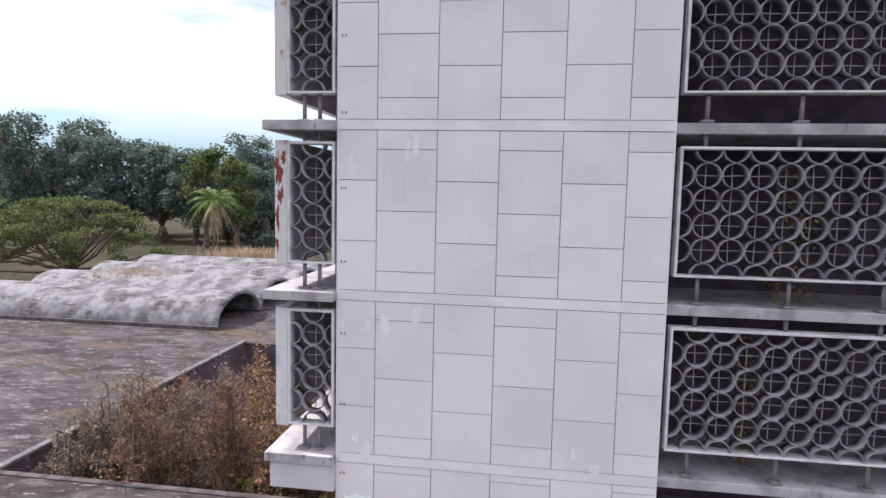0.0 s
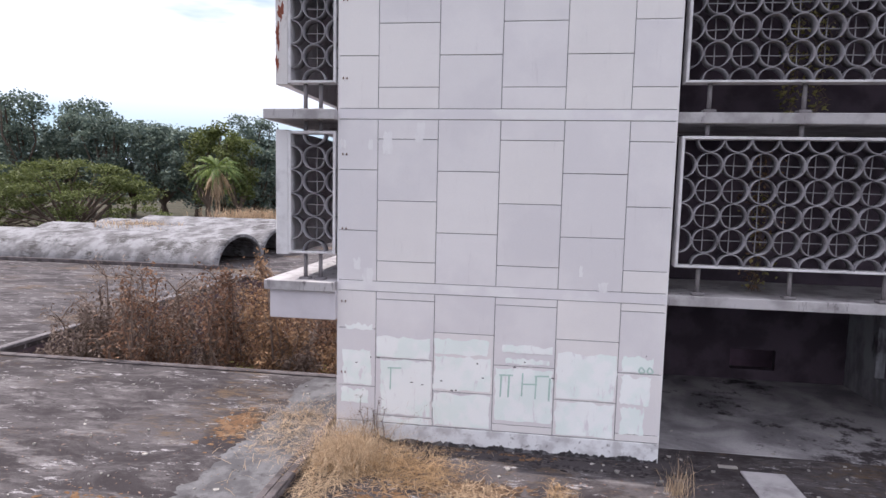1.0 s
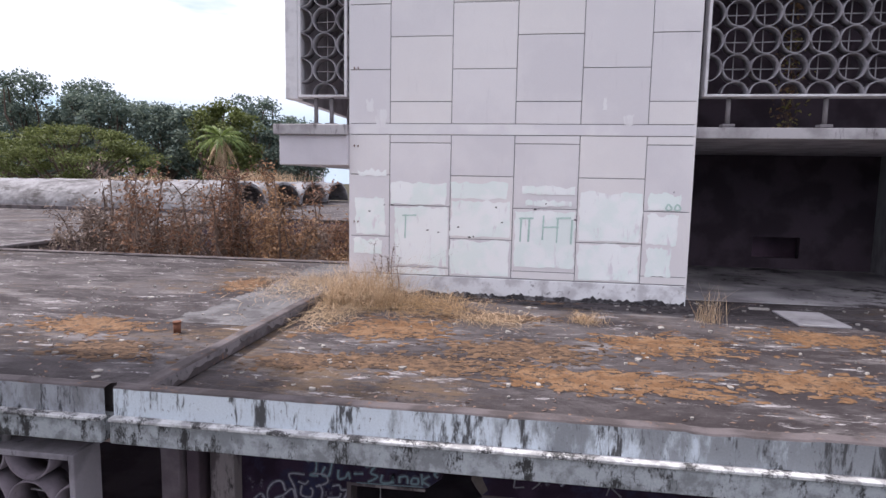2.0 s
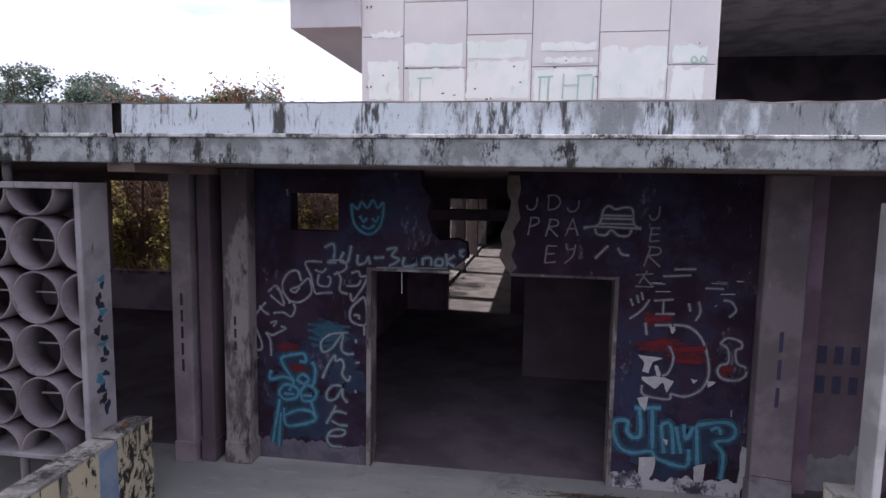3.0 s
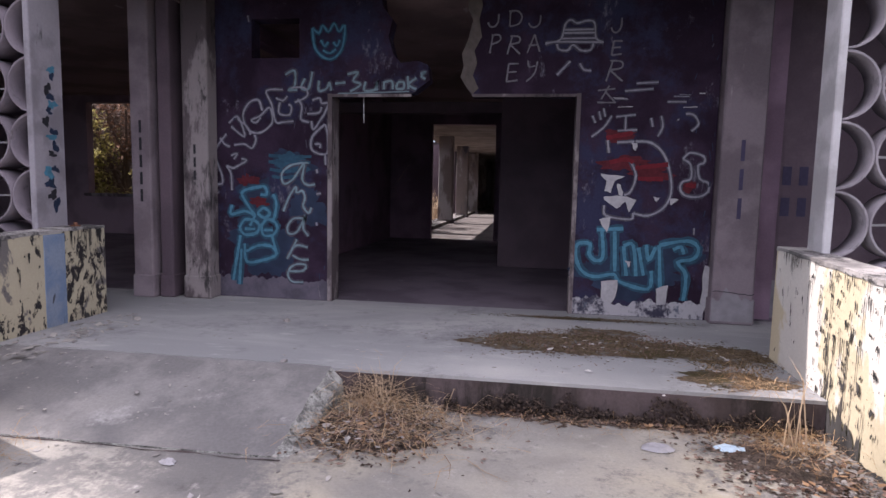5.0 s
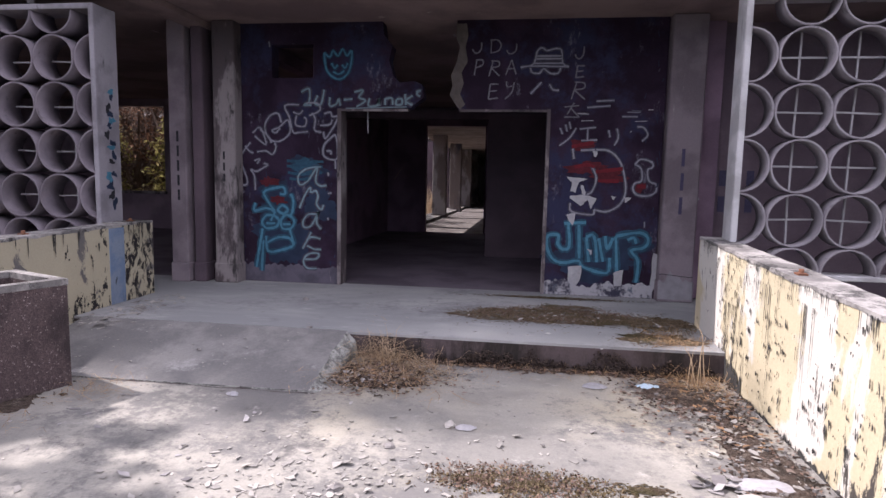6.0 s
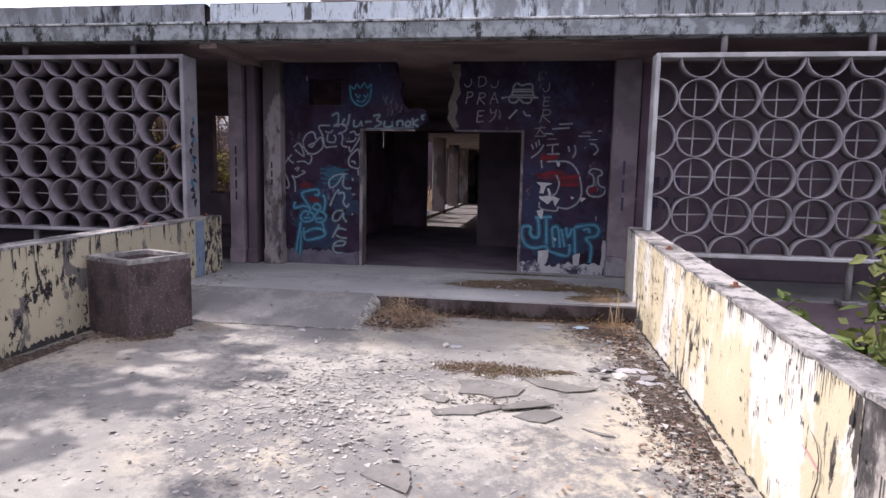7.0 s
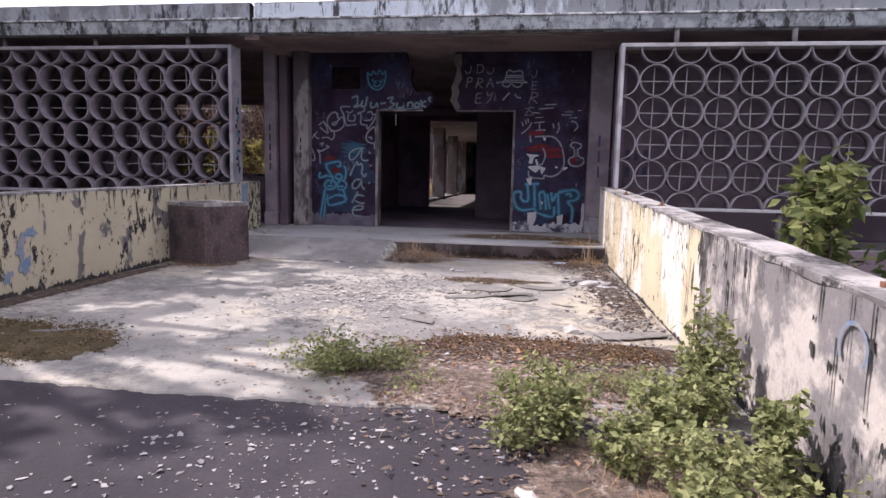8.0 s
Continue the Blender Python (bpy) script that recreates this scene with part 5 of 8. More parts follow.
def foot_mould(on, x, y0, y1, high, seed):
    r = random.Random(seed)
    bm = bmesh.new()
    prev = None
    n = int((y1 - y0) / 0.015)
    for i in range(n + 1):
        y = y0 + (y1 - y0) * i / n
        h = high * max(0.06, 0.35 + 0.6 * noise.noise((y * 1.1, seed, 0)) + 0.6 * noise.noise((y * 9, seed, 3)) + 0.6 * noise.noise((y * 23, seed, 5)) + 0.4 * noise.noise((y * 51, seed, 7)) + 0.25 * r.random())
        row = (bm.verts.new((x, y, DECK_Z - 0.01)), bm.verts.new((x, y, DECK_Z + h)))
        if prev:
            bm.faces.new((prev[0], row[0], row[1], prev[1]))
        prev = row
    part("mould_foot", bm, MOULD, on, "torn line of black mould at the foot")


left_top = lambda y: 0.79 - 0.045 * (-1.53 - y) / 2.67 if y > -4.2 else 0.745 - 0.125 * (-4.2 - y) / 8.8
right_top = lambda y: 0.835 - 0.19 * (-1.3 - y) / 5.48 if y > -6.78 else 0.65 - 0.29 * (-6.79 - y) / 7.21
drips(left_wall, -2.991, -11.0, -1.75, left_top, 150, 3, 0.22, 0.016)
foot_mould(left_wall, -2.9915, -11.0, -1.74, 0.085, 4)
foot_mould(left_wall, -2.9915, -1.49, -1.03, 0.30, 6)
drips(left_wall, -2.991, -1.48, -1.04, left_top, 22, 9, 0.25, 0.010)
drips(right_wall, 2.651, -6.75, -1.4, right_top, 190, 5, 0.10, 0.008)
foot_mould(right_wall, 2.6512, -2.6, -1.34, 0.19, 27)
drips(right_wall, 2.6503, -3.7, -1.8, lambda y: right_top(y) - 0.10, 26, 25, 0.55, 0.010)
drips(right_wall, 2.651, -12.0, -6.8, right_top, 60, 7, 0.40, 0.014)
foot_mould(right_wall, 2.6515, -12.0, -6.8, 0.10, 8)
foot_mould(right_wall, 2.6515, -6.75, -2.3, 0.045, 10)
drips(right_wall, 2.6505, -2.6, -2.0, lambda y: 0.42, 14, 12, 0.40, 0.010)
# flaked paint under the front of the soffit
for i, (x, y, rx, ry) in enumerate(((0.55, -1.22, 0.42, 0.06), (1.35, -1.25, 0.55, 0.05), (2.05, -1.1, 0.25, 0.05), (0.1, -1.05, 0.2, 0.04), (1.0, -1.0, 0.18, 0.03), (-2.2, -1.2, 0.3, 0.05), (-1.3, -1.28, 0.35, 0.03), (2.5, -1.27, 0.3, 0.04))):
    part("bare_patch", blob(bmesh.new(), x, y, rx, ry, CEIL - 0.004, 40, 0.5, i), INSIDE, ceiling_porch, "bare plaster where paint has flaked")
for dx, z, rx, rz in ((-3.70, 11.65, 0.06, 0.42), (-3.66, 11.2, 0.05, 0.25), (-3.72, 10.8, 0.04, 0.30), (-3.60, 11.9, 0.05, 0.16), (-3.73, 10.3, 0.03, 0.2)):
    part("rust_stain", blob(bmesh.new(), dx, z, rx, rz * 0.62, 4.426 + 0.0004 * rz, 30, 0.5, dx, "y"), RUST_RED, side_ends[1], "rust-red stain")


def flecks(on, x, y0, y1, n, size, seed, material):
    """Small spots where paint has gone and mould sits."""
    r = random.Random(seed)
    bm = bmesh.new()
    side = 0.0002 if x > 0 else -0.0002
    for i in range(n):
        y = r.uniform(y0, y1)
        if noise.noise((y * 1.2, seed, 2)) + r.uniform(-0.3, 0.5) < 0:
            continue
        z = r.uniform(DECK_Z + 0.02, (left_top(y) if x < 0 else right_top(y)) - 0.03)
        s = size * r.random() ** 2 + 0.003
        blob(bm, y, z, s * r.uniform(0.4, 0.9), s * r.uniform(0.7, 2.2), x - side * (i % 7), 9, 0.6, i + seed, "x")
    tagged(part("mould_speckle", bm, material, on), "black mould speckle", kind="stuff")


flecks(right_wall, 2.651, -6.75, -1.4, 420, 0.015, 3, MOULD)
flecks(right_wall, 2.6508, -3.3, -2.0, 420, 0.015, 13, MOULD)
flecks(right_wall, 2.6508, -4.6, -3.6, 120, 0.014, 14, MOULD)
flecks(right_wall, 2.651, -12.0, -6.8, 220, 0.016, 4, MOULD)
flecks(left_wall, -2.9905, -11.0, -1.75, 330, 0.018, 5, MOULD)
flecks(left_wall, -2.9905, -1.49, -1.04, 50, 0.02, 6, MOULD)

# ---- plants and debris ----
def leaf_mesh(name, points, size, material, seed, wide=0.5, droop=0.0, fold=0.0):
    """Many small leaves, one at each point, turned every way."""
    rng = np.random.default_rng(seed)
    p = np.asarray(points, float)
    n = len(p)
    d = rng.normal(size=(n, 3))
    d[:, 2] = d[:, 2] * 0.6 - droop
    d /= np.linalg.norm(d, axis=1, keepdims=True)
    u = np.cross(d, rng.normal(size=(n, 3)) * 0.6 + (0, 0, 1))
    u /= np.linalg.norm(u, axis=1, keepdims=True) + 1e-6
    w = np.cross(u, d)
    s = size * rng.uniform(0.55, 1.35, (n, 1))
    v = np.stack([p, p + d * s * 0.45 + u * s * wide * 0.5 + w * s * fold, p + d * s - w * s * fold, p + d * s * 0.45 - u * s * wide * 0.5 + w * s * fold], 1).reshape(-1, 3)
    f = np.arange(4 * n).reshape(-1, 4)
    me = bpy.data.meshes.new(name)
    me.from_pydata(v.tolist(), [], f.tolist())
    me.materials.append(material)
    return me


def blades(name, points, height, material, seed, lean=0.4, width=0.006):
    """Thin bent blades of grass."""
    rng = np.random.default_rng(seed)
    p = np.asarray(points, float)
    n = len(p)
    h = height * rng.uniform(0.35, 1.2, (n, 1))
    a = rng.uniform(0, 2 * math.pi, n)
    side = np.stack([np.cos(a), np.sin(a), 0 * a], 1) * width
    b = rng.normal(size=(n, 3)) * lean
    b[:, 2] = 0
    up = np.array((0, 0, 1.0))
    m = p + up * h * 0.55 + b * h * 0.35
    t = p + up * h * rng.uniform(0.6, 1.0, (n, 1)) + b * h
    v = np.stack([p - side, p + side, m + side * 0.8, m - side * 0.8, t], 1).reshape(-1, 3)
    f = []
    for i in range(0, 5 * n, 5):
        f.append((i, i + 1, i + 2, i + 3))
        f.append((i + 3, i + 2, i + 4))
    me = bpy.data.meshes.new(name)
    me.from_pydata(v.tolist(), [], f)
    me.materials.append(material)
    return me


def part_mesh(name, me, parent, label=""):
    return tagged(under(new(name, me), parent), label)


def stuff(name, me, label, category):
    return tagged(new(name, me), label, category, kind="stuff")


def limb(bm, a, b, r0, r1, rnd, bends=3, sway=0.12):
    """A crooked tapering limb; returns its joints."""
    a, b = Vector(a), Vector(b)
    pts = [a]
    for i in range(1, bends + 1):
        f = i / bends
        o = Vector((rnd.uniform(-1, 1), rnd.uniform(-1, 1), rnd.uniform(-0.5, 0.5))) * sway * (b - a).length * (0 if i == bends else 1)
        pts.append(a.lerp(b, f) + o)
    for i in range(bends):
        rod(bm, pts[i], pts[i + 1], r0 + (r1 - r0) * i / bends, r0 + (r1 - r0) * (i + 1) / bends, 7, False)
    return pts


def cloud(rng, centre, radius, n, squash=1.0, shell=0.5):
    """n points in an uneven ball, denser to its outside."""
    d = rng.normal(size=(n, 3))
    d /= np.linalg.norm(d, axis=1, keepdims=True)
    r = radius * (shell + (1 - shell) * rng.random((n, 1))) * rng.uniform(0.7, 1.1, (n, 1))
    return np.asarray(centre) + d * r * (1, 1, squash)


def broad_tree(name, at, height, spread, crown_low, leaf_m, seed, label, group, clumps=34, per=110, leaf=0.55, flat=False, puff=1.0, root=(0, 0)):
    rnd, rng = random.Random(seed), np.random.default_rng(seed)
    base = Vector((at[0], at[1], land(at[0], at[1]) - 0.2))
    th = thing(name, base, label, "tree", group)
    bm = bmesh.new()
    fork = base + Vector((rnd.uniform(-0.4, 0.4), rnd.uniform(-0.4, 0.4), max(crown_low * 0.75, 1.5)))
    limb(bm, base + Vector((root[0], root[1], 0)), fork, 0.034 * height, 0.022 * height, rnd, 4, 0.04)
    pts = []
    for i in range(clumps):
        a = rnd.uniform(0, 6.283)
        f = math.sqrt(rnd.random())
        if flat:
            z = height * (0.98 - 0.30 * f * f) - rnd.choice((0, 0, 0.10, 0.18, 0.30)) * height
            c = base + Vector((spread * f * math.cos(a), spread * f * math.sin(a), z))
            rad = spread * rnd.uniform(0.14, 0.22)
            pts.append(cloud(rng, c, rad, per, 0.36, 0.25))
        else:
            z = crown_low + (height - crown_low) * rnd.random() ** 0.8
            g = (z - crown_low) / (height - crown_low)
            w = spread * (0.55 + 0.9 * g * (1.15 - g) * 1.6) * 0.62
            c = base + Vector((w * f * math.cos(a), w * f * math.sin(a), z * 0.96))
            rad = spread * rnd.uniform(0.20, 0.34) * puff
            pts.append(cloud(rng, c, rad, per, 0.8, 0.45))
        if i % 3 == 0:
            limb(bm, fork, c, 0.014 * height, 0.004 * height, rnd, 3, 0.07)
    part("trunk", bm, BARK, th)
    part_mesh("crown", leaf_mesh("crown", np.concatenate(pts), leaf, leaf_m, seed, 0.75), th)
    return th


# far row of dark trees
FAR = "dark green broad-leaved tree in the far row"
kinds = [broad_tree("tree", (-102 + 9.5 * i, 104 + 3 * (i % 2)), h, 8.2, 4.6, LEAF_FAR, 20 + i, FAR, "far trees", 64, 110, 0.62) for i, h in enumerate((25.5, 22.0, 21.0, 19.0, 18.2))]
rnd = random.Random(8)
for i in range(13):
    src = kinds[i % 5]
    x = -128 + 6.6 * i + rnd.uniform(-2, 2)
    y = 118 + rnd.uniform(-5, 9)
    s = rnd.uniform(0.9, 1.05)
    t = copy_thing(src, Matrix.Translation((x, y, land(x, y) - 0.2 - max(0, (x + 85) * 0.10))) @ Matrix.Rotation(rnd.uniform(0, 6.28), 4, "Z"))
for i in range(2):
    x, y = -60.0 + 7.0 * i, 108 + rnd.uniform(-4, 4)
    copy_thing(kinds[(i + 3) % 5], Matrix.Translation((x, y, land(x, y) - 3.2)) @ Matrix.Rotation(rnd.uniform(0, 6.28), 4, "Z"))
broad_tree("tree", (-47, 88), 16.5, 5.2, 5.0, LEAF_UMB, 61, "lighter green tree before the far row", "far trees")
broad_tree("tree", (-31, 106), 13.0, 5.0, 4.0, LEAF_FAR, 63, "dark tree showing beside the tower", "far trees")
broad_tree("tree", (-56, 94), 19.0, 5.4, 5.0, LEAF_UMB, 62, "lighter green tree before the far row", "far trees")
broad_tree("umbrella_tree", (-44.5, 48.0), 11.6, 8.6, 5.5, LEAF_UMB, 71, "wide flat-crowned green tree beyond the vaulted roof", "middle trees", 100, 260, 0.22, True)
broad_tree("umbrella_tree", (-56.0, 51.0), 10.6, 7.0, 5.0, LEAF_UMB, 72, "wide flat-crowned green tree beyond the vaulted roof", "middle trees", 70, 220, 0.22, True)
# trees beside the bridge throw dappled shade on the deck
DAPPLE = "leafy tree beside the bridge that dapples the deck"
# added out of view: a far, high crown that evens the step to half-light
broad_tree("tree", (-15.9, 0.0), 26.1, 2.4, 19.9, LEAF, 82, "unseen tall thin-leaved tree added to half shade the step", "near trees", 96, 240, 0.10, False, 1.0, (-1.0, -0.3))
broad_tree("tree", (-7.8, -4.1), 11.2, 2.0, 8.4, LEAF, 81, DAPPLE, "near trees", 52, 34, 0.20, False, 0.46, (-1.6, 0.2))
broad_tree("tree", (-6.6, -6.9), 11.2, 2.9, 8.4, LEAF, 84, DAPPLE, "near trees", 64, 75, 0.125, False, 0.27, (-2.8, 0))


def palm(x, y, height):
    rnd = random.Random(4)
    base = Vector((x, y, land(x, y) - 0.2))
    th = thing("palm", base, "tall palm with yellowing hanging fronds", "palm")
    bm = bmesh.new()
    limb(bm, base, base + Vector((0.25, 0, height)), 0.26, 0.17, rnd, 5, 0.01)
    part("trunk", bm, BARK, th)
    top = base + Vector((0.25, 0, height))
    for k in range(40):
        dead = k >= 20
        a = rnd.uniform(0, 6.283)
        rise = rnd.uniform(-0.1, 0.95) if not dead else rnd.uniform(-1.6, -0.6)
        ln = rnd.uniform(4.2, 5.4) * (0.8 if dead else 1.0)
        bm = bmesh.new()
        prev, pp = None, None
        for i in range(9):
            f = i / 8
            out = ln * f * math.cos(rise) * (1 - 0.25 * f)
            z = ln * (math.sin(rise) * f - (0.55 if not dead else 0.25) * f * f)
            p = top + Vector((out * math.cos(a), out * math.sin(a), z))
            if pp is not None:
                side = Vector((-math.sin(a), math.cos(a), 0))
                for sgn in (-1, 1):
                    for q in range(3):
                        o = pp.lerp(p, q / 3)
                        w = (0.75 * math.sin(math.pi * min(0.95, f + 0.08))) * rnd.uniform(0.8, 1.1)
                        tip = o + side * sgn * w * 0.8 + Vector((0, 0, -w * 0.65)) + (p - pp) * 0.9
                        vs = [bm.verts.new(o), bm.verts.new(o + (p - pp) * 0.38), bm.verts.new(tip)]
                        bm.faces.new(vs)
            pp = p
        part("frond", bm, STRAW if dead else LEAF_PALM, th, "hanging yellow frond" if dead else "")


palm(-36.2, 61.0, 10.0)


def hills():
    bm = bmesh.new()
    prev = None
    for i in range(81):
        x = -760 + 10 * i
        h = 46 + 16 * noise.noise((x * 0.006, 2, 0)) + 5 * noise.noise((x * 0.03, 5, 0))
        row = [bm.verts.new(v) for v in ((x, 600, -4), (x, 640, h * 0.7), (x, 670, h), (x, 698, -4))]
        if prev:
            for k in range(3):
                bm.faces.new((prev[k], row[k], row[k + 1], prev[k + 1]))
        prev = row
    bmesh.ops.recalc_face_normals(bm, faces=bm.faces)
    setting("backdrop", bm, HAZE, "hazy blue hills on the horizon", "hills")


hills()


def house_far():
    th = thing("distant_building", (-84, 180, 0.4), "flat pale building seen above the far trees", "building")
    part("wall", boxes((-95, -70, 180, 192, 0.2, 21.4)), SPANDREL, th)
    part("roof", boxes((-96, -69, 179, 193, 21.4, 22.2)), BLUE_PAINT, th)
    for i in range(9):
        part("window", boxes((-94 + 2.7 * i, -92 + 2.7 * i, 179.9, 180.0, 18.9, 20.6)), GLASSLESS, th)


def bush(name, x, y, z, height, spread, leaf_m, seed, label, group="", stems=7, leaves=1500, leaf=0.12, low=0.25, droop=0.3, stem_m=None, wide=0.45):
    """Several thin stems that fork, leaves along their twigs."""
    rnd, rng = random.Random(seed), np.random.default_rng(seed)
    th = thing(name, (x, y, z), label, "bush", group)
    bm = bmesh.new()
    tips = []
    for i in range(stems):
        a = rnd.uniform(0, 6.283)
        f = rnd.uniform(0.1, 1.0)
        tip = Vector((x + spread * f * math.cos(a), y + spread * f * math.sin(a), z + height * rnd.uniform(0.65, 1.0) * (1.1 - 0.35 * f)))
        r = 0.010 * height
        pts = limb(bm, (x + spread * 0.15 * math.cos(a), y + spread * 0.15 * math.sin(a), z - 0.05), tip, r, r * 0.3, rnd, 4, 0.06)
        for p in pts[1:]:
            for q in range(3):
                e = p + Vector((rnd.uniform(-1, 1), rnd.uniform(-1, 1), rnd.uniform(-0.1, 0.9))) * spread * 0.42
                limb(bm, p, e, r * 0.35, r * 0.12, rnd, 2, 0.1)
                if e.z > z + low * height:
                    tips.append((p, e))
        tips.append((pts[-2], tip))
    part("stalk", bm, stem_m or TWIG, th)
    if not tips:
        tips = [(Vector((x, y, z)), Vector((x, y, z + height)))]
    ps = []
    for i in range(leaves):
        p, e = tips[rnd.randrange(len(tips))]
        c = p.lerp(e, rnd.random() ** 0.6)
        ps.append((c.x + rnd.gauss(0, 0.06) * spread, c.y + rnd.gauss(0, 0.06) * spread, max(z + 0.01, c.z + rnd.gauss(0, 0.035) * height)))
    part_mesh("foliage", leaf_mesh("foliage", ps, leaf, leaf_m, seed, wide, droop, 0.06), th)
    return th


for row in VINES:
    climber(*row)
# withered shrubs in the courtyard
DRY = "withered brown shrub growing out of the courtyard"
GREYD = "bare greyish shrub with shrivelled leaves in the courtyard"
BED = -0.25
for i, (x, y, h, s) in enumerate(((-11.9, 9.3, 4.9, 1.2), (-11.2, 10.2, 5.6, 1.5), (-9.8, 9.2, 5.7, 1.3), (-9.2, 11.2, 6.0, 1.5), (-11.9, 12.0, 5.0, 1.5), (-11.8, 14.6, 4.3, 1.4), (-9.9, 14.4, 4.6, 1.6), (-12.5, 10.6, 4.6, 1.1), (-10.4, 17.2, 4.0, 1.5), (-12.8, 9.2, 4.1, 0.8), (-12.9, 12.4, 4.3, 0.9))):
    bush("shrub", x, y, BED, h, s, (LEAF_TAN, LEAF_TAN, LEAF_RUSSET)[i % 3], 100 + i, GREYD, "courtyard shrubs", 14, 3300, 0.125, 0.3, 0.6)
for i, (x, y, h, s) in enumerate(((-7.6, 9.8, 5.7, 1.2), (-6.6, 10.4, 5.5, 1.3), (-5.5, 10.6, 4.0, 1.0), (-4.4, 10.4, 3.4, 0.9), (-6.2, 12.6, 5.2, 1.6), (-8.0, 13.2, 5.2, 1.4), (-7.2, 16.2, 4.4, 1.7), (-4.4, 12.0, 4.0, 1.3), (-8.2, 18.6, 4.0, 1.6), (-5.2, 15.0, 4.6, 1.6))):
    bush("shrub", x, y, BED, h, s, (LEAF_RUSSET, LEAF_DRY, LEAF_TAN, LEAF_DRY)[i % 4], 120 + i, DRY, "courtyard shrubs", 14, 3400, 0.13, 0.3, 0.5)
# low shrubs behind the windows wear the leaf colour brightened as if sunlit
for i, (x, y, h, s) in enumerate(((-9.0, 8.6, 2.9, 0.9), (-10.6, 8.7, 3.0, 0.9), (-11.8, 8.9, 2.8, 0.9), (-7.6, 8.6, 2.7, 0.8), (-6.0, 10.2, 2.8, 0.8), (-12.6, 10.6, 3.0, 1.0), (-5.0, 10.4, 2.8, 0.7), (-6.9, 9.8, 2.9, 0.7))):
    bush("shrub", x, y, BED, h, s, LEAF_YELLOW, 140 + i, "yellow-green shrub, coloured sun-bright, seen through the window openings", "courtyard shrubs", 8, 1300, 0.14, 0.3, 0.2)
rng = np.random.default_rng(3)
pts = np.column_stack([rng.uniform(-13.3, -3.0, 9000), 8.0 + 14 * rng.random(9000) ** 1.6, np.full(9000, BED)])
stuff("tall_grass", blades("tall_grass", pts, 1.5, STRAW, 5, 0.35, 0.012), "dry straw-coloured grass in the courtyard", "grass")

pts = np.column_stack([rng.uniform(-7.0, -2.9, 7500), rng.uniform(8.1, 9.8, 7500), np.full(7500, BED)])
stuff("tall_grass", blades("tall_grass", pts, 2.0, STRAW, 15, 0.25, 0.012), "tall straw-coloured grass below the windows", "grass")

# dry grass along the foot of the tower and on the far vaults
rng = np.random.default_rng(11)


def tuft(name, x, y, z, rx, ry, n, h, seed, label, lean=0.45, width=0.0032, mat=None):
    g = np.random.default_rng(seed)
    p = np.column_stack([g.normal(x, rx, n), g.normal(y, ry, n), np.full(n, z)])
    return stuff(name, blades(name, p, h, mat or STRAW, seed, lean, width), label, "grass")


for i, (x, y, rx, ry, n, h, lean) in enumerate(((-2.1, 3.7, 0.26, 0.35, 420, 0.80, 0.5), (-1.9, 3.6, 0.35, 0.35, 500, 0.45, 1.0), (-0.9, 3.9, 0.4, 0.2, 260, 0.22, 1.3), (-2.45, 3.5, 0.22, 0.35, 420, 0.62, 0.9), (-2.0, 3.3, 0.4, 0.3, 260, 0.9, 0.8))):
    tuft("dry_grass", x, y, ROOF_Z, rx, ry, n, h, 31 + 200 * i, "bent tan dry grass at the tower's foot", lean, 0.0028, STRAW)
straw_heaps = ((-2.15, 3.45, 0.30, 0.45, 900, 0.55, 3.0), (-1.75, 3.5, 0.40, 0.30, 900, 0.30, 2.6), (-2.3, 2.6, 0.22, 0.6, 600, 0.14, 2.2), (-0.75, 3.1, 0.36, 0.35, 900, 0.26, 2.0), (0.15, 2.6, 0.28, 0.22, 420, 0.13, 1.6), (1.5, 3.0, 0.10, 0.10, 150, 0.10, 1.2), (-3.6, 4.6, 0.35, 0.8, 500, 0.10, 2.0))


def roof_straw():
    for i, (x, y, rx, ry, n, h, reach) in enumerate(straw_heaps):
        tangle("dry_grass", x, y, ROOF_Z, rx, ry, n, h, 231 + i, "tangle of tan straw at the tower's foot", reach, 3.0, STRAW if i % 2 == 0 else STRAW_BROWN)


tuft("dry_grass", 1.55, 2.8, ROOF_Z, 0.14, 0.10, 120, 0.20, 34, "small dry tuft on the roof", 0.9)
tuft("dry_grass", 3.35, 3.3, ROOF_Z, 0.10, 0.10, 90, 0.62, 35, "small dry tuft on the roof", 0.4)
tuft("dry_grass", -3.6, 5.2, ROOF_Z, 0.5, 0.3, 500, 0.18, 36, "low dry grass along the roof joint", 0.9)
tuft("dry_grass", -27.0, 33.5, ROOF_Z + 1.5, 1.4, 0.8, 500, 0.6, 37, "dry grass rooted on the vaults", 0.5, 0.02)
tuft("dry_grass", -24.5, 46.5, ROOF_Z + 1.5, 2.2, 0.5, 900, 1.3, 38, "dry grass rooted on the vaults", 0.5, 0.02)
bush("seedling", -1.95, 4.1, ROOF_Z, 1.0, 0.22, LEAF_TAN, 39, "thin dry seedling at the tower's foot", "", 3, 60, 0.05)
bush("seedling", -1.65, 4.15, ROOF_Z, 1.15, 0.18, LEAF_TAN, 40, "thin dry seedling at the tower's foot", "", 3, 60, 0.05)

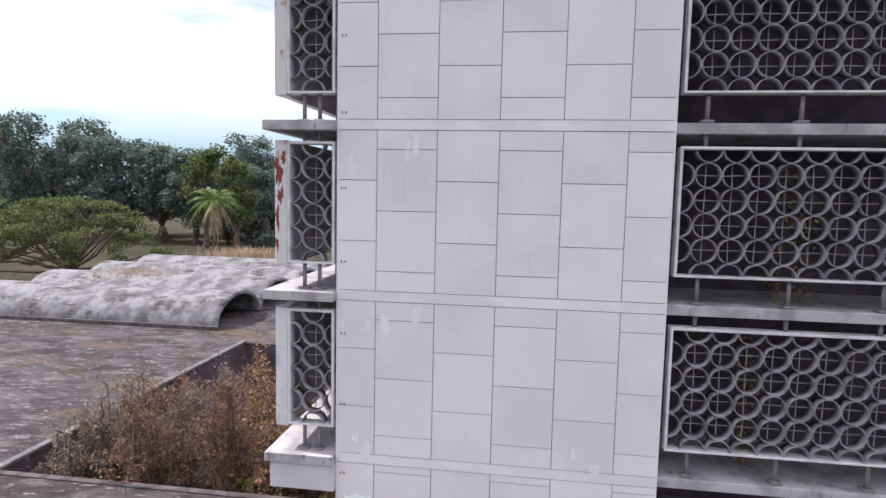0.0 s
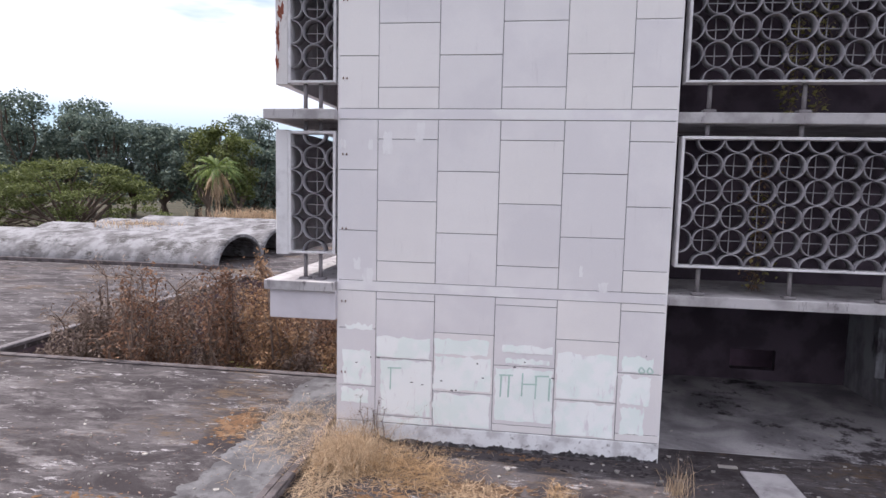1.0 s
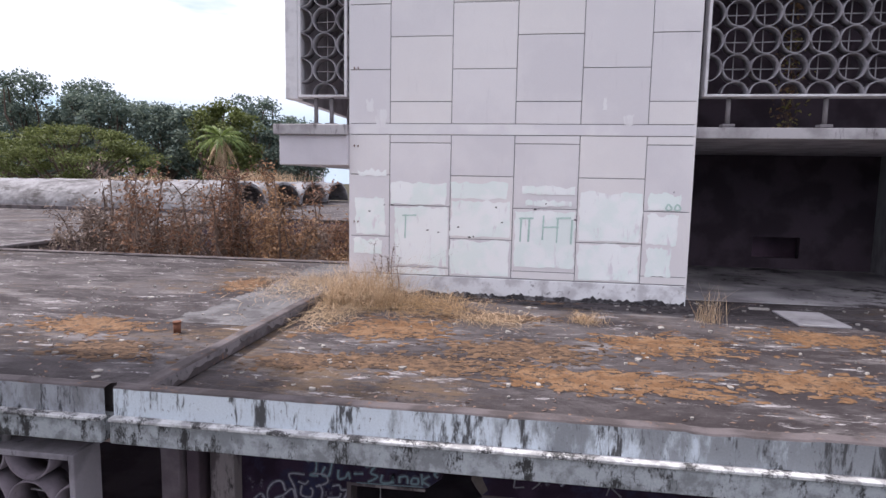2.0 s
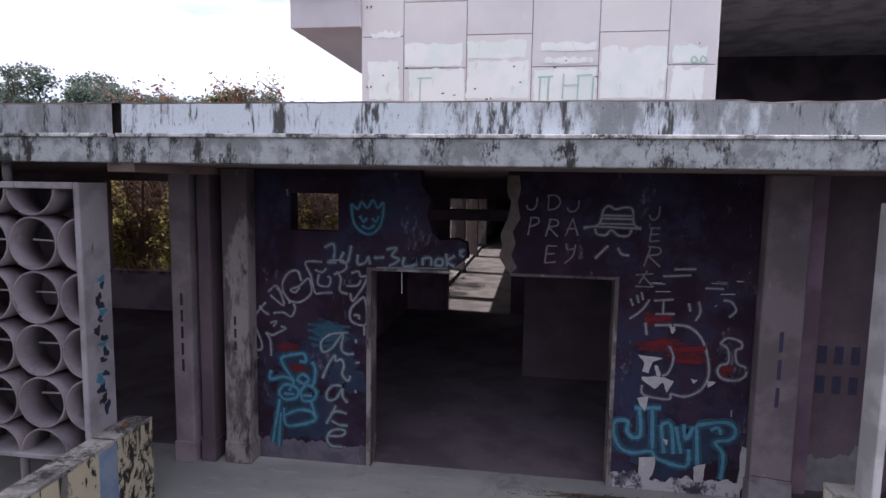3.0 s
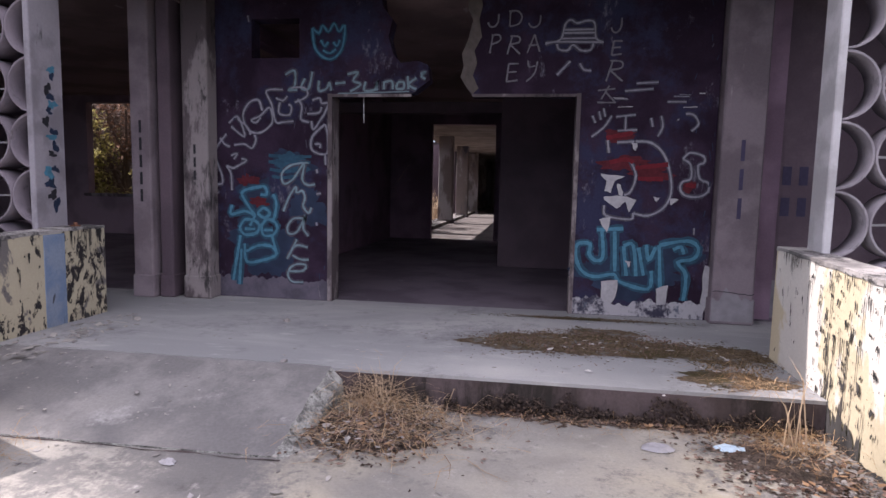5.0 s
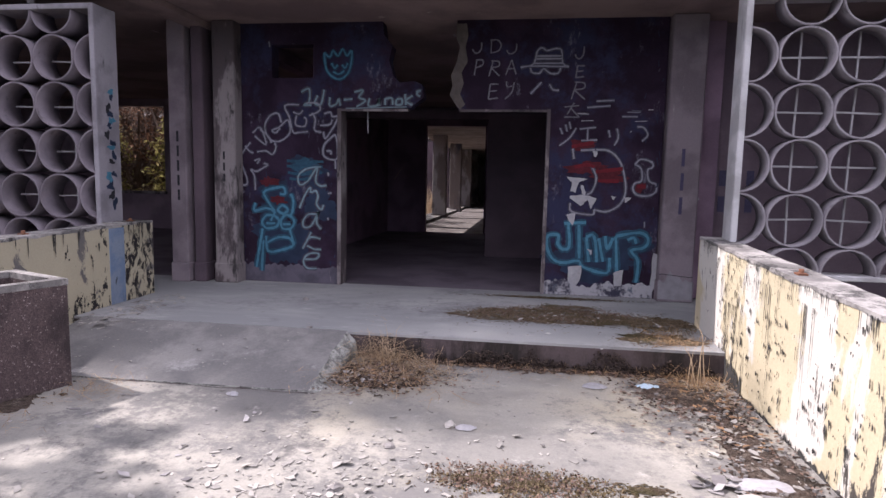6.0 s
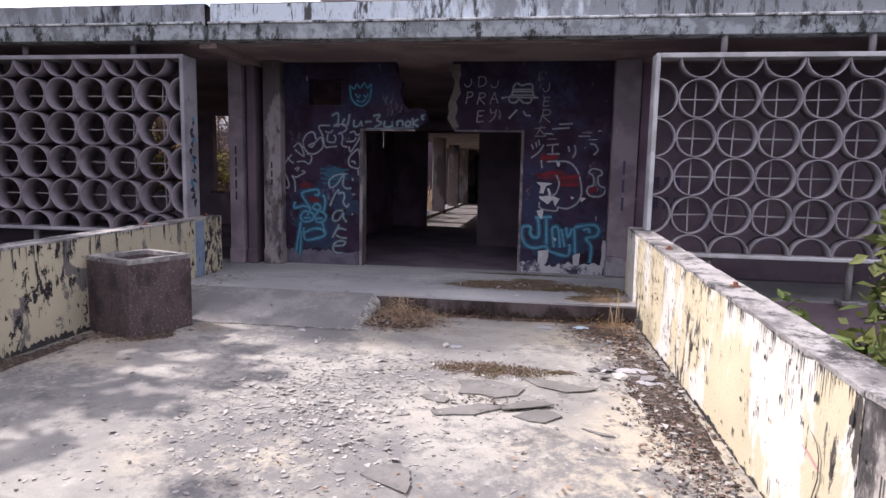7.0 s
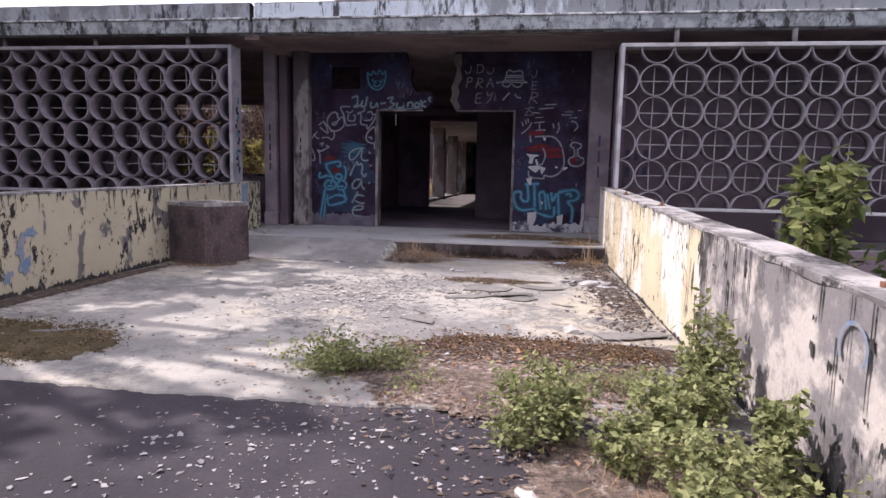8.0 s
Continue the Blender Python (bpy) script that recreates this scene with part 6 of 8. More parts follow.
# straw at the step
def tangle(name, x, y, z, rx, ry, n, h, seed, label, reach=1.0, thick=1.0, mat=None):
    """Flattened straw: long stems lying every way, a few upright."""
    g = np.random.default_rng(seed)
    p = np.column_stack([g.normal(x, rx, n), g.normal(y, ry, n), z + abs(g.normal(0, 0.35 * h, n))])
    a, ln = g.uniform(0, 6.283, n), g.uniform(0.05, 0.22, n) * reach
    q = p + np.column_stack([np.cos(a) * ln, np.sin(a) * ln, g.normal(0, 0.03, n)])
    q[:, 2] = np.maximum(q[:, 2], z + 0.003)
    m = (p + q) / 2 + np.column_stack([g.normal(0, 0.012, n), g.normal(0, 0.012, n), abs(g.normal(0, 0.022, n))])
    sd = np.column_stack([-np.sin(a), np.cos(a), 0 * a]) * g.uniform(0.0006, 0.0016, (n, 1)) * thick
    v = np.stack([p - sd, p + sd, m + sd, m - sd, q + sd * 0.4, q - sd * 0.4], 1).reshape(-1, 3)
    f = []
    for k in range(0, 6 * n, 6):
        f += [(k, k + 1, k + 2, k + 3), (k + 3, k + 2, k + 4, k + 5)]
    me = bpy.data.meshes.new(name)
    me.from_pydata(v.tolist(), [], f)
    me.materials.append(mat or STRAW_BROWN)
    return stuff(name, me, label, "grass")


tangle("dry_grass", -0.04, -2.62, DECK_Z + 0.01, 0.27, 0.20, 230, 0.09, 41, "tangled dry grass where the ramp meets the step", 1.3, 1.9)
tangle("dry_grass", 0.06, -2.60, DECK_Z + 0.01, 0.24, 0.17, 150, 0.09, 141, "bleached straw among the tangled grass", 1.3, 1.6, STRAW)
tangle("dry_grass", 0.02, -2.86, DECK_Z, 0.28, 0.12, 120, 0.03, 47, "flattened straw on the deck before the step", 1.2, 1.6)
tangle("dry_grass", -0.10, -2.36, DECK_Z + 0.02, 0.10, 0.07, 330, 0.24, 48, "tangled dry grass at the step's edge", 1.4, 1.7, STRAW)
tangle("dry_grass", 1.4, -2.36, DECK_Z, 0.7, 0.07, 260, 0.03, 147, "straw and twigs at the foot of the step")
tangle("dry_grass", 2.32, -1.95, 0.0, 0.14, 0.16, 260, 0.04, 148, "dry twigs on the porch's corner")
tuft("dry_grass", -0.06, -2.38, DECK_Z, 0.09, 0.06, 15, 0.44, 42, "upright straw stalks at the step", 0.30, 0.0024, STRAW)
tuft("dry_grass", -0.02, -2.40, DECK_Z, 0.12, 0.08, 50, 0.20, 49, "dry grass stalks at the step", 0.8, 0.0016, STRAW_BROWN)
tuft("dry_grass", 0.30, -2.44, DECK_Z, 0.09, 0.07, 45, 0.15, 149, "pale dry grass at the step", 0.9, 0.0016, STRAW)
tangle("dry_grass", 0.20, -2.66, DECK_Z + 0.02, 0.24, 0.16, 240, 0.10, 150, "thin pale straw over the litter", 1.2, 1.3, STRAW)
tangle("dry_grass", 2.36, -2.48, DECK_Z, 0.16, 0.16, 420, 0.10, 43, "dry twigs and grass in the corner of the step")
tuft("dry_grass", 2.36, -2.5, DECK_Z, 0.06, 0.05, 9, 0.62, 44, "dry reed stalks in the corner", 0.2, 0.004, STRAW)
tangle("dry_grass", -1.88, -3.40, DECK_Z, 0.10, 0.14, 120, 0.03, 45, "dry weeds at the planter's foot")
tangle("dry_grass", -2.4, -4.05, DECK_Z, 0.26, 0.06, 160, 0.03, 46, "dry weeds at the planter's foot")
tangle("dry_grass", 1.4, -7.75, DECK_Z, 0.40, 0.24, 420, 0.02, 66, "bits of straw on the soil", 0.4)
tangle("dry_grass", 2.0, -8.75, DECK_Z, 0.20, 0.20, 260, 0.08, 67, "dry grass among the weeds", 0.4)

roof_straw()

# green weeds in the foreground
WEED = "leafy green weeds growing out of the deck's soil"


def weeds(x, y, h, r, n, seed, label=WEED, leaf=0.032, stalks=16):
    bush("weeds", x, y, DECK_Z, h, r, LEAF_WEED, seed, label, "deck weeds", stalks, n, leaf, 0.0, -0.15, None, 0.62)


weeds(0.40, -7.48, 0.13, 0.32, 2300, 51, WEED, 0.028)
weeds(0.78, -7.32, 0.09, 0.22, 600, 57, WEED, 0.024)
weeds(1.95, -7.55, 0.10, 0.28, 500, 157, WEED, 0.024)
weeds(2.05, -9.45, 0.22, 0.30, 1500, 158)
weeds(2.5, -9.7, 0.26, 0.20, 900, 159)
weeds(1.62, -8.15, 0.30, 0.22, 2550, 52)
weeds(1.50, -8.35, 0.16, 0.20, 600, 62)
weeds(2.18, -8.20, 0.32, 0.24, 2890, 53)
weeds(2.45, -7.85, 0.46, 0.15, 1360, 54, "taller weeds against the parapet", 0.040, 9)
weeds(2.42, -7.62, 0.60, 0.14, 260, 56, "tall thin weed against the parapet", 0.045, 5)
weeds(2.15, -8.85, 0.30, 0.26, 2210, 55)
weeds(2.50, -8.55, 0.34, 0.14, 1020, 58, "taller weeds against the parapet", 0.042, 7)
weeds(2.40, -9.15, 0.20, 0.28, 1530, 59)
weeds(1.95, -8.50, 0.22, 0.16, 1190, 60)
weeds(0.95, -7.75, 0.07, 0.22, 220, 64, "low sparse weeds on the soil", 0.024, 12)
# saplings outside the right parapet
bush("sapling", 5.12, -3.15, GROUND_Z, 4.25, 0.85, LEAF_BRIGHT, 91, "young broad-leaved sapling growing beside the bridge", "saplings", 7, 1500, 0.195, 0.45, 0.35, BARK, 0.62)
bush("sapling", 6.2, -3.6, GROUND_Z, 3.7, 0.9, LEAF, 92, "young broad-leaved sapling growing beside the bridge", "saplings", 7, 1400, 0.18, 0.3, 0.35, BARK, 0.62)
bush("sapling", 4.6, -2.9, GROUND_Z, 3.3, 0.6, LEAF, 93, "young broad-leaved sapling growing beside the bridge", "saplings", 5, 500, 0.22, 0.4, 0.35, BARK, 0.62)
bush("sapling", 3.75, -2.3, GROUND_Z, 3.35, 0.45, LEAF, 94, "young broad-leaved sapling growing beside the bridge", "saplings", 4, 300, 0.18, 0.5, 0.35, BARK, 0.62)

for i, (x, y, h) in enumerate(((4.2, -2.0, 2.9), (5.6, -2.4, 3.1), (3.5, -3.6, 2.6), (6.8, -2.6, 3.0))):
    bush("sapling", x, y, GROUND_Z, h, 0.9, LEAF, 95 + i, "leafy undergrowth beside the bridge", "saplings", 7, 900, 0.20, 0.35, 0.3, BARK, 0.6)

# soil and moss patches, 4 mm proud of what they lie on
def patch(name, x, y, rx, ry, z, material, seed, label, lift=0.012, core=0.62, crumbs=420):
    """A crumbly patch: an uneven core, if any, and many crumbs that thin out round it."""
    r = random.Random(seed)
    bm = bmesh.new()
    if core:
        blob(bm, x, y, rx * core, ry * core, z + 0.003, 140, 0.22, seed, "z", lift)
    for i in range(int(crumbs * (0.5 + rx * ry) * (1.0 if z > 3 else 2.2))):
        a, d = r.uniform(0, 6.283), abs(r.gauss(0, 0.48)) + (0.25 if core else 0.0)
        lump = 0.7 + 0.6 * noise.noise((3 * math.cos(a), 3 * math.sin(a), seed))
        s = 0.008 + 0.05 * r.random() ** 2.2 if z > 3 else 0.003 + (0.008 if material in (MOSS, MOSS_ORANGE) else 0.013) * r.random() ** 2
        blob(bm, x + rx * d * lump * math.cos(a), y + ry * d * lump * math.sin(a), s * r.uniform(0.8, 1.9), s, z + 0.0025 + 0.0004 * (i % 11), 7, 0.5, seed + i * 0.37, "z", r.uniform(0.001, 0.003) if material == MOSS else r.uniform(0.002, 0.009))
    return tagged(new(name, mesh_of(name, bm, material)), label, "patch", kind="stuff")


patch("moss_patch", 1.30, -1.22, 0.95, 0.42, 0.0, MOSS, 3, "thin brown moss on the porch floor", 0.003, 0.85, 2600)
patch("moss_patch", 1.5, -0.78, 0.40, 0.20, 0.0, MOSS, 31, "thin brown moss on the porch floor", 0.003, 0.7, 1200)
patch("moss_patch", 1.4, -0.25, 1.1, 0.10, 0.0, MOSS, 32, "brown dirt along the wall's foot", 0.003, 0.6, 900)
patch("moss_patch", 2.30, -1.30, 0.45, 0.36, 0.0, MOSS, 4, "thin brown moss and litter on the porch floor", 0.003, 0.8, 1800)
patch("moss_patch", 2.22, -1.92, 0.40, 0.24, 0.0, MOSS, 16, "thin brown moss on the porch floor", 0.003, 0.8, 1200)
patch("moss_patch", 1.02, -4.18, 0.52, 0.16, DECK_Z, MOSS, 5, "brown moss and straw on the deck", 0.004, 0.0, 1300)
patch("moss_patch", 1.70, -4.15, 0.2, 0.08, DECK_Z, MOSS, 6, "brown moss on the deck", 0.004, 0.0, 500)
patch("moss_patch", -2.0, -7.35, 0.80, 0.55, DECK_Z, MOSS_OLIVE, 7, "brown-green moss along the asphalt's edge", 0.012, 0.95, 1100)
patch("soil_patch", 1.35, -7.55, 1.15, 0.78, DECK_Z, SOIL_PALE, 8, "dry soil with leaf litter on the deck", 0.02, 0.66, 900)
patch("soil_patch", 1.60, -6.92, 1.05, 0.42, DECK_Z, SOIL_DARK, 91, "dark soil under the moss", 0.012, 0.9, 700)
patch("moss_patch", 1.65, -6.80, 1.0, 0.32, DECK_Z + 0.004, CRUST_BROWN, 9, "orange-brown moss at the soil's edge", 0.006, 0.0, 2200)
patch("soil_patch", 2.1, -8.6, 0.95, 0.60, DECK_Z - 0.012, SOIL_PALE, 10, "dry soil with leaf litter on the asphalt", 0.02, 0.66, 900)
patch("soil_patch", 2.42, -4.3, 0.26, 1.9, DECK_Z, SOIL_DARK, 11, "dark leaf litter along the parapet's foot", 0.012, 0.7, 1200)
patch("soil_patch", 2.25, -2.70, 0.48, 0.45, DECK_Z, SOIL_DARK, 12, "leaf litter in the corner of the step", 0.02, 0.55, 700)
patch("soil_patch", -0.03, -2.68, 0.46, 0.42, DECK_Z, SOIL_DARK, 13, "soil with straw where the ramp meets the step", 0.03, 0.8, 900)
patch("soil_patch", -2.88, -6.0, 0.17, 2.3, DECK_Z, SOIL_DARK, 14, "dark leaf litter along the parapet's foot", 0.012, 0.85, 1200)
patch("soil_patch", -2.55, -3.55, 0.52, 0.52, DECK_Z, SOIL_DARK, 34, "dark dirt round the planter's foot", 0.006, 0.85, 600)
patch("soil_patch", 1.3, -2.29, 1.3, 0.09, DECK_Z, SOIL_DARK, 15, "leaf litter at the foot of the step", 0.02, 0.35, 1100)


for i, (x, y, rx, ry) in enumerate(((-1.2, 1.9, 1.3, 0.9), (0.6, 1.2, 1.4, 0.7), (2.4, 1.8, 1.2, 0.8), (-1.9, 0.2, 0.7, 0.5), (3.6, 0.6, 1.2, 0.5), (0.2, 2.9, 1.1, 0.4), (-5.2, 1.2, 1.2, 0.7), (5.6, 1.8, 1.0, 0.6), (1.4, 0.2, 1.8, 0.6), (-0.6, 0.4, 1.6, 0.5), (4.6, 2.6, 1.2, 0.6), (-4.2, 0.2, 0.9, 0.6), (-4.7, 4.6, 0.5, 1.0))):
    patch("moss_patch", x, y, rx, ry, ROOF_Z, (MOSS_ORANGE, CRUST_BROWN)[i % 2], 60 + i, "orange-brown moss crust on the roof", 0.01, 0.0, 1500)
for i, (x, y, rx, ry) in enumerate(((0.2, 4.15, 1.6, 0.22), (2.0, 4.1, 1.3, 0.30), (-1.0, 4.1, 0.7, 0.2), (3.4, 4.3, 0.9, 0.5))):
    patch("crust_patch", x, y, rx, ry, ROOF_Z, BLACK_CRUST, 160 + i, "black sooty crust along the tower's foot", 0.015, 0.55, 900)
patch("soil_patch", 0.4, 4.2, 2.4, 0.16, ROOF_Z, MOSS_ORANGE, 70, "reddish dirt along the tower's foot", 0.01, 0.0, 500)

def moss_carpet(x, y, rx, ry, z, n, material, seed, label):
    """Countless short shoots in uneven cushions."""
    q = np.random.default_rng(seed)
    a, d = q.uniform(0, 6.283, n), np.sqrt(q.random(n)) * q.uniform(0.75, 1.15, n)
    px, py = x + rx * d * np.cos(a), y + ry * d * np.sin(a)
    keep = np.array([noise.noise((u * 4.3, v * 4.3, seed)) + 0.6 * noise.noise((u * 13, v * 13, seed)) + 0.75 * (1 - e) > -0.12 for u, v, e in zip(px, py, d)])
    px, py = px[keep], py[keep]
    pz = np.array([z + 0.006 + 0.012 * max(0, noise.noise((u * 6, v * 6, seed + 1))) for u, v in zip(px, py)])
    stuff("moss_carpet", leaf_mesh("moss_carpet", np.column_stack([px, py, pz]), 0.017, material, seed, 0.6, -0.2), label, "moss")


moss_carpet(-2.0, -7.35, 0.85, 0.58, DECK_Z, 9000, LEAF_MOSS, 501, "thick olive-brown moss along the asphalt's edge")
moss_carpet(1.70, -6.82, 0.92, 0.30, DECK_Z + 0.006, 7000, LEAF_RUST, 502, "orange-brown moss at the soil's edge")
moss_carpet(1.35, -1.20, 0.85, 0.36, 0.0, 3000, LEAF_MOSS, 503, "thin brown moss on the porch floor")
moss_carpet(2.30, -1.45, 0.38, 0.40, 0.0, 1500, LEAF_MOSS, 504, "thin brown moss on the porch floor")
moss_carpet(1.40, -1.15, 0.95, 0.38, 0.0, 2600, LEAF_LITTER, 506, "dead leaves and brown moss on the porch floor")
moss_carpet(1.05, -4.19, 0.50, 0.22, DECK_Z, 1900, LEAF_LITTER, 505, "brown moss on the deck")
moss_carpet(1.15, -4.22, 0.48, 0.20, DECK_Z, 2400, LEAF_MOSS, 507, "olive moss on the deck")

# ---- planter ----
def planter(x, y, turn, side, z0, z1):
    th = thing("planter", (x, y, z0), "square brown pebble-dashed concrete planter, empty, with a pale rim", "planter")
    m = Matrix.Translation((x, y, 0)) @ Matrix.Rotation(radians(turn), 4, "Z")
    h, w = side / 2, 0.075

    def ring(bm, a, b, lo, hi, bev):
        for r in ((-a, a, -a, -b), (-a, a, b, a), (-a, -b, -b, b), (b, a, -b, b)):
            box(bm, *r, lo, hi)
        bmesh.ops.remove_doubles(bm, verts=bm.verts, dist=0.0005)

    bm = bmesh.new()
    ring(bm, h, h - w, z0, z1 - 0.045, 0)
    box(bm, -h + w, h - w, -h + w, h - w, z0, z0 + 0.30)
    bm.transform(m)
    part("body", bm, PLANTER, th)
    bm = bmesh.new()
    ring(bm, h + 0.006, h - w, z1 - 0.045, z1, 0.01)
    bm.transform(m)
    part("rim", bm, COPING, th, "pale worn rim")
    bm = sheet(bmesh.new(), -h + w, h - w, -h + w, h - w, 8, 8, lambda u, v: z0 + 0.42 + 0.02 * noise.noise((u * 5, v * 5, 1)))
    bm.transform(m)
    part("soil", bm, SOIL, th, "dry soil inside")


planter(-2.57, -3.52, -21.5, 0.70, DECK_Z, 0.56)


# ---- broken screed, chips and litter ----
def shard(bm, x, y, z, r, thick, rnd, tilt=0.06):
    n = rnd.choice((4, 5, 5, 6))
    a0 = rnd.uniform(0, 6.28)
    st = rnd.uniform(0.55, 1.0)
    tx, ty = rnd.uniform(-tilt, tilt), rnd.uniform(-tilt, tilt)
    rot = rnd.uniform(0, 6.28)
    pts = []
    for i in range(n):
        a = a0 + 6.283 * i / n + rnd.uniform(-0.35, 0.35)
        rr = r * rnd.uniform(0.65, 1.2)
        u, v = rr * math.cos(a), rr * st * math.sin(a)
        pts.append((u * math.cos(rot) - v * math.sin(rot), u * math.sin(rot) + v * math.cos(rot)))
    lo = [bm.verts.new((x + u, y + v, z + 0.001)) for u, v in pts]
    hi = [bm.verts.new((x + u, y + v, z + thick + abs(u * tx) + abs(v * ty))) for u, v in pts]
    bm.faces.new(hi)
    for i in range(n):
        j = (i + 1) % n
        bm.faces.new((lo[i], lo[j], hi[j], hi[i]))
    return bm


def flakes(bm, x, y, z, r, thick, rnd):
    """A curled flake: a thin angular plate with one side lifted off the ground."""
    n = rnd.choice((3, 4, 4, 5))
    a0, rot, st = rnd.uniform(0, 6.28), rnd.uniform(0, 6.28), rnd.uniform(0.35, 0.9)
    up, face = r * rnd.choice((0.02, 0.08, 0.18, 0.32)), rnd.uniform(0, 6.28)
    lo, hi = [], []
    for i in range(n):
        a = a0 + 6.283 * i / n + rnd.uniform(-0.5, 0.5)
        rr = r * rnd.uniform(0.6, 1.25)
        u, v = rr * math.cos(a), rr * st * math.sin(a)
        px, py = u * math.cos(rot) - v * math.sin(rot), u * math.sin(rot) + v * math.cos(rot)
        h = up * (1 + (px * math.cos(face) + py * math.sin(face)) / r)
        lo.append(bm.verts.new((x + px, y + py, z + 0.0008 + max(h, 0))))
        hi.append(bm.verts.new((x + px, y + py, z + 0.0008 + max(h, 0) + thick)))
    bm.faces.new(hi)
    bm.faces.new(lo[::-1])
    for i in range(n):
        k = (i + 1) % n
        bm.faces.new((lo[i], lo[k], hi[k], hi[i]))


def broken_slab(x, y, length, width, turn, base, lift, seed):
    """A torn thin sheet of screed, one end propped on what lies under it."""
    r = random.Random(seed)
    corners = []
    for i in range(9):
        a = 6.283 * (i + r.uniform(-0.42, 0.42)) / 9
        k = r.uniform(0.55, 1.0)
        corners.append((length * k * math.cos(a), width * k * math.sin(a)))
    hull = [corners[i] for i in range(9) if i % 3 != seed % 3 or r.random() < 0.35]
    rim = []
    for i, (u, v) in enumerate(hull):
        p, q = hull[(i + 1) % len(hull)]
        for k in range(4):
            f = k / 4
            e = 0.0 if k == 0 else r.uniform(-0.003, 0.003)
            rim.append((u + (p - u) * f + e, v + (q - v) * f + e))
    bm = bmesh.new()
    ct, sn = math.cos(radians(turn)), math.sin(radians(turn))
    low, top = [], []
    for u, v in rim:
        z = DECK_Z + base + 0.6 * lift * (0.5 + 0.5 * u / length)
        px, py = x + u * ct - v * sn, y + u * sn + v * ct
        low.append(bm.verts.new((px, py, z)))
        top.append(bm.verts.new((px + r.uniform(-0.004, 0.004), py + r.uniform(-0.004, 0.004), z + 0.007)))
    bm.faces.new(top)
    bm.faces.new(low[::-1])
    for i in range(len(rim)):
        k = (i + 1) % len(rim)
        bm.faces.new((low[i], low[k], top[k], top[i]))
    bmesh.ops.recalc_face_normals(bm, faces=bm.faces)
    tagged(new("broken_slab", mesh_of("broken_slab", bm, SCREED)), "thin broken slab of grey screed lying on others", "slab", "broken slabs")


for row in ((1.10, -4.66, 0.34, 0.25, 15, 0.002, 0.012, 1), (1.66, -4.48, 0.34, 0.15, -14, 0.002, 0.015, 2), (1.40, -5.00, 0.28, 0.10, 22, 0.014, 0.02, 3),
            (1.02, -5.12, 0.40, 0.10, 28, 0.002, 0.01, 4), (1.50, -5.16, 0.20, 0.13, 8, 0.002, 0.012, 5), (0.78, -4.95, 0.16, 0.08, -20, 0.002, 0.01, 6),
            (0.70, -6.12, 0.26, 0.15, -35, 0.002, 0.012, 7), (2.30, -6.35, 0.34, 0.18, 10, 0.006, 0.02, 8), (1.88, -5.35, 0.14, 0.03, -30, 0.002, 0.006, 9), (-1.9, -7.15, 0.42, 0.06, 30, 0.002, 0.012, 10)):
    broken_slab(*row)
rnd = random.Random(77)
def lump(x, y, z, r, seed):
    """An angular stone."""
    bm = bmesh.new()
    bmesh.ops.create_icosphere(bm, subdivisions=2, radius=1.0)
    for v in bm.verts:
        k = 1 + 0.55 * noise.noise(v.co * 1.4 + Vector((seed, 0, 0))) + 0.15 * noise.noise(v.co * 4 + Vector((seed, 3, 0)))
        v.co = Vector((v.co.x * k * r * 0.75, v.co.y * k * r * 0.55, max(-0.3, v.co.z * k) * r * 0.42))
    bm.transform(Matrix.Translation((x, y, z + 0.12 * r)) @ Matrix.Rotation(seed, 4, "Z"))
    return bm


stones = ((-1.25, -1.0, 0.0, 0.05), (-0.77, -2.17, 0.0, 0.035), (-1.5, -2.7, -0.09, 0.03), (0.35, -3.9, DECK_Z, 0.05), (1.9, -6.3, DECK_Z, 0.10), (0.65, -3.55, DECK_Z, 0.06), (2.2, -4.2, DECK_Z, 0.09), (1.55, -8.75, DECK_Z - 0.01, 0.06), (0.2, -4.4, DECK_Z, 0.05), (-2.2, -7.6, DECK_Z, 0.06))
for x, y, z, r in stones:
    bm = lump(x, y, z, r, rnd.random() * 50)
    tagged(new("stone", mesh_of("stone", bm, CHIP if r > 0.055 else SLATE)), "loose lump of rubble on the concrete", "stone", "loose stones")


def chips(name, spots, size, z, material, seed, label, thick=0.006):
    r = random.Random(seed)
    bm = bmesh.new()
    for x, y in spots:
        s = size * r.choice((0.3, 0.45, 0.6, 0.8, 1.0, 1.5))
        if thick < 0.01:
            flakes(bm, x, y, z, s, thick * r.uniform(0.4, 0.9), r)
        else:
            shard(bm, x, y, z, s, thick * r.uniform(0.5, 1.5), r, 0.3)
    return tagged(new(name, mesh_of(name, bm, material)), label, "debris", kind="stuff")


g = np.random.default_rng(21)
mix2 = lambda n, x, sx, y, sy: np.column_stack([g.normal(x, sx, n), g.normal(y, sy, n)])
chips("plaster_chips", np.concatenate([mix2(900, -0.10, 0.40, -5.0, 0.5), mix2(700, 0.0, 0.62, -5.7, 0.55), mix2(200, 0.5, 0.5, -4.3, 0.4)]), 0.022, DECK_Z, CHIP, 1, "drift of fallen plaster flakes on the deck", 0.005)
chips("plaster_chips", np.column_stack([g.uniform(-2.8, 2.6, 520), g.uniform(-7.9, -3.2, 520)]), 0.013, DECK_Z, CHIP, 2, "scattered plaster chips on the deck", 0.004)
chips("plaster_chips", np.column_stack([g.uniform(-2.8, 2.6, 80), g.uniform(-7.9, -3.2, 80)]), 0.022, DECK_Z, SLATE, 12, "dark chips scattered on the deck", 0.005)
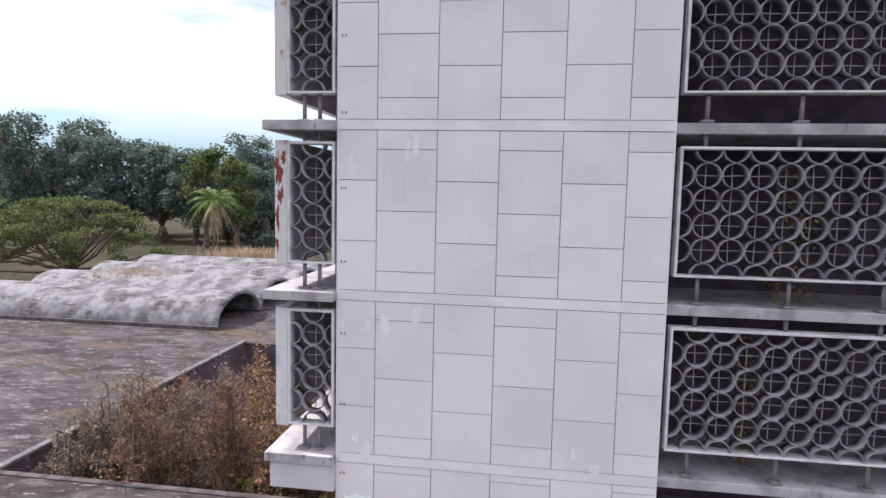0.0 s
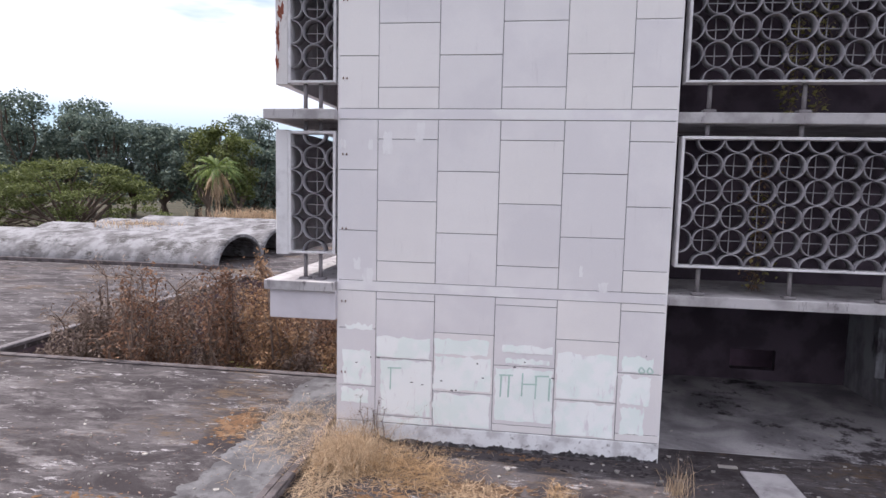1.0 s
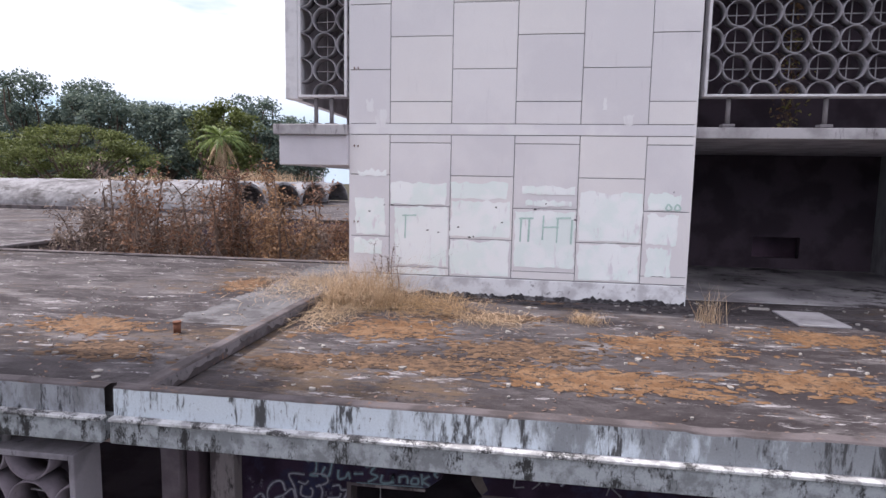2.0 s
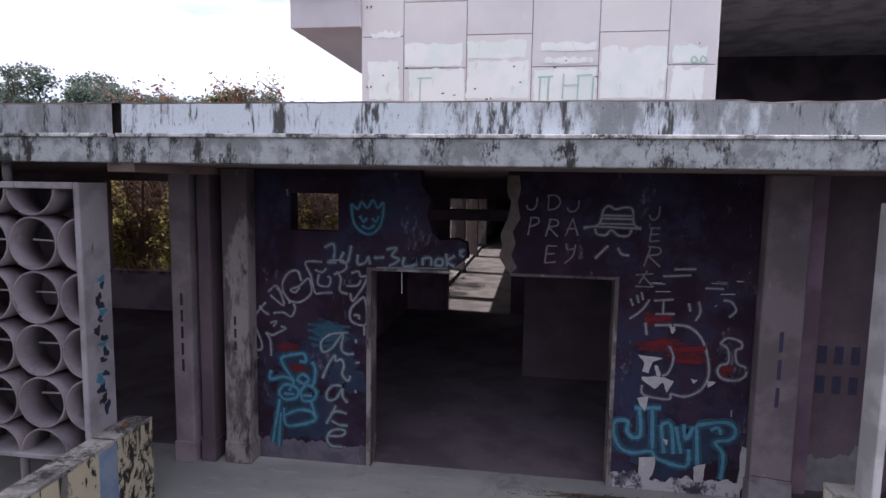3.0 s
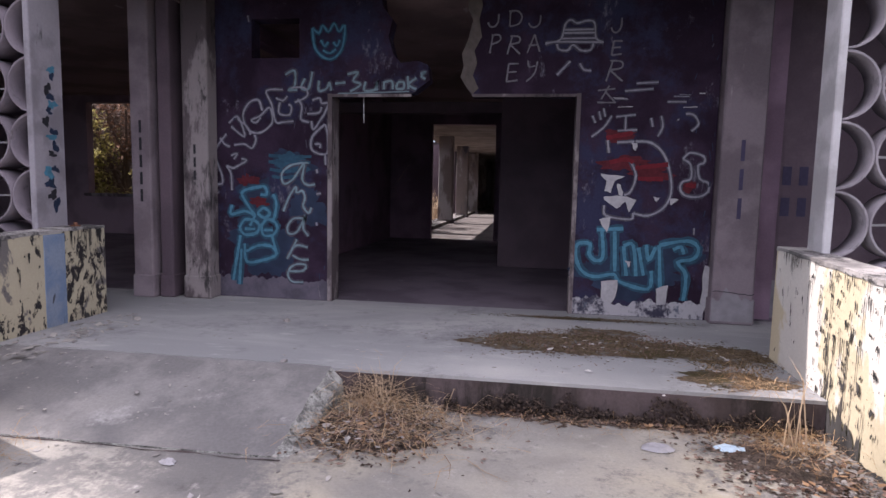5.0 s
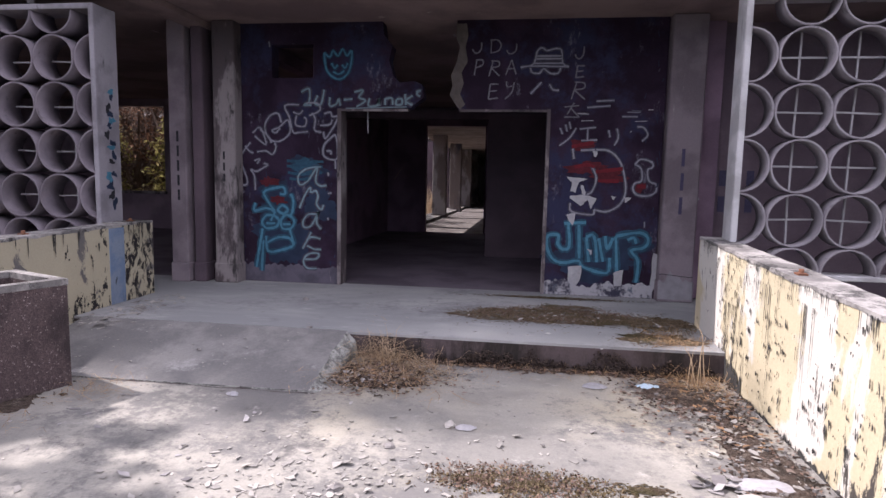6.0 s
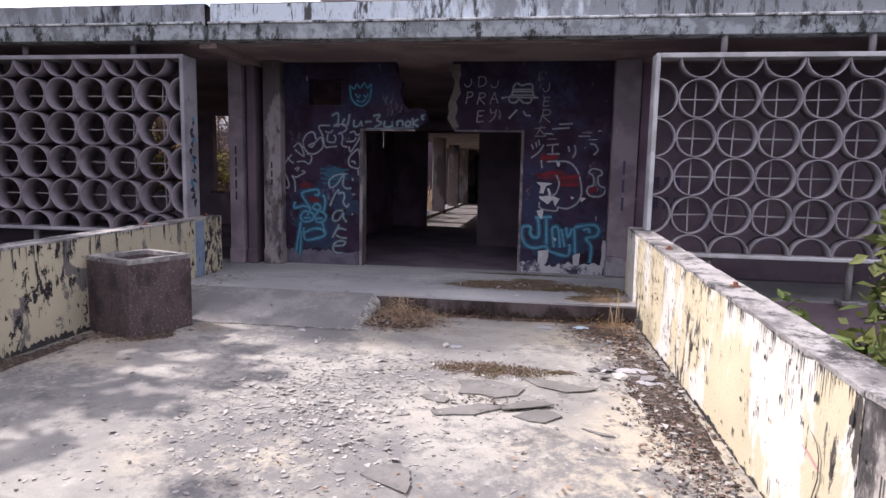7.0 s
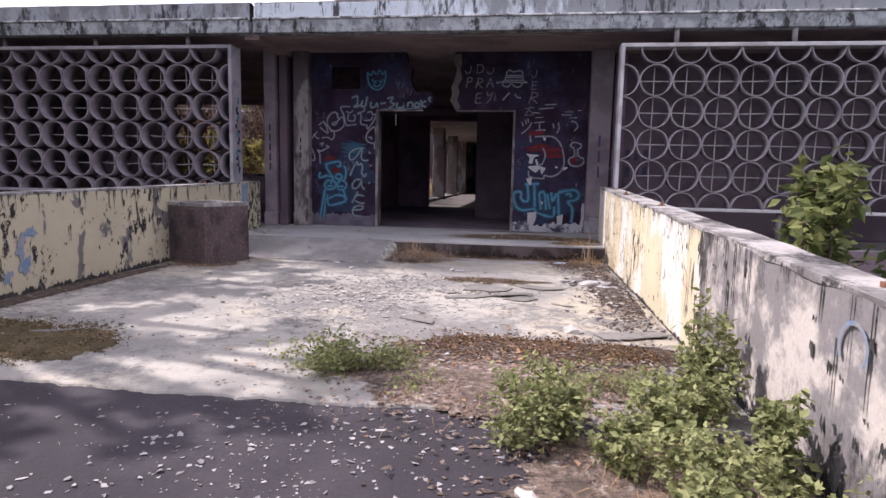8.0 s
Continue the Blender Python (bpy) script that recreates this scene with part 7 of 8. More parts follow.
chips("plaster_chips", np.concatenate([mix2(520, 0.55, 0.42, -8.75, 0.55), mix2(260, 1.0, 0.7, -9.1, 0.7), mix2(120, -0.8, 0.8, -8.9, 0.6)]), 0.014, DECK_Z - 0.012, CHIP_WHITE, 3, "pale plaster flakes on the asphalt", 0.003)
chips("plaster_chips", np.column_stack([g.uniform(-2.9, 2.5, 200), g.uniform(-9.6, -8.0, 200)]), 0.008, DECK_Z - 0.012, CHIP, 13, "grit on the asphalt", 0.003)
chips("plaster_chips", mix2(60, 1.7, 0.6, -1.25, 0.3), 0.022, 0.012, CHIP_PALE, 94, "white plaster flakes on the porch moss", 0.004)
chips("plaster_chips", np.column_stack([g.uniform(-2.9, 2.5, 90), g.uniform(-2.1, -0.1, 90)]), 0.018, 0.0, CHIP, 4, "scattered plaster chips on the porch floor", 0.004)
chips("plaster_chips", np.column_stack([g.uniform(-2.9, -0.5, 50), g.uniform(-4.6, -3.2, 50)]), 0.030, DECK_Z, CHIP_WHITE, 14, "pale flakes before the ramp", 0.004)
chips("plaster_chips", mix2(110, -2.66, 0.16, -1.85, 0.42), 0.035, 0.0, CHIP, 5, "plaster chips at the parapet's foot", 0.006)
chips("rubble", np.column_stack([g.normal(2.38, 0.15, 520), g.uniform(-6.4, -2.3, 520)]), 0.012, DECK_Z + 0.004, SLATE, 6, "dark rubble along the parapet's foot", 0.012)
chips("rubble", np.column_stack([g.normal(2.36, 0.18, 260), g.uniform(-6.4, -2.3, 260)]), 0.026, DECK_Z + 0.008, CHIP, 7, "pale flakes along the parapet's foot", 0.006)
chips("rubble", np.column_stack([g.normal(2.1, 0.14, 26), g.normal(-4.1, 0.12, 26)]), 0.06, DECK_Z + 0.004, CHIP_WHITE, 15, "white flakes of plaster beside the parapet", 0.005)
chips("rubble", np.column_stack([g.uniform(-12, 11, 500), g.uniform(-1.2, 7.2, 500)]), 0.035, ROOF_Z, CHIP, 8, "crumbs scattered on the roof", 0.015)


def litter(x, y, z, n, size, seed, material, label, heap=None):
    """Leaves strewn flat; heap names a low mound that they lie on: x, y, reach and height."""
    p = np.column_stack([x, y, z + abs(g.normal(0, 0.006, n))])
    me = leaf_mesh("leaf_litter", p, size, material, seed, 0.5, 0.0, 0.12)
    for v in me.vertices:
        v.co.z = max(z + 0.001, z + (v.co.z - z) * 0.35)
        if heap:
            v.co.z += heap[3] * math.exp(-((v.co.x - heap[0]) ** 2 + (v.co.y - heap[1]) ** 2) / heap[2] ** 2)
    stuff("leaf_litter", me, label, "leaves")


HEAP = (0.0, -2.60, 0.34, 0.06)
litter(g.normal(2.40, 0.13, 950), g.uniform(-6.3, -2.25, 950), DECK_Z + 0.006, 950, 0.04, 6, LEAF_LITTER, "rotting fallen leaves along the parapet's foot")
litter(g.normal(2.40, 0.13, 1000), g.uniform(-6.2, -2.25, 1000), DECK_Z + 0.008, 1000, 0.028, 36, LEAF_ROT, "black rotting leaves along the parapet's foot")
litter(g.normal(0.05, 0.24, 420), g.normal(-2.70, 0.2, 420), DECK_Z + 0.006, 420, 0.035, 37, LEAF_ROT, "dark rotting leaves under the straw", HEAP)
litter(g.normal(2.40, 0.13, 160), g.uniform(-6.5, -2.25, 160), DECK_Z + 0.010, 160, 0.06, 16, LEAF_TAN, "dry leaves along the parapet's foot")
litter(g.normal(1.45, 0.65, 1500), g.normal(-7.4, 0.42, 1500), DECK_Z + 0.014, 1500, 0.042, 7, LEAF_TAN, "dry fallen leaves on the soil")
litter(g.normal(1.5, 0.65, 700), g.normal(-7.2, 0.42, 700), DECK_Z + 0.014, 700, 0.045, 17, LEAF_DRY, "dry orange leaves on the soil")
litter(g.normal(1.6, 0.5, 420), g.normal(-6.75, 0.2, 420), DECK_Z + 0.008, 420, 0.03, 27, LEAF_LITTER, "dry leaves on the moss")
litter(g.uniform(0.3, 2.6, 900), -2.24 - abs(g.normal(0, 0.055, 900)), DECK_Z + 0.012, 900, 0.04, 8, LEAF_LITTER, "dry fallen leaves at the foot of the step")
litter(g.normal(2.2, 0.22, 700), g.normal(-2.75, 0.3, 700), DECK_Z + 0.006, 700, 0.04, 28, LEAF_LITTER, "rotting leaves in the corner of the step")
litter(g.normal(1.5, 0.7, 260), g.normal(-1.4, 0.3, 260), 0.002, 260, 0.025, 9, LEAF_LITTER, "dry fallen leaves on the porch floor")
litter(g.normal(0.05, 0.24, 620), g.normal(-2.70, 0.18, 620), DECK_Z + 0.008, 620, 0.04, 10, LEAF_LITTER, "dry fallen leaves in the straw", HEAP)
litter(g.normal(0.05, 0.26, 60), g.normal(-2.66, 0.2, 60), DECK_Z + 0.014, 60, 0.06, 40, LEAF_DRY, "reddish dry leaves in the straw", HEAP)
litter(g.normal(0.08, 0.22, 60), g.normal(-2.72, 0.16, 60), DECK_Z + 0.016, 60, 0.035, 43, CHIP_WHITE, "white flakes of plaster among the straw", HEAP)
litter(g.uniform(0.3, 2.6, 60), -2.25 - abs(g.normal(0, 0.06, 60)), DECK_Z + 0.018, 60, 0.06, 41, LEAF_DRY, "reddish dry leaves at the foot of the step")
litter(g.normal(2.40, 0.14, 70), g.uniform(-3.6, -2.3, 70), DECK_Z + 0.02, 70, 0.06, 42, LEAF_DRY, "reddish dry leaves in the corner of the step")
litter(g.normal(1.15, 0.22, 260), g.normal(-4.98, 0.10, 260), DECK_Z + 0.002, 260, 0.03, 44, LEAF_ROT, "black rotting leaves between the broken slabs")
litter(g.normal(-2.84, 0.10, 700), g.uniform(-8.5, -3.9, 700), DECK_Z + 0.006, 700, 0.03, 38, LEAF_ROT, "black rotting leaves along the parapet's foot")
litter(g.normal(-2.86, 0.09, 420), g.uniform(-8.5, -4.0, 420), DECK_Z + 0.004, 420, 0.04, 18, LEAF_LITTER, "dry fallen leaves along the parapet's foot")
litter(np.concatenate([g.uniform(-2.6, 9.0, 1700), g.uniform(-9.0, -3.0, 600)]), g.uniform(-1.2, 3.8, 2300), ROOF_Z + 0.004, 2300, 0.06, 19, LEAF_LITTER, "rotting leaves strewn over the roof")
n = 5200
mx = g.uniform(0.35, 2.62, n)
lumpy = np.array([max(0.02, 0.5 + 0.9 * noise.noise((x * 3.1, 4, 0)) + 0.5 * noise.noise((x * 11, 4, 2))) for x in mx])
high = g.random(n) ** 1.2 * 0.17 * lumpy
stuff("step_moss", leaf_mesh("step_moss", np.column_stack([mx, -2.232 - (0.09 - 0.5 * high) * g.random(n), DECK_Z + 0.004 + high]), 0.020, LEAF_ROT, 71, 0.7), "dark moss cushions and rotting leaves at the step's foot", "moss")
for i in range(5):
    chips("plaster_chips", np.column_stack([g.uniform(-2.7, -0.6, 16), g.uniform(-2.38 - 0.15 * i, -2.26 - 0.15 * i, 16)]), 0.014, -0.008 - 0.0335 * i, CHIP, 80 + i, "pale flakes strewn over the ramp", 0.004)
chips("plaster_chips", mix2(110, -0.05, 0.22, -2.78, 0.18), 0.022, DECK_Z + 0.03, CHIP, 16, "pale flakes in the straw", 0.004)
chips("plaster_chips", mix2(200, 1.35, 0.6, -7.5, 0.45), 0.018, DECK_Z + 0.014, CHIP_WHITE, 9, "pale flakes strewn over the soil", 0.004)
house_far()

# ---- spray paint on the entrance wall ----
COUNT = [0]


def ribbon(pts, width, y, rnd):
    """A flat smoothed line of paint on a wall that faces -y."""
    p = [Vector((x, 0, z)) for x, z in pts]
    out = []
    for i in range(len(p) - 1):
        a, b, c, d = p[max(i - 1, 0)], p[i], p[i + 1], p[min(i + 2, len(p) - 1)]
        for k in range(4):
            t = k / 4
            out.append(0.5 * ((2 * b) + (c - a) * t + (2 * a - 5 * b + 4 * c - d) * t * t + (3 * b - a - 3 * c + d) * t ** 3))
    out.append(p[-1])
    bm = bmesh.new()
    prev = None
    for i, q in enumerate(out):
        t = out[min(i + 1, len(out) - 1)] - out[max(i - 1, 0)]
        t = t.normalized() if t.length > 1e-6 else Vector((1, 0, 0))
        s = Vector((-t.z, 0, t.x)) * width * 0.5 * rnd.uniform(0.75, 1.15)
        row = [bm.verts.new((q.x + s.x, y, q.z + s.z)), bm.verts.new((q.x - s.x, y, q.z - s.z))]
        if prev:
            bm.faces.new((prev[0], prev[1], row[1], row[0]))
        prev = row
    return bm


def stroke(material, width, pts, y=0.0, on=None):
    COUNT[0] += 1
    rnd = random.Random(COUNT[0])
    if material in (PAINT_W, PAINT_C, PAINT_GC) and on is None and len(pts) > 1:
        part("spray_mist", ribbon(pts, width * 2.1, y - 0.0034 - 0.00004 * (COUNT[0] % 90), rnd), PAINT_CH if material == PAINT_C else PAINT_WH, wall_entrance)
    part("spray_line", ribbon(pts, width * 0.85, y - 0.0075 - 0.00004 * (COUNT[0] % 90), rnd), material, on or wall_entrance)


def flake(pts):
    """Bare plaster where the black paint has come off."""
    COUNT[0] += 1
    bm = bmesh.new()
    rnd = random.Random(COUNT[0])
    ring = []
    for i, (x, z) in enumerate(pts):
        u, v = pts[(i + 1) % len(pts)]
        for k in range(3):
            f = k / 3
            ring.append(bm.verts.new((x + (u - x) * f + rnd.uniform(-0.008, 0.008), -0.0125, z + (v - z) * f + rnd.uniform(-0.008, 0.008))))
    bm.faces.new(ring)
    part("bare_patch", bm, PLASTER, wall_entrance, "bare white plaster")


stroke(PAINT_C, 0.022, [(-1.39, 2.79), (-1.36, 2.59), (-1.25, 2.49), (-1.15, 2.5), (-1.07, 2.61), (-1.05, 2.81), (-1.11, 2.75), (-1.16, 2.83), (-1.22, 2.75), (-1.28, 2.81), (-1.32, 2.74), (-1.39, 2.79)])
stroke(PAINT_C, 0.022, [(-1.3, 2.67), (-1.26, 2.61), (-1.22, 2.65)])
stroke(PAINT_C, 0.022, [(-1.17, 2.65), (-1.13, 2.61), (-1.1, 2.67)])
stroke(PAINT_C, 0.022, [(-1.28, 2.57), (-1.21, 2.54), (-1.14, 2.58)])
stroke(PAINT_GC, 0.027, [(-1.68, 2.33), (-1.58, 2.37), (-1.58, 2.22), (-1.65, 2.18), (-1.55, 2.18)])
stroke(PAINT_GC, 0.027, [(-1.47, 2.29), (-1.51, 2.2), (-1.43, 2.19), (-1.39, 2.36)])
stroke(PAINT_GC, 0.027, [(-1.32, 2.27), (-1.32, 2.17), (-1.24, 2.19), (-1.21, 2.25), (-1.19, 2.17)])
stroke(PAINT_GC, 0.027, [(-1.15, 2.24), (-1.04, 2.25)])
stroke(PAINT_GC, 0.027, [(-1.02, 2.33), (-0.91, 2.35), (-0.96, 2.27), (-0.88, 2.23), (-0.99, 2.16)])
stroke(PAINT_GC, 0.027, [(-0.83, 2.26), (-0.84, 2.17), (-0.73, 2.18), (-0.72, 2.26), (-0.71, 2.17)])
stroke(PAINT_GC, 0.027, [(-0.64, 2.26), (-0.64, 2.18)])
stroke(PAINT_GC, 0.027, [(-0.64, 2.25), (-0.56, 2.26), (-0.55, 2.18)])
stroke(PAINT_GC, 0.027, [(-0.5, 2.25), (-0.51, 2.19), (-0.44, 2.19), (-0.44, 2.25), (-0.5, 2.25)])
stroke(PAINT_GC, 0.027, [(-0.4, 2.31), (-0.39, 2.18)])
stroke(PAINT_GC, 0.027, [(-0.31, 2.29), (-0.39, 2.23), (-0.31, 2.18)])
stroke(PAINT_GC, 0.027, [(-0.27, 2.33), (-0.22, 2.35), (-0.26, 2.31), (-0.22, 2.28)])
stroke(PAINT_GC, 0.013, [(-1.12, 2.14), (-0.38, 2.16)])
stroke(PAINT_W, 0.02, [(0.94, 2.61), (1.08, 2.64), (1.12, 2.78), (1.17, 2.82), (1.23, 2.79), (1.32, 2.81), (1.39, 2.79), (1.41, 2.65), (1.48, 2.61)])
stroke(PAINT_W, 0.02, [(1.08, 2.65), (1.41, 2.65)])
stroke(PAINT_W, 0.02, [(1.11, 2.7), (1.4, 2.7)])
stroke(PAINT_W, 0.02, [(1.12, 2.73), (1.39, 2.73)])
stroke(PAINT_W, 0.02, [(1.05, 2.6), (1.07, 2.55), (1.15, 2.54), (1.2, 2.59), (1.27, 2.54), (1.36, 2.54), (1.39, 2.6)])
stroke(PAINT_W, 0.02, [(0.94, 2.6), (1.06, 2.62), (1.48, 2.61)])
stroke(PAINT_W, 0.02, [(1.06, 2.31), (1.18, 2.44)])
stroke(PAINT_W, 0.02, [(1.27, 2.42), (1.31, 2.36), (1.38, 2.35)])
stroke(PAINT_W, 0.018, [(1.41, 1.93), (1.44, 1.86)])
stroke(PAINT_W, 0.018, [(1.47, 1.97), (1.49, 1.89)])
stroke(PAINT_W, 0.018, [(1.51, 2.0), (1.53, 1.92)])
stroke(PAINT_W, 0.018, [(1.59, 1.93), (1.52, 1.82), (1.41, 1.73)])
stroke(PAINT_W, 0.018, [(1.63, 1.92), (1.81, 1.94)])
stroke(PAINT_W, 0.018, [(1.72, 1.93), (1.72, 1.8)])
stroke(PAINT_W, 0.018, [(1.65, 1.79), (1.83, 1.8)])
stroke(PAINT_W, 0.018, [(1.95, 1.91), (1.97, 1.83)])
stroke(PAINT_W, 0.018, [(2.04, 1.93), (2.06, 1.83), (2.02, 1.74)])
stroke(PAINT_W, 0.018, [(2.19, 1.9), (2.2, 1.89)])
stroke(PAINT_W, 0.018, [(2.26, 1.95), (2.33, 1.94), (2.38, 1.86), (2.32, 1.79)])
stroke(PAINT_W, 0.018, [(1.8, 2.23), (2.0, 2.24)])
stroke(PAINT_W, 0.018, [(1.7, 2.16), (1.96, 2.18)])
stroke(PAINT_W, 0.018, [(2.09, 2.06), (2.26, 2.06)])
stroke(PAINT_W, 0.022, [(1.56, 1.7), (1.58, 1.58)])
stroke(PAINT_W, 0.022, [(1.65, 1.68), (1.81, 1.69)])
stroke(PAINT_W, 0.022, [(1.82, 1.69), (1.96, 1.68), (2.08, 1.58), (2.15, 1.4), (2.17, 1.21), (2.11, 1.07), (1.97, 0.99), (1.83, 1.01)])
stroke(PAINT_W, 0.022, [(1.56, 1.08), (1.58, 0.98), (1.81, 0.95), (1.83, 1.01)])
stroke(PAINT_W, 0.022, [(1.78, 1.51), (1.84, 1.37), (1.8, 1.22), (1.74, 1.18)])
stroke(PAINT_W, 0.022, [(2.26, 1.53), (2.32, 1.59), (2.44, 1.56), (2.45, 1.5), (2.4, 1.47), (2.42, 1.35), (2.5, 1.31), (2.5, 1.23), (2.42, 1.18), (2.3, 1.19), (2.25, 1.25), (2.27, 1.32), (2.34, 1.35), (2.33, 1.48), (2.26, 1.53)])
stroke(PAINT_R, 0.05, [(1.55, 1.72), (1.79, 1.77)])
stroke(PAINT_R, 0.05, [(1.59, 1.49), (1.74, 1.52), (1.81, 1.49)])
stroke(PAINT_R, 0.05, [(1.83, 1.44), (2.13, 1.48)])
stroke(PAINT_R, 0.05, [(1.86, 1.34), (2.09, 1.34)])
stroke(PAINT_R, 0.05, [(2.3, 1.29), (2.39, 1.28)])
stroke(PAINT_C, 0.04, [(1.5, 0.84), (1.75, 0.86)])
stroke(PAINT_C, 0.04, [(1.55, 0.83), (1.57, 0.58), (1.5, 0.54), (1.44, 0.6), (1.44, 0.7), (1.32, 0.69), (1.32, 0.54), (1.39, 0.42), (1.51, 0.38), (1.68, 0.41), (1.74, 0.34), (2.01, 0.28), (2.03, 0.46)])
stroke(PAINT_C, 0.04, [(1.67, 0.83), (1.69, 0.44)])
stroke(PAINT_C, 0.04, [(1.76, 0.69), (1.8, 0.4)])
stroke(PAINT_C, 0.04, [(1.76, 0.69), (1.85, 0.7), (1.89, 0.4)])
stroke(PAINT_C, 0.04, [(1.9, 0.68), (1.96, 0.41)])
stroke(PAINT_C, 0.04, [(1.97, 0.71), (2.0, 0.56), (2.06, 0.69)])
stroke(PAINT_C, 0.04, [(2.09, 0.71), (2.12, 0.29)])
stroke(PAINT_C, 0.04, [(2.09, 0.71), (2.35, 0.76), (2.45, 0.69), (2.41, 0.59), (2.27, 0.55), (2.35, 0.43), (2.34, 0.18)])
stroke(PAINT_C, 0.04, [(2.22, 0.67), (2.29, 0.7), (2.32, 0.63)])
flake([(1.51, 1.38), (1.74, 1.36), (1.64, 1.31), (1.61, 1.2), (1.55, 1.21), (1.57, 1.32)])
flake([(1.55, 1.17), (1.73, 1.17), (1.86, 1.14), (1.8, 1.02), (1.75, 1.12), (1.68, 1.05), (1.57, 1.12)])
flake([(1.67, 1.29), (1.71, 1.28), (1.73, 1.17), (1.68, 1.18)])
flake([(1.52, 0.94), (1.62, 0.96), (1.6, 0.81), (1.56, 0.88)])
flake([(1.78, 1.68), (1.84, 1.67), (1.82, 1.6)])
flake([(2.16, 1.16), (2.24, 1.15), (2.17, 1.1)])
flake([(2.01, 1.17), (2.07, 1.16), (2.04, 1.13)])
flake([(1.56, 0.33), (1.72, 0.36), (1.71, 0.21), (1.67, 0.13), (1.57, 0.17)])
flake([(2.08, 0.29), (2.19, 0.32), (2.18, 0.14), (2.1, 0.13)])
flake([(2.51, 0.54), (2.57, 0.52), (2.58, 0.25), (2.53, 0.07), (2.5, 0.17)])
flake([(2.83, 1.16), (2.98, 1.17), (2.95, 1.1), (2.85, 1.12)])
flake([(1.78, 0.55), (1.83, 0.54), (1.82, 0.48)])
stroke(PAINT_W, 0.021, [(-2.335, 1.725), (-2.475, 1.543), (-2.441, 1.423), (-2.391, 1.292), (-2.393, 1.208), (-2.486, 1.191), (-2.435, 1.103)])
stroke(PAINT_W, 0.021, [(-2.406, 1.686), (-2.355, 1.621), (-2.297, 1.595)])
stroke(PAINT_W, 0.021, [(-2.305, 1.838), (-2.222, 1.907), (-2.176, 1.86), (-2.132, 1.699), (-2.282, 1.806)])
stroke(PAINT_W, 0.021, [(-2.211, 1.882), (-2.107, 1.807), (-2.062, 1.721)])
stroke(PAINT_W, 0.021, [(-2.25, 1.611), (-2.133, 1.623), (-2.052, 1.581), (-2.005, 1.668), (-2.023, 1.721)])
stroke(PAINT_W, 0.021, [(-2.28, 1.14), (-2.289, 1.316), (-2.335, 1.392), (-2.265, 1.371), (-2.194, 1.405), (-2.111, 1.454), (-2.17, 1.471)])
stroke(PAINT_W, 0.021, [(-2.287, 1.502), (-2.216, 1.525), (-2.252, 1.465)])
stroke(PAINT_W, 0.021, [(-1.933, 1.968), (-1.973, 2.074), (-2.07, 2.053), (-2.141, 1.946), (-2.13, 1.839), (-2.062, 1.753), (-1.958, 1.743), (-1.865, 1.798), (-1.819, 1.873), (-1.852, 2.0), (-1.956, 1.915), (-2.053, 1.872), (-2.003, 1.846), (-1.952, 1.9)])
stroke(PAINT_W, 0.021, [(-1.704, 2.18), (-1.885, 2.17), (-1.829, 2.032), (-1.785, 1.856), (-1.705, 1.852), (-1.592, 1.863)])
stroke(PAINT_W, 0.021, [(-1.783, 2.095), (-1.704, 2.07), (-1.659, 2.116)])
stroke(PAINT_W, 0.021, [(-1.648, 2.032), (-1.614, 2.007), (-1.637, 1.926), (-1.75, 1.943), (-1.738, 2.053)])
stroke(PAINT_W, 0.021, [(-1.613, 2.2), (-1.479, 2.2), (-1.438, 2.137), (-1.479, 2.091), (-1.58, 2.053)])
stroke(PAINT_W, 0.021, [(-1.546, 2.085), (-1.501, 2.011), (-1.513, 1.885), (-1.423, 1.853)])
stroke(PAINT_W, 0.021, [(-1.389, 2.074), (-1.311, 2.095), (-1.289, 2.043), (-1.223, 2.043), (-1.255, 1.949), (-1.311, 1.864), (-1.378, 1.78), (-1.4, 1.864)])
stroke(PAINT_W, 0.021, [(-1.445, 1.938), (-1.322, 1.948), (-1.289, 2.007)])
stroke(PAINT_W, 0.021, [(-1.255, 1.833), (-1.389, 1.706), (-1.389, 1.567), (-1.232, 1.538), (-1.228, 1.739), (-1.255, 1.833)])
stroke(PAINT_W, 0.021, [(-1.366, 1.631), (-1.308, 1.632), (-1.308, 1.59)])
stroke(PAINT_W, 0.021, [(-1.254, 1.537), (-1.247, 1.42)])
stroke(PAINT_W, 0.021, [(-2.523, 2.139), (-2.518, 2.031)])
stroke(PAINT_W, 0.021, [(-1.343, 1.376), (-1.339, 1.333)])
stroke(PAINT_W, 0.021, [(-1.347, 1.118), (-1.298, 1.13)])
stroke(PAINT_W, 0.021, [(-1.347, 0.825), (-1.342, 0.792)])
stroke(PAINT_C, 0.036, [(-2.174, 1.098), (-2.138, 1.143), (-1.986, 1.179), (-1.911, 1.181), (-1.893, 1.105), (-1.963, 1.103)])
stroke(PAINT_C, 0.036, [(-2.174, 1.098), (-2.093, 0.968), (-2.024, 0.881)])
stroke(PAINT_C, 0.036, [(-2.031, 0.881), (-2.141, 0.922), (-2.295, 0.885), (-2.282, 0.985)])
stroke(PAINT_C, 0.036, [(-1.824, 1.107), (-1.787, 1.02), (-1.802, 0.888), (-1.837, 0.821)])
stroke(PAINT_C, 0.036, [(-2.202, 0.743), (-2.142, 0.829), (-2.036, 0.826), (-1.978, 0.772), (-2.014, 0.693), (-2.144, 0.673), (-2.202, 0.743)])
stroke(PAINT_C, 0.036, [(-2.143, 0.733), (-2.025, 0.735)])
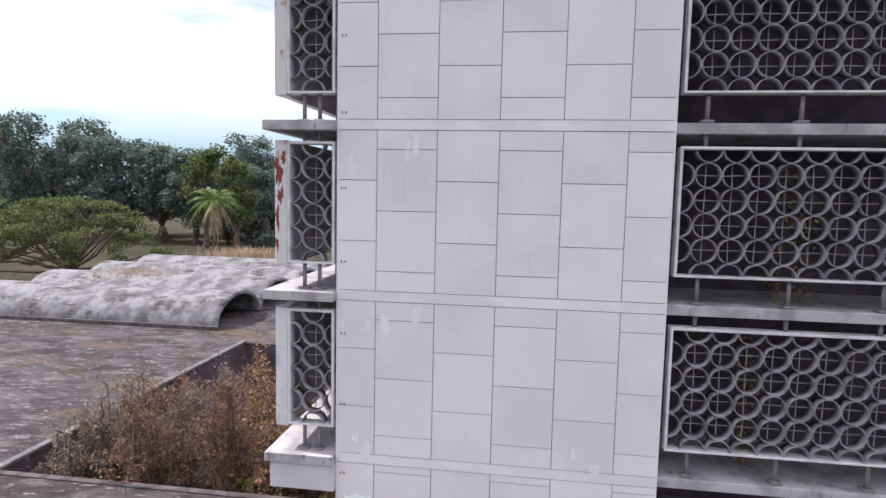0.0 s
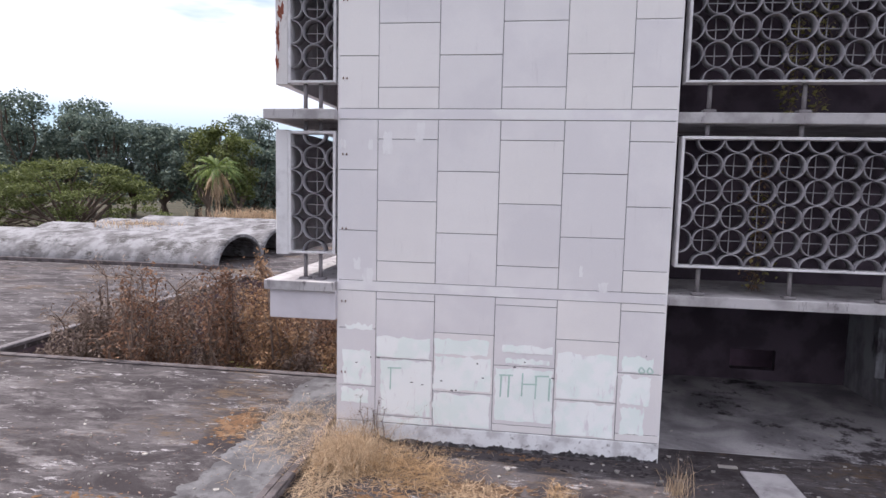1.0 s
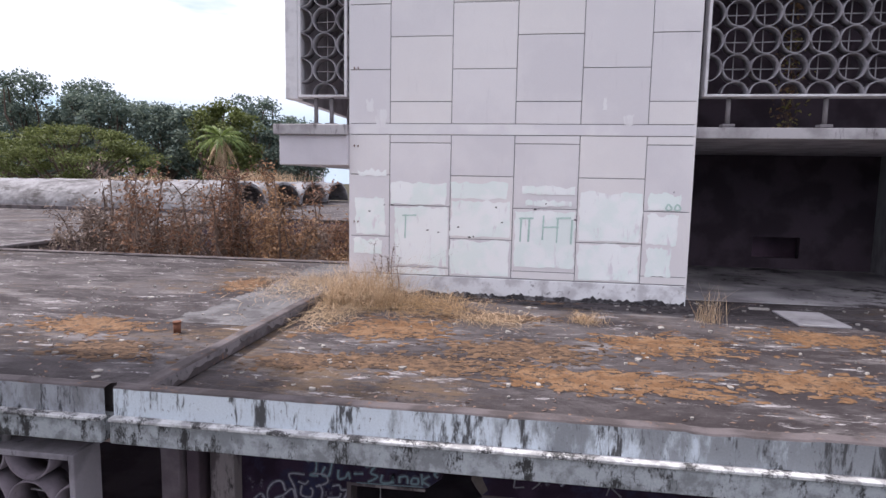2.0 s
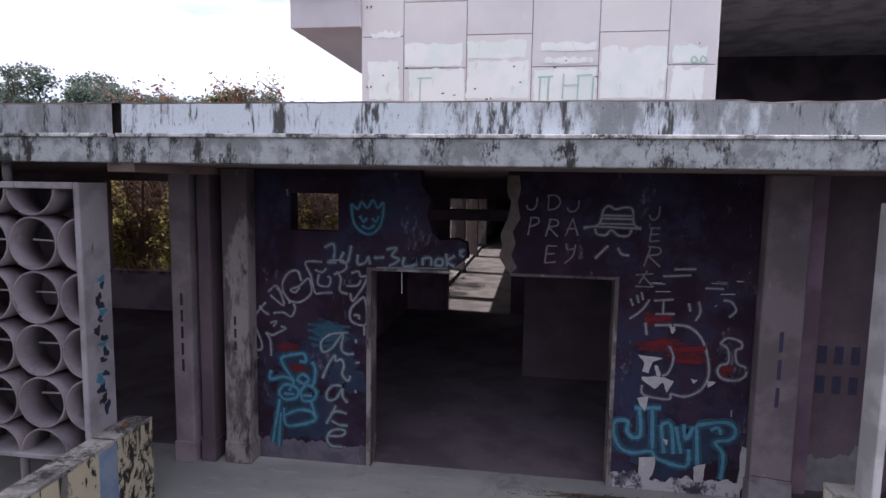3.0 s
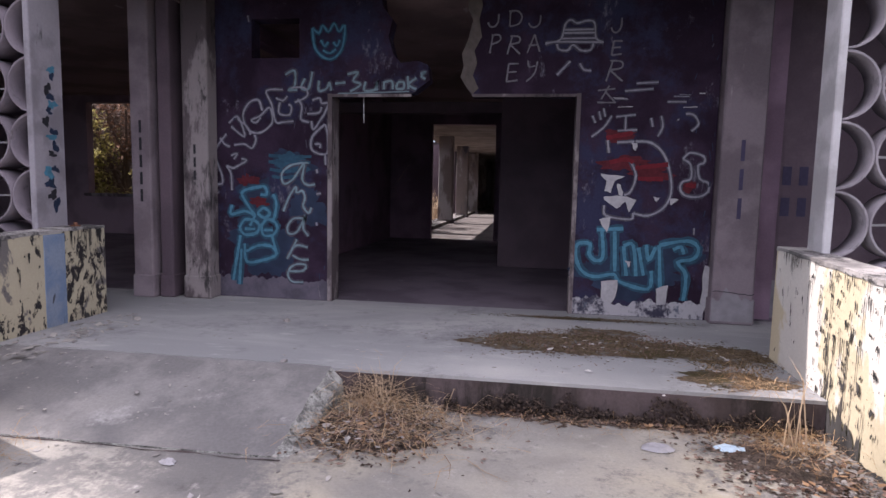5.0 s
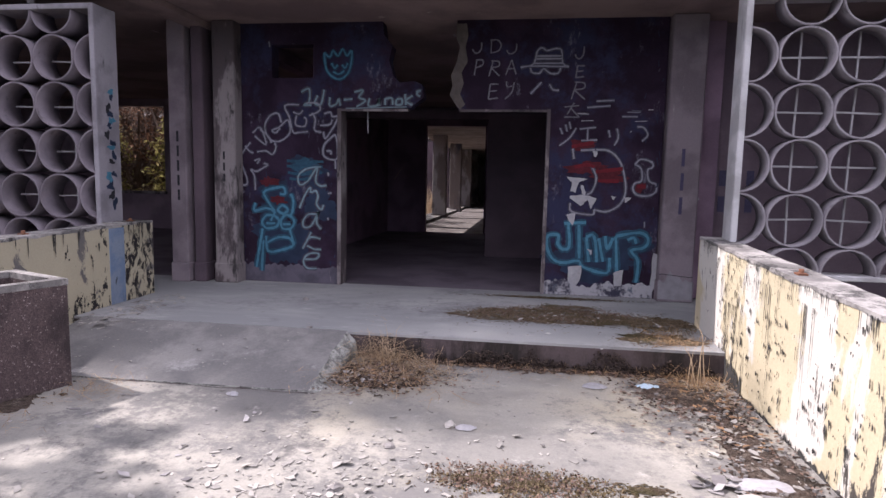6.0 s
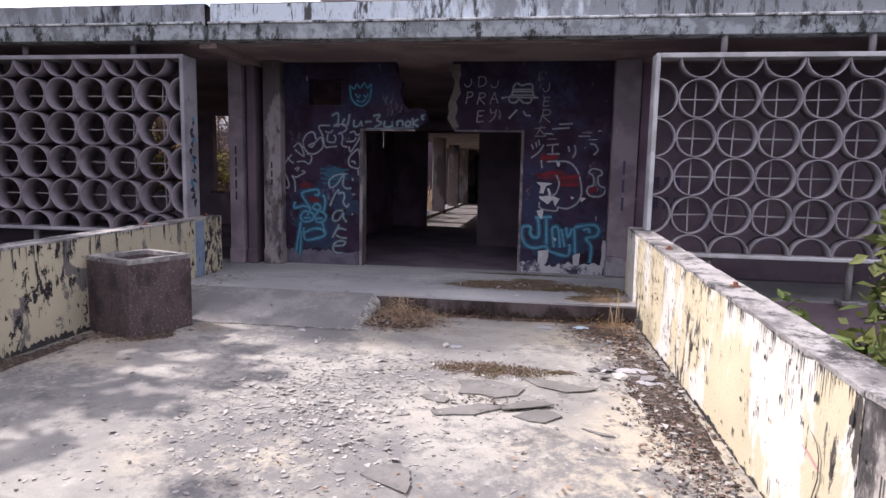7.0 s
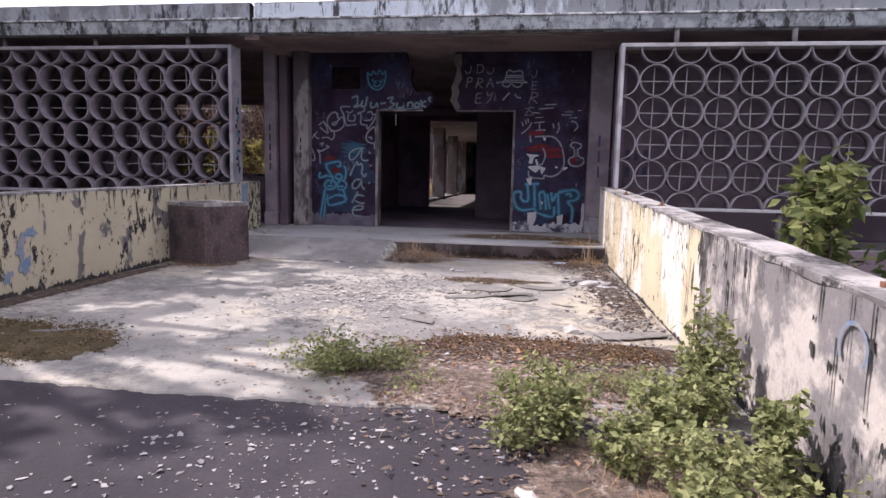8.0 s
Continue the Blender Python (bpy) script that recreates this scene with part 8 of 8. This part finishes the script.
stroke(PAINT_C, 0.036, [(-1.954, 0.773), (-1.895, 0.841), (-1.814, 0.821), (-1.775, 0.756), (-1.826, 0.677), (-1.932, 0.674), (-1.954, 0.773)])
stroke(PAINT_C, 0.036, [(-1.924, 0.727), (-1.826, 0.73)])
stroke(PAINT_C, 0.036, [(-2.0, 0.9), (-1.929, 0.961), (-1.86, 0.908), (-1.918, 0.858), (-2.0, 0.9)])
stroke(PAINT_C, 0.036, [(-2.145, 0.577), (-2.123, 0.387), (-1.946, 0.405), (-1.793, 0.467), (-1.839, 0.555), (-1.991, 0.56), (-2.129, 0.494)])
stroke(PAINT_C, 0.036, [(-1.838, 0.666), (-1.781, 0.479)])
stroke(PAINT_C, 0.036, [(-2.191, 0.665), (-2.23, 0.45), (-2.281, 0.176)])
stroke(PAINT_C, 0.036, [(-2.181, 0.519), (-2.21, 0.134)])
stroke(PAINT_C, 0.036, [(-2.024, 0.881), (-2.084, 0.769)])
stroke(PAINT_C, 0.036, [(-1.978, 0.772), (-1.947, 0.773)])
stroke(PAINT_CH, 0.04, [(-1.867, 1.508), (-1.615, 1.5), (-1.4, 1.503)])
stroke(PAINT_CH, 0.04, [(-1.868, 1.443), (-1.707, 1.445), (-1.411, 1.443)])
stroke(PAINT_CH, 0.04, [(-1.857, 1.367), (-1.707, 1.348), (-1.547, 1.362)])
stroke(PAINT_CH, 0.04, [(-1.834, 1.292), (-1.707, 1.283), (-1.559, 1.297)])

# hand-drawn capitals: each stroke is a run of points on a unit cell
CAPS = {"J": (((0.9, 1.0), (0.85, 0.35), (0.55, 0.0), (0.2, 0.05), (0.05, 0.35)),),
        "D": (((0.15, 0.95), (0.12, 0.0)), ((0.05, 1.0), (0.7, 1.0), (1.0, 0.6), (0.75, 0.15), (0.12, 0.0))),
        "P": (((0.25, 0.95), (0.0, 0.0)), ((0.15, 1.0), (0.9, 1.0), (0.95, 0.7), (0.2, 0.5))),
        "R": (((0.35, 0.95), (0.0, 0.0)), ((0.2, 1.0), (0.9, 0.95), (0.9, 0.65), (0.2, 0.55)), ((0.2, 0.55), (1.0, 0.0))),
        "A": (((0.0, 0.0), (0.55, 1.0)), ((0.55, 1.0), (1.0, 0.05)), ((0.1, 0.4), (0.85, 0.45))),
        "E": (((0.15, 1.0), (0.0, 0.0)), ((0.15, 1.0), (0.95, 1.0)), ((0.08, 0.52), (0.8, 0.56)), ((0.0, 0.0), (0.9, 0.08))),
        "Y": (((0.1, 1.0), (0.2, 0.7), (0.7, 0.75)), ((0.85, 0.95), (0.65, 0.4), (0.0, 0.0))),
        "K": (((0.65, 1.0), (0.2, 0.2)), ((0.0, 0.72), (1.0, 0.82)), ((0.45, 0.62), (1.05, 0.0)), ((0.0, 0.02), (1.0, 0.02)))}


def capital(ch, x, z, w, h):
    for run in CAPS[ch]:
        stroke(PAINT_GREY, 0.02, [(x + w * u, z + h * v) for u, v in run])


for ch, x, z, w, h in (("J", 0.38, 2.77, 0.12, 0.12), ("D", 0.58, 2.77, 0.13, 0.14), ("J", 0.77, 2.76, 0.13, 0.11), ("P", 0.41, 2.52, 0.10, 0.17), ("R", 0.58, 2.51, 0.12, 0.17), ("A", 0.77, 2.52, 0.12, 0.17),
                       ("E", 0.58, 2.25, 0.12, 0.17), ("Y", 0.77, 2.25, 0.12, 0.20), ("J", 1.54, 2.70, 0.11, 0.13), ("E", 1.56, 2.49, 0.10, 0.13), ("R", 1.52, 2.25, 0.15, 0.19), ("K", 1.45, 2.05, 0.16, 0.16)):
    capital(ch, x, z, w, h)
# looping letters down the left panel
for run in ([(-1.43, 1.44), (-1.6, 1.42), (-1.72, 1.33), (-1.7, 1.22), (-1.6, 1.27), (-1.48, 1.43), (-1.5, 1.27), (-1.44, 1.21), (-1.36, 1.22)],
            [(-1.71, 0.93), (-1.64, 1.09), (-1.57, 1.19), (-1.56, 1.13), (-1.5, 1.15), (-1.47, 1.08), (-1.49, 0.99), (-1.43, 0.92), (-1.4, 0.98)],
            [(-1.48, 0.86), (-1.59, 0.86), (-1.66, 0.78), (-1.65, 0.7), (-1.56, 0.72), (-1.48, 0.86), (-1.47, 0.89), (-1.49, 0.76), (-1.43, 0.68)],
            [(-1.67, 0.43), (-1.61, 0.54), (-1.56, 0.64)], [(-1.62, 0.54), (-1.55, 0.58), (-1.44, 0.56)], [(-1.61, 0.47), (-1.52, 0.43), (-1.43, 0.43)],
            [(-1.64, 0.3), (-1.5, 0.31), (-1.46, 0.37), (-1.55, 0.38), (-1.63, 0.34), (-1.66, 0.26), (-1.61, 0.19), (-1.49, 0.19)]):
    stroke(PAINT_GC, 0.026, run)
# worn strips: the pale foot of the right panel, the painted foot of the left one, the scraped joint
rnd = random.Random(19)


def jagged(x0, x1, z0, low, high, y, seed):
    """A strip with a torn upper edge."""
    r = random.Random(seed)
    bm = bmesh.new()
    prev = None
    n = int((x1 - x0) / 0.02)
    for i in range(n + 1):
        x = x0 + (x1 - x0) * i / n
        h = low + (high - low) * (0.5 + 0.5 * noise.noise((x * 3.1, seed, 0))) * (0.75 + 0.5 * noise.noise((x * 14, seed, 4))) + r.uniform(-0.012, 0.012)
        row = (bm.verts.new((x, y, z0)), bm.verts.new((x, y, z0 + max(h, 0.01))))
        if prev:
            bm.faces.new((prev[0], row[0], row[1], prev[1]))
        prev = row
    return bm


part("bare_patch", jagged(1.285, 2.53, 0.004, 0.06, 0.30, -0.0028, 3), FOOT, wall_entrance, "bare white plaster at the wall's foot")
part("painted_foot", jagged(-2.47, -1.23, 0.004, 0.17, 0.29, -0.0035, 6), STEP_STRIP, wall_entrance, "purple-grey painted foot")
for i in range(7):
    x = rnd.uniform(1.5, 2.45)
    z = rnd.choice((2.11, 2.13, 2.02, 2.09)) + rnd.uniform(-0.012, 0.012)
    stroke(PLASTER if i % 3 else PAINT_W, rnd.uniform(0.005, 0.014), [(x, z), (x + rnd.uniform(0.03, 0.14), z + rnd.uniform(-0.006, 0.006))])
for i in range(34):
    x = rnd.choice((rnd.uniform(2.40, 2.53), rnd.uniform(1.30, 2.4), rnd.uniform(-2.45, -1.25), rnd.uniform(-1.32, -1.22)))
    z = rnd.uniform(0.25, 1.9) if rnd.random() < 0.7 else rnd.uniform(2.0, 3.0)
    w = rnd.uniform(0.005, 0.016)
    stroke(rnd.choice((PAINT_W, PAINT_WH, PAINT_DIM, PAINT_DIM)), w, [(x, z), (x + rnd.uniform(-0.02, 0.02), z - rnd.uniform(0.02, 0.10))])
# blue ground coats behind the drawings
for k, (x, z, rx, rz) in enumerate(((-2.02, 0.95, 0.24, 0.30), (-1.92, 0.55, 0.34, 0.28), (-1.45, 1.0, 0.20, 0.22), (-1.62, 1.42, 0.22, 0.13), (1.9, 0.45, 0.50, 0.26))):
    part("spray_field", blob(bmesh.new(), x, z, rx, rz, -0.0014 - 0.0002 * k, 60, 0.35, x, "y"), PAINT_DIM, wall_entrance, "faded blue spray")
for k, (x, z, rx, rz) in enumerate(((1.72, 1.48, 0.20, 0.07), (1.98, 1.40, 0.20, 0.07), (1.68, 1.74, 0.16, 0.05), (2.32, 1.27, 0.07, 0.06), (-2.1, 1.25, 0.10, 0.06), (-1.98, 1.02, 0.12, 0.05))):
    part("spray_field", blob(bmesh.new(), x, z, rx, rz, -0.0030 - 0.00005 * k, 40, 0.4, x, "y"), PAINT_RH, wall_entrance, "thin red spray")
part("spray_field", blob(bmesh.new(), -1.62, 1.43, 0.20, 0.10, -0.003, 50, 0.3, 5, "y"), PAINT_CH, wall_entrance, "cyan spray")

# bars where names were written on the columns and walls
def bars(on, x, z0, z1, n, w, material, y):
    h = (z1 - z0) / n
    for i in range(n):
        z = z1 - h * (i + 0.5)
        part("painted_bar", boxes((x - w * 0.17, x + w * 0.17, y - 0.003, y + 0.002, z - h * 0.36, z + h * 0.36)), material, on)


bars(columns[0], -3.135, 0.98, 1.86, 5, 0.08, PAINT_K, -0.281)
bars(columns[2], -2.585, 1.22, 1.62, 3, 0.07, PAINT_K, -0.201)
bars(columns[3], 2.745, 0.95, 1.74, 3, 0.10, PAINT_N, -0.141)
for k in range(3):
    for z in (1.40, 1.10):
        part("painted_bar", boxes((3.26 + 0.15 * k, 3.34 + 0.15 * k, 0.296, 0.302, z - 0.09, z + 0.09)), PAINT_N, east_wall)
part("bare_patch", jagged(2.555, 2.925, 0.03, 0.10, 0.42, -0.156, 21), PLASTER_GREY, columns[3], "grey patch of newer plaster at the foot")
bm = bmesh.new()
crack(bm, 2.56, 2.92, 0.0, 0.0, 0.006, 9)
bm.transform(Matrix.Translation((0, -0.1575, 0.30)) @ Matrix.Rotation(radians(90), 4, "X"))
part("crack", bm, PAINT_K, columns[3], "dark crack above the foot")
part("bare_patch", jagged(3.22, 3.75, 0.0, 0.25, 0.62, 0.294, 22), PLASTER_GREY, east_wall, "pale patch of bare plaster")
part("grime", jagged(TX0 + 0.02, TX1 - 0.02, ROOF_Z + 0.004, 0.01, 0.17, FACE_Y - 0.0135, 31), GRIME, tower, "black grime along the plinth's foot")
# faint teal marks under the whitewash on the tower
for x, z in ((0.48, 4.62), (0.62, 4.62), (0.86, 4.66), (1.10, 4.62), (1.34, 4.60), (-1.55, 4.62)):
    stroke(PAINT_T, 0.035, [(x, z - 0.22), (x + 0.01, z + 0.20)], FACE_Y - 0.010, tower)
for x, z in ((0.55, 4.80), (0.98, 4.66), (1.18, 4.82), (-1.5, 4.80)):
    stroke(PAINT_T, 0.035, [(x - 0.1, z), (x + 0.15, z + 0.01)], FACE_Y - 0.010, tower)
stroke(PAINT_T, 0.03, [(2.86, 5.03), (2.90, 5.10), (2.96, 5.03), (2.90, 5.0), (2.86, 5.03)], FACE_Y - 0.012, tower)
stroke(PAINT_T, 0.03, [(3.0, 5.03), (3.04, 5.10), (3.10, 5.03), (3.04, 5.0), (3.0, 5.03)], FACE_Y - 0.012, tower)
# rusty wall ties near the tower's corner, and their small shadows
for i in range(8):
    z = 4.65 + 1.34 * i
    for dx in (0.0, 0.07):
        part("wall_tie", boxes((-2.49 + dx, -2.475 + dx, FACE_Y - 0.035, FACE_Y - 0.004, z, z + 0.035), bevel=0.003), RUST, tower, "rusty wall tie")
# marks on the screens' frames and the parapets
for k in range(16):
    z, y = 2.15 - 0.075 * k + rnd.uniform(-0.03, 0.03), -1.34 + rnd.uniform(-0.05, 0.05)
    part("paint_smear", blob(bmesh.new(), y, z, rnd.uniform(0.02, 0.05), rnd.uniform(0.02, 0.06), -3.2275 + 0.0002 * k, 14, 0.5, k, "x"), (PAINT_C, PAINT_DIM, PAINT_K, PAINT_DIM)[k % 4], porch_screens[0])
for k, (y, z, h) in enumerate(((-6.02, 0.22, 0.10), (-5.98, 0.05, 0.09), (-6.18, -0.02, 0.05), (-5.9, 0.36, 0.05))):
    part("paint_smear", blob(bmesh.new(), y, z, 0.05, h, -2.990 + 0.0003 * k, 30, 0.6, k, "x"), BLUE_FADED, left_wall)


def loop_on_parapet(y, z, ry, rz, w, material):
    bm = bmesh.new()
    prev = first = None
    for i in range(15):
        a = -0.6 + 4.3 * i / 14
        row = [bm.verts.new((2.648, y + (ry - s) * math.cos(a), z + (rz - s) * math.sin(a))) for s in (0, w)]
        if prev:
            bm.faces.new((prev[0], prev[1], row[1], row[0]))
        prev = row
    part("painted_bar", bm, material, right_wall)


loop_on_parapet(-8.64, 0.38, 0.10, 0.10, 0.018, BLUE_FADED)
def line_on_parapet(pts, w, material):
    bm = bmesh.new()
    prev = None
    for y, z in pts:
        row = (bm.verts.new((2.6475, y - w, z)), bm.verts.new((2.6475, y + w, z)))
        if prev:
            bm.faces.new((prev[0], prev[1], row[1], row[0]))
        prev = row
    part("painted_bar", bm, material, right_wall)


line_on_parapet([(-6.43, 0.34), (-6.49, 0.31), (-6.52, 0.26), (-6.525, 0.16), (-6.49, 0.06), (-6.50, 0.0)], 0.005, PAINT_K)
line_on_parapet([(-6.36, 0.25), (-6.52, 0.20)], 0.02, PAINT_PINK)

# small leftovers
vent = thing("vent_pipe", (-3.87, 1.08, ROOF_Z), "short clay vent pipe on the roof", "pipe")
part("pipe", rod(bmesh.new(), (-3.87, 1.08, ROOF_Z), (-3.87, 1.08, ROOF_Z + 0.13), 0.045, 0.05, 12), RUST, vent)
part("cap", rod(bmesh.new(), (-3.87, 1.08, ROOF_Z + 0.13), (-3.87, 1.08, ROOF_Z + 0.155), 0.058, 0.052, 12), RUST, vent)
tagged(new("cover_slab", mesh_of("cover_slab", boxes((4.62, 5.35, 3.35, 4.35, ROOF_Z + 0.001, ROOF_Z + 0.03), bevel=0.006), SLAB)), "pale flat cover slab on the roof", "slab")
tagged(new("board", mesh_of("board", boxes((4.3, 4.62, 4.45, 4.52, ROOF_Z + 0.001, ROOF_Z + 0.035), bevel=0.004), CHIP)), "short pale board on the roof", "board")
tagged(new("board", mesh_of("board", boxes((-4.3, -3.0, -1.15, -1.03, ROOF_Z + 0.001, ROOF_Z + 0.03), bevel=0.004), RUST)), "rusty plate beside the roof slot", "plate")
wire = thing("hanging_wire", (-0.88, 0.12, 1.86), "pale wire hanging from the broken lintel", "wire")
part("strand", rod(bmesh.new(), (-0.88, 0.12, 1.86), (-0.885, 0.12, 2.125), 0.006, 0.006, 6), PLASTER, wire)
for x, y, z in ((2.74, -3.2, 0.775), (2.80, -4.9, 0.715), (2.78, -8.55, 0.572), (-3.12, -2.6, 0.775), (-3.1, -1.25, 0.805)):
    pin = thing("anchor_bolt", (x, y, z), "rusty anchor bolt on the parapet's coping", "bolt", "anchor bolts")
    part("bolt", rod(bmesh.new(), (x, y, z - 0.01), (x, y, z + 0.035), 0.016, 0.016, 8), RUST, pin)
    part("plate", boxes((x - 0.03, x + 0.03, y - 0.03, y + 0.03, z - 0.012, z + 0.012), bevel=0.003), RUST, pin)
# torn paper and plastic on the deck
for i, (x, y, r, m) in enumerate(((1.62, -2.62, 0.10, PLASTER), (2.02, -2.55, 0.09, PAINT_PALEBLUE), (0.75, -3.56, 0.07, PLASTER), (2.32, -4.0, 0.16, PLASTER), (2.4, -4.3, 0.12, PLASTER), (-0.9, -3.3, 0.05, PLASTER))):
    bm = blob(bmesh.new(), x, y, r, r * 0.6, DECK_Z + 0.006, 12, 0.22, i, "z", 0.018)
    tagged(new("scrap", mesh_of("scrap", bm, m)), "crumpled scrap of paper or plastic on the deck", "litter", "scraps")
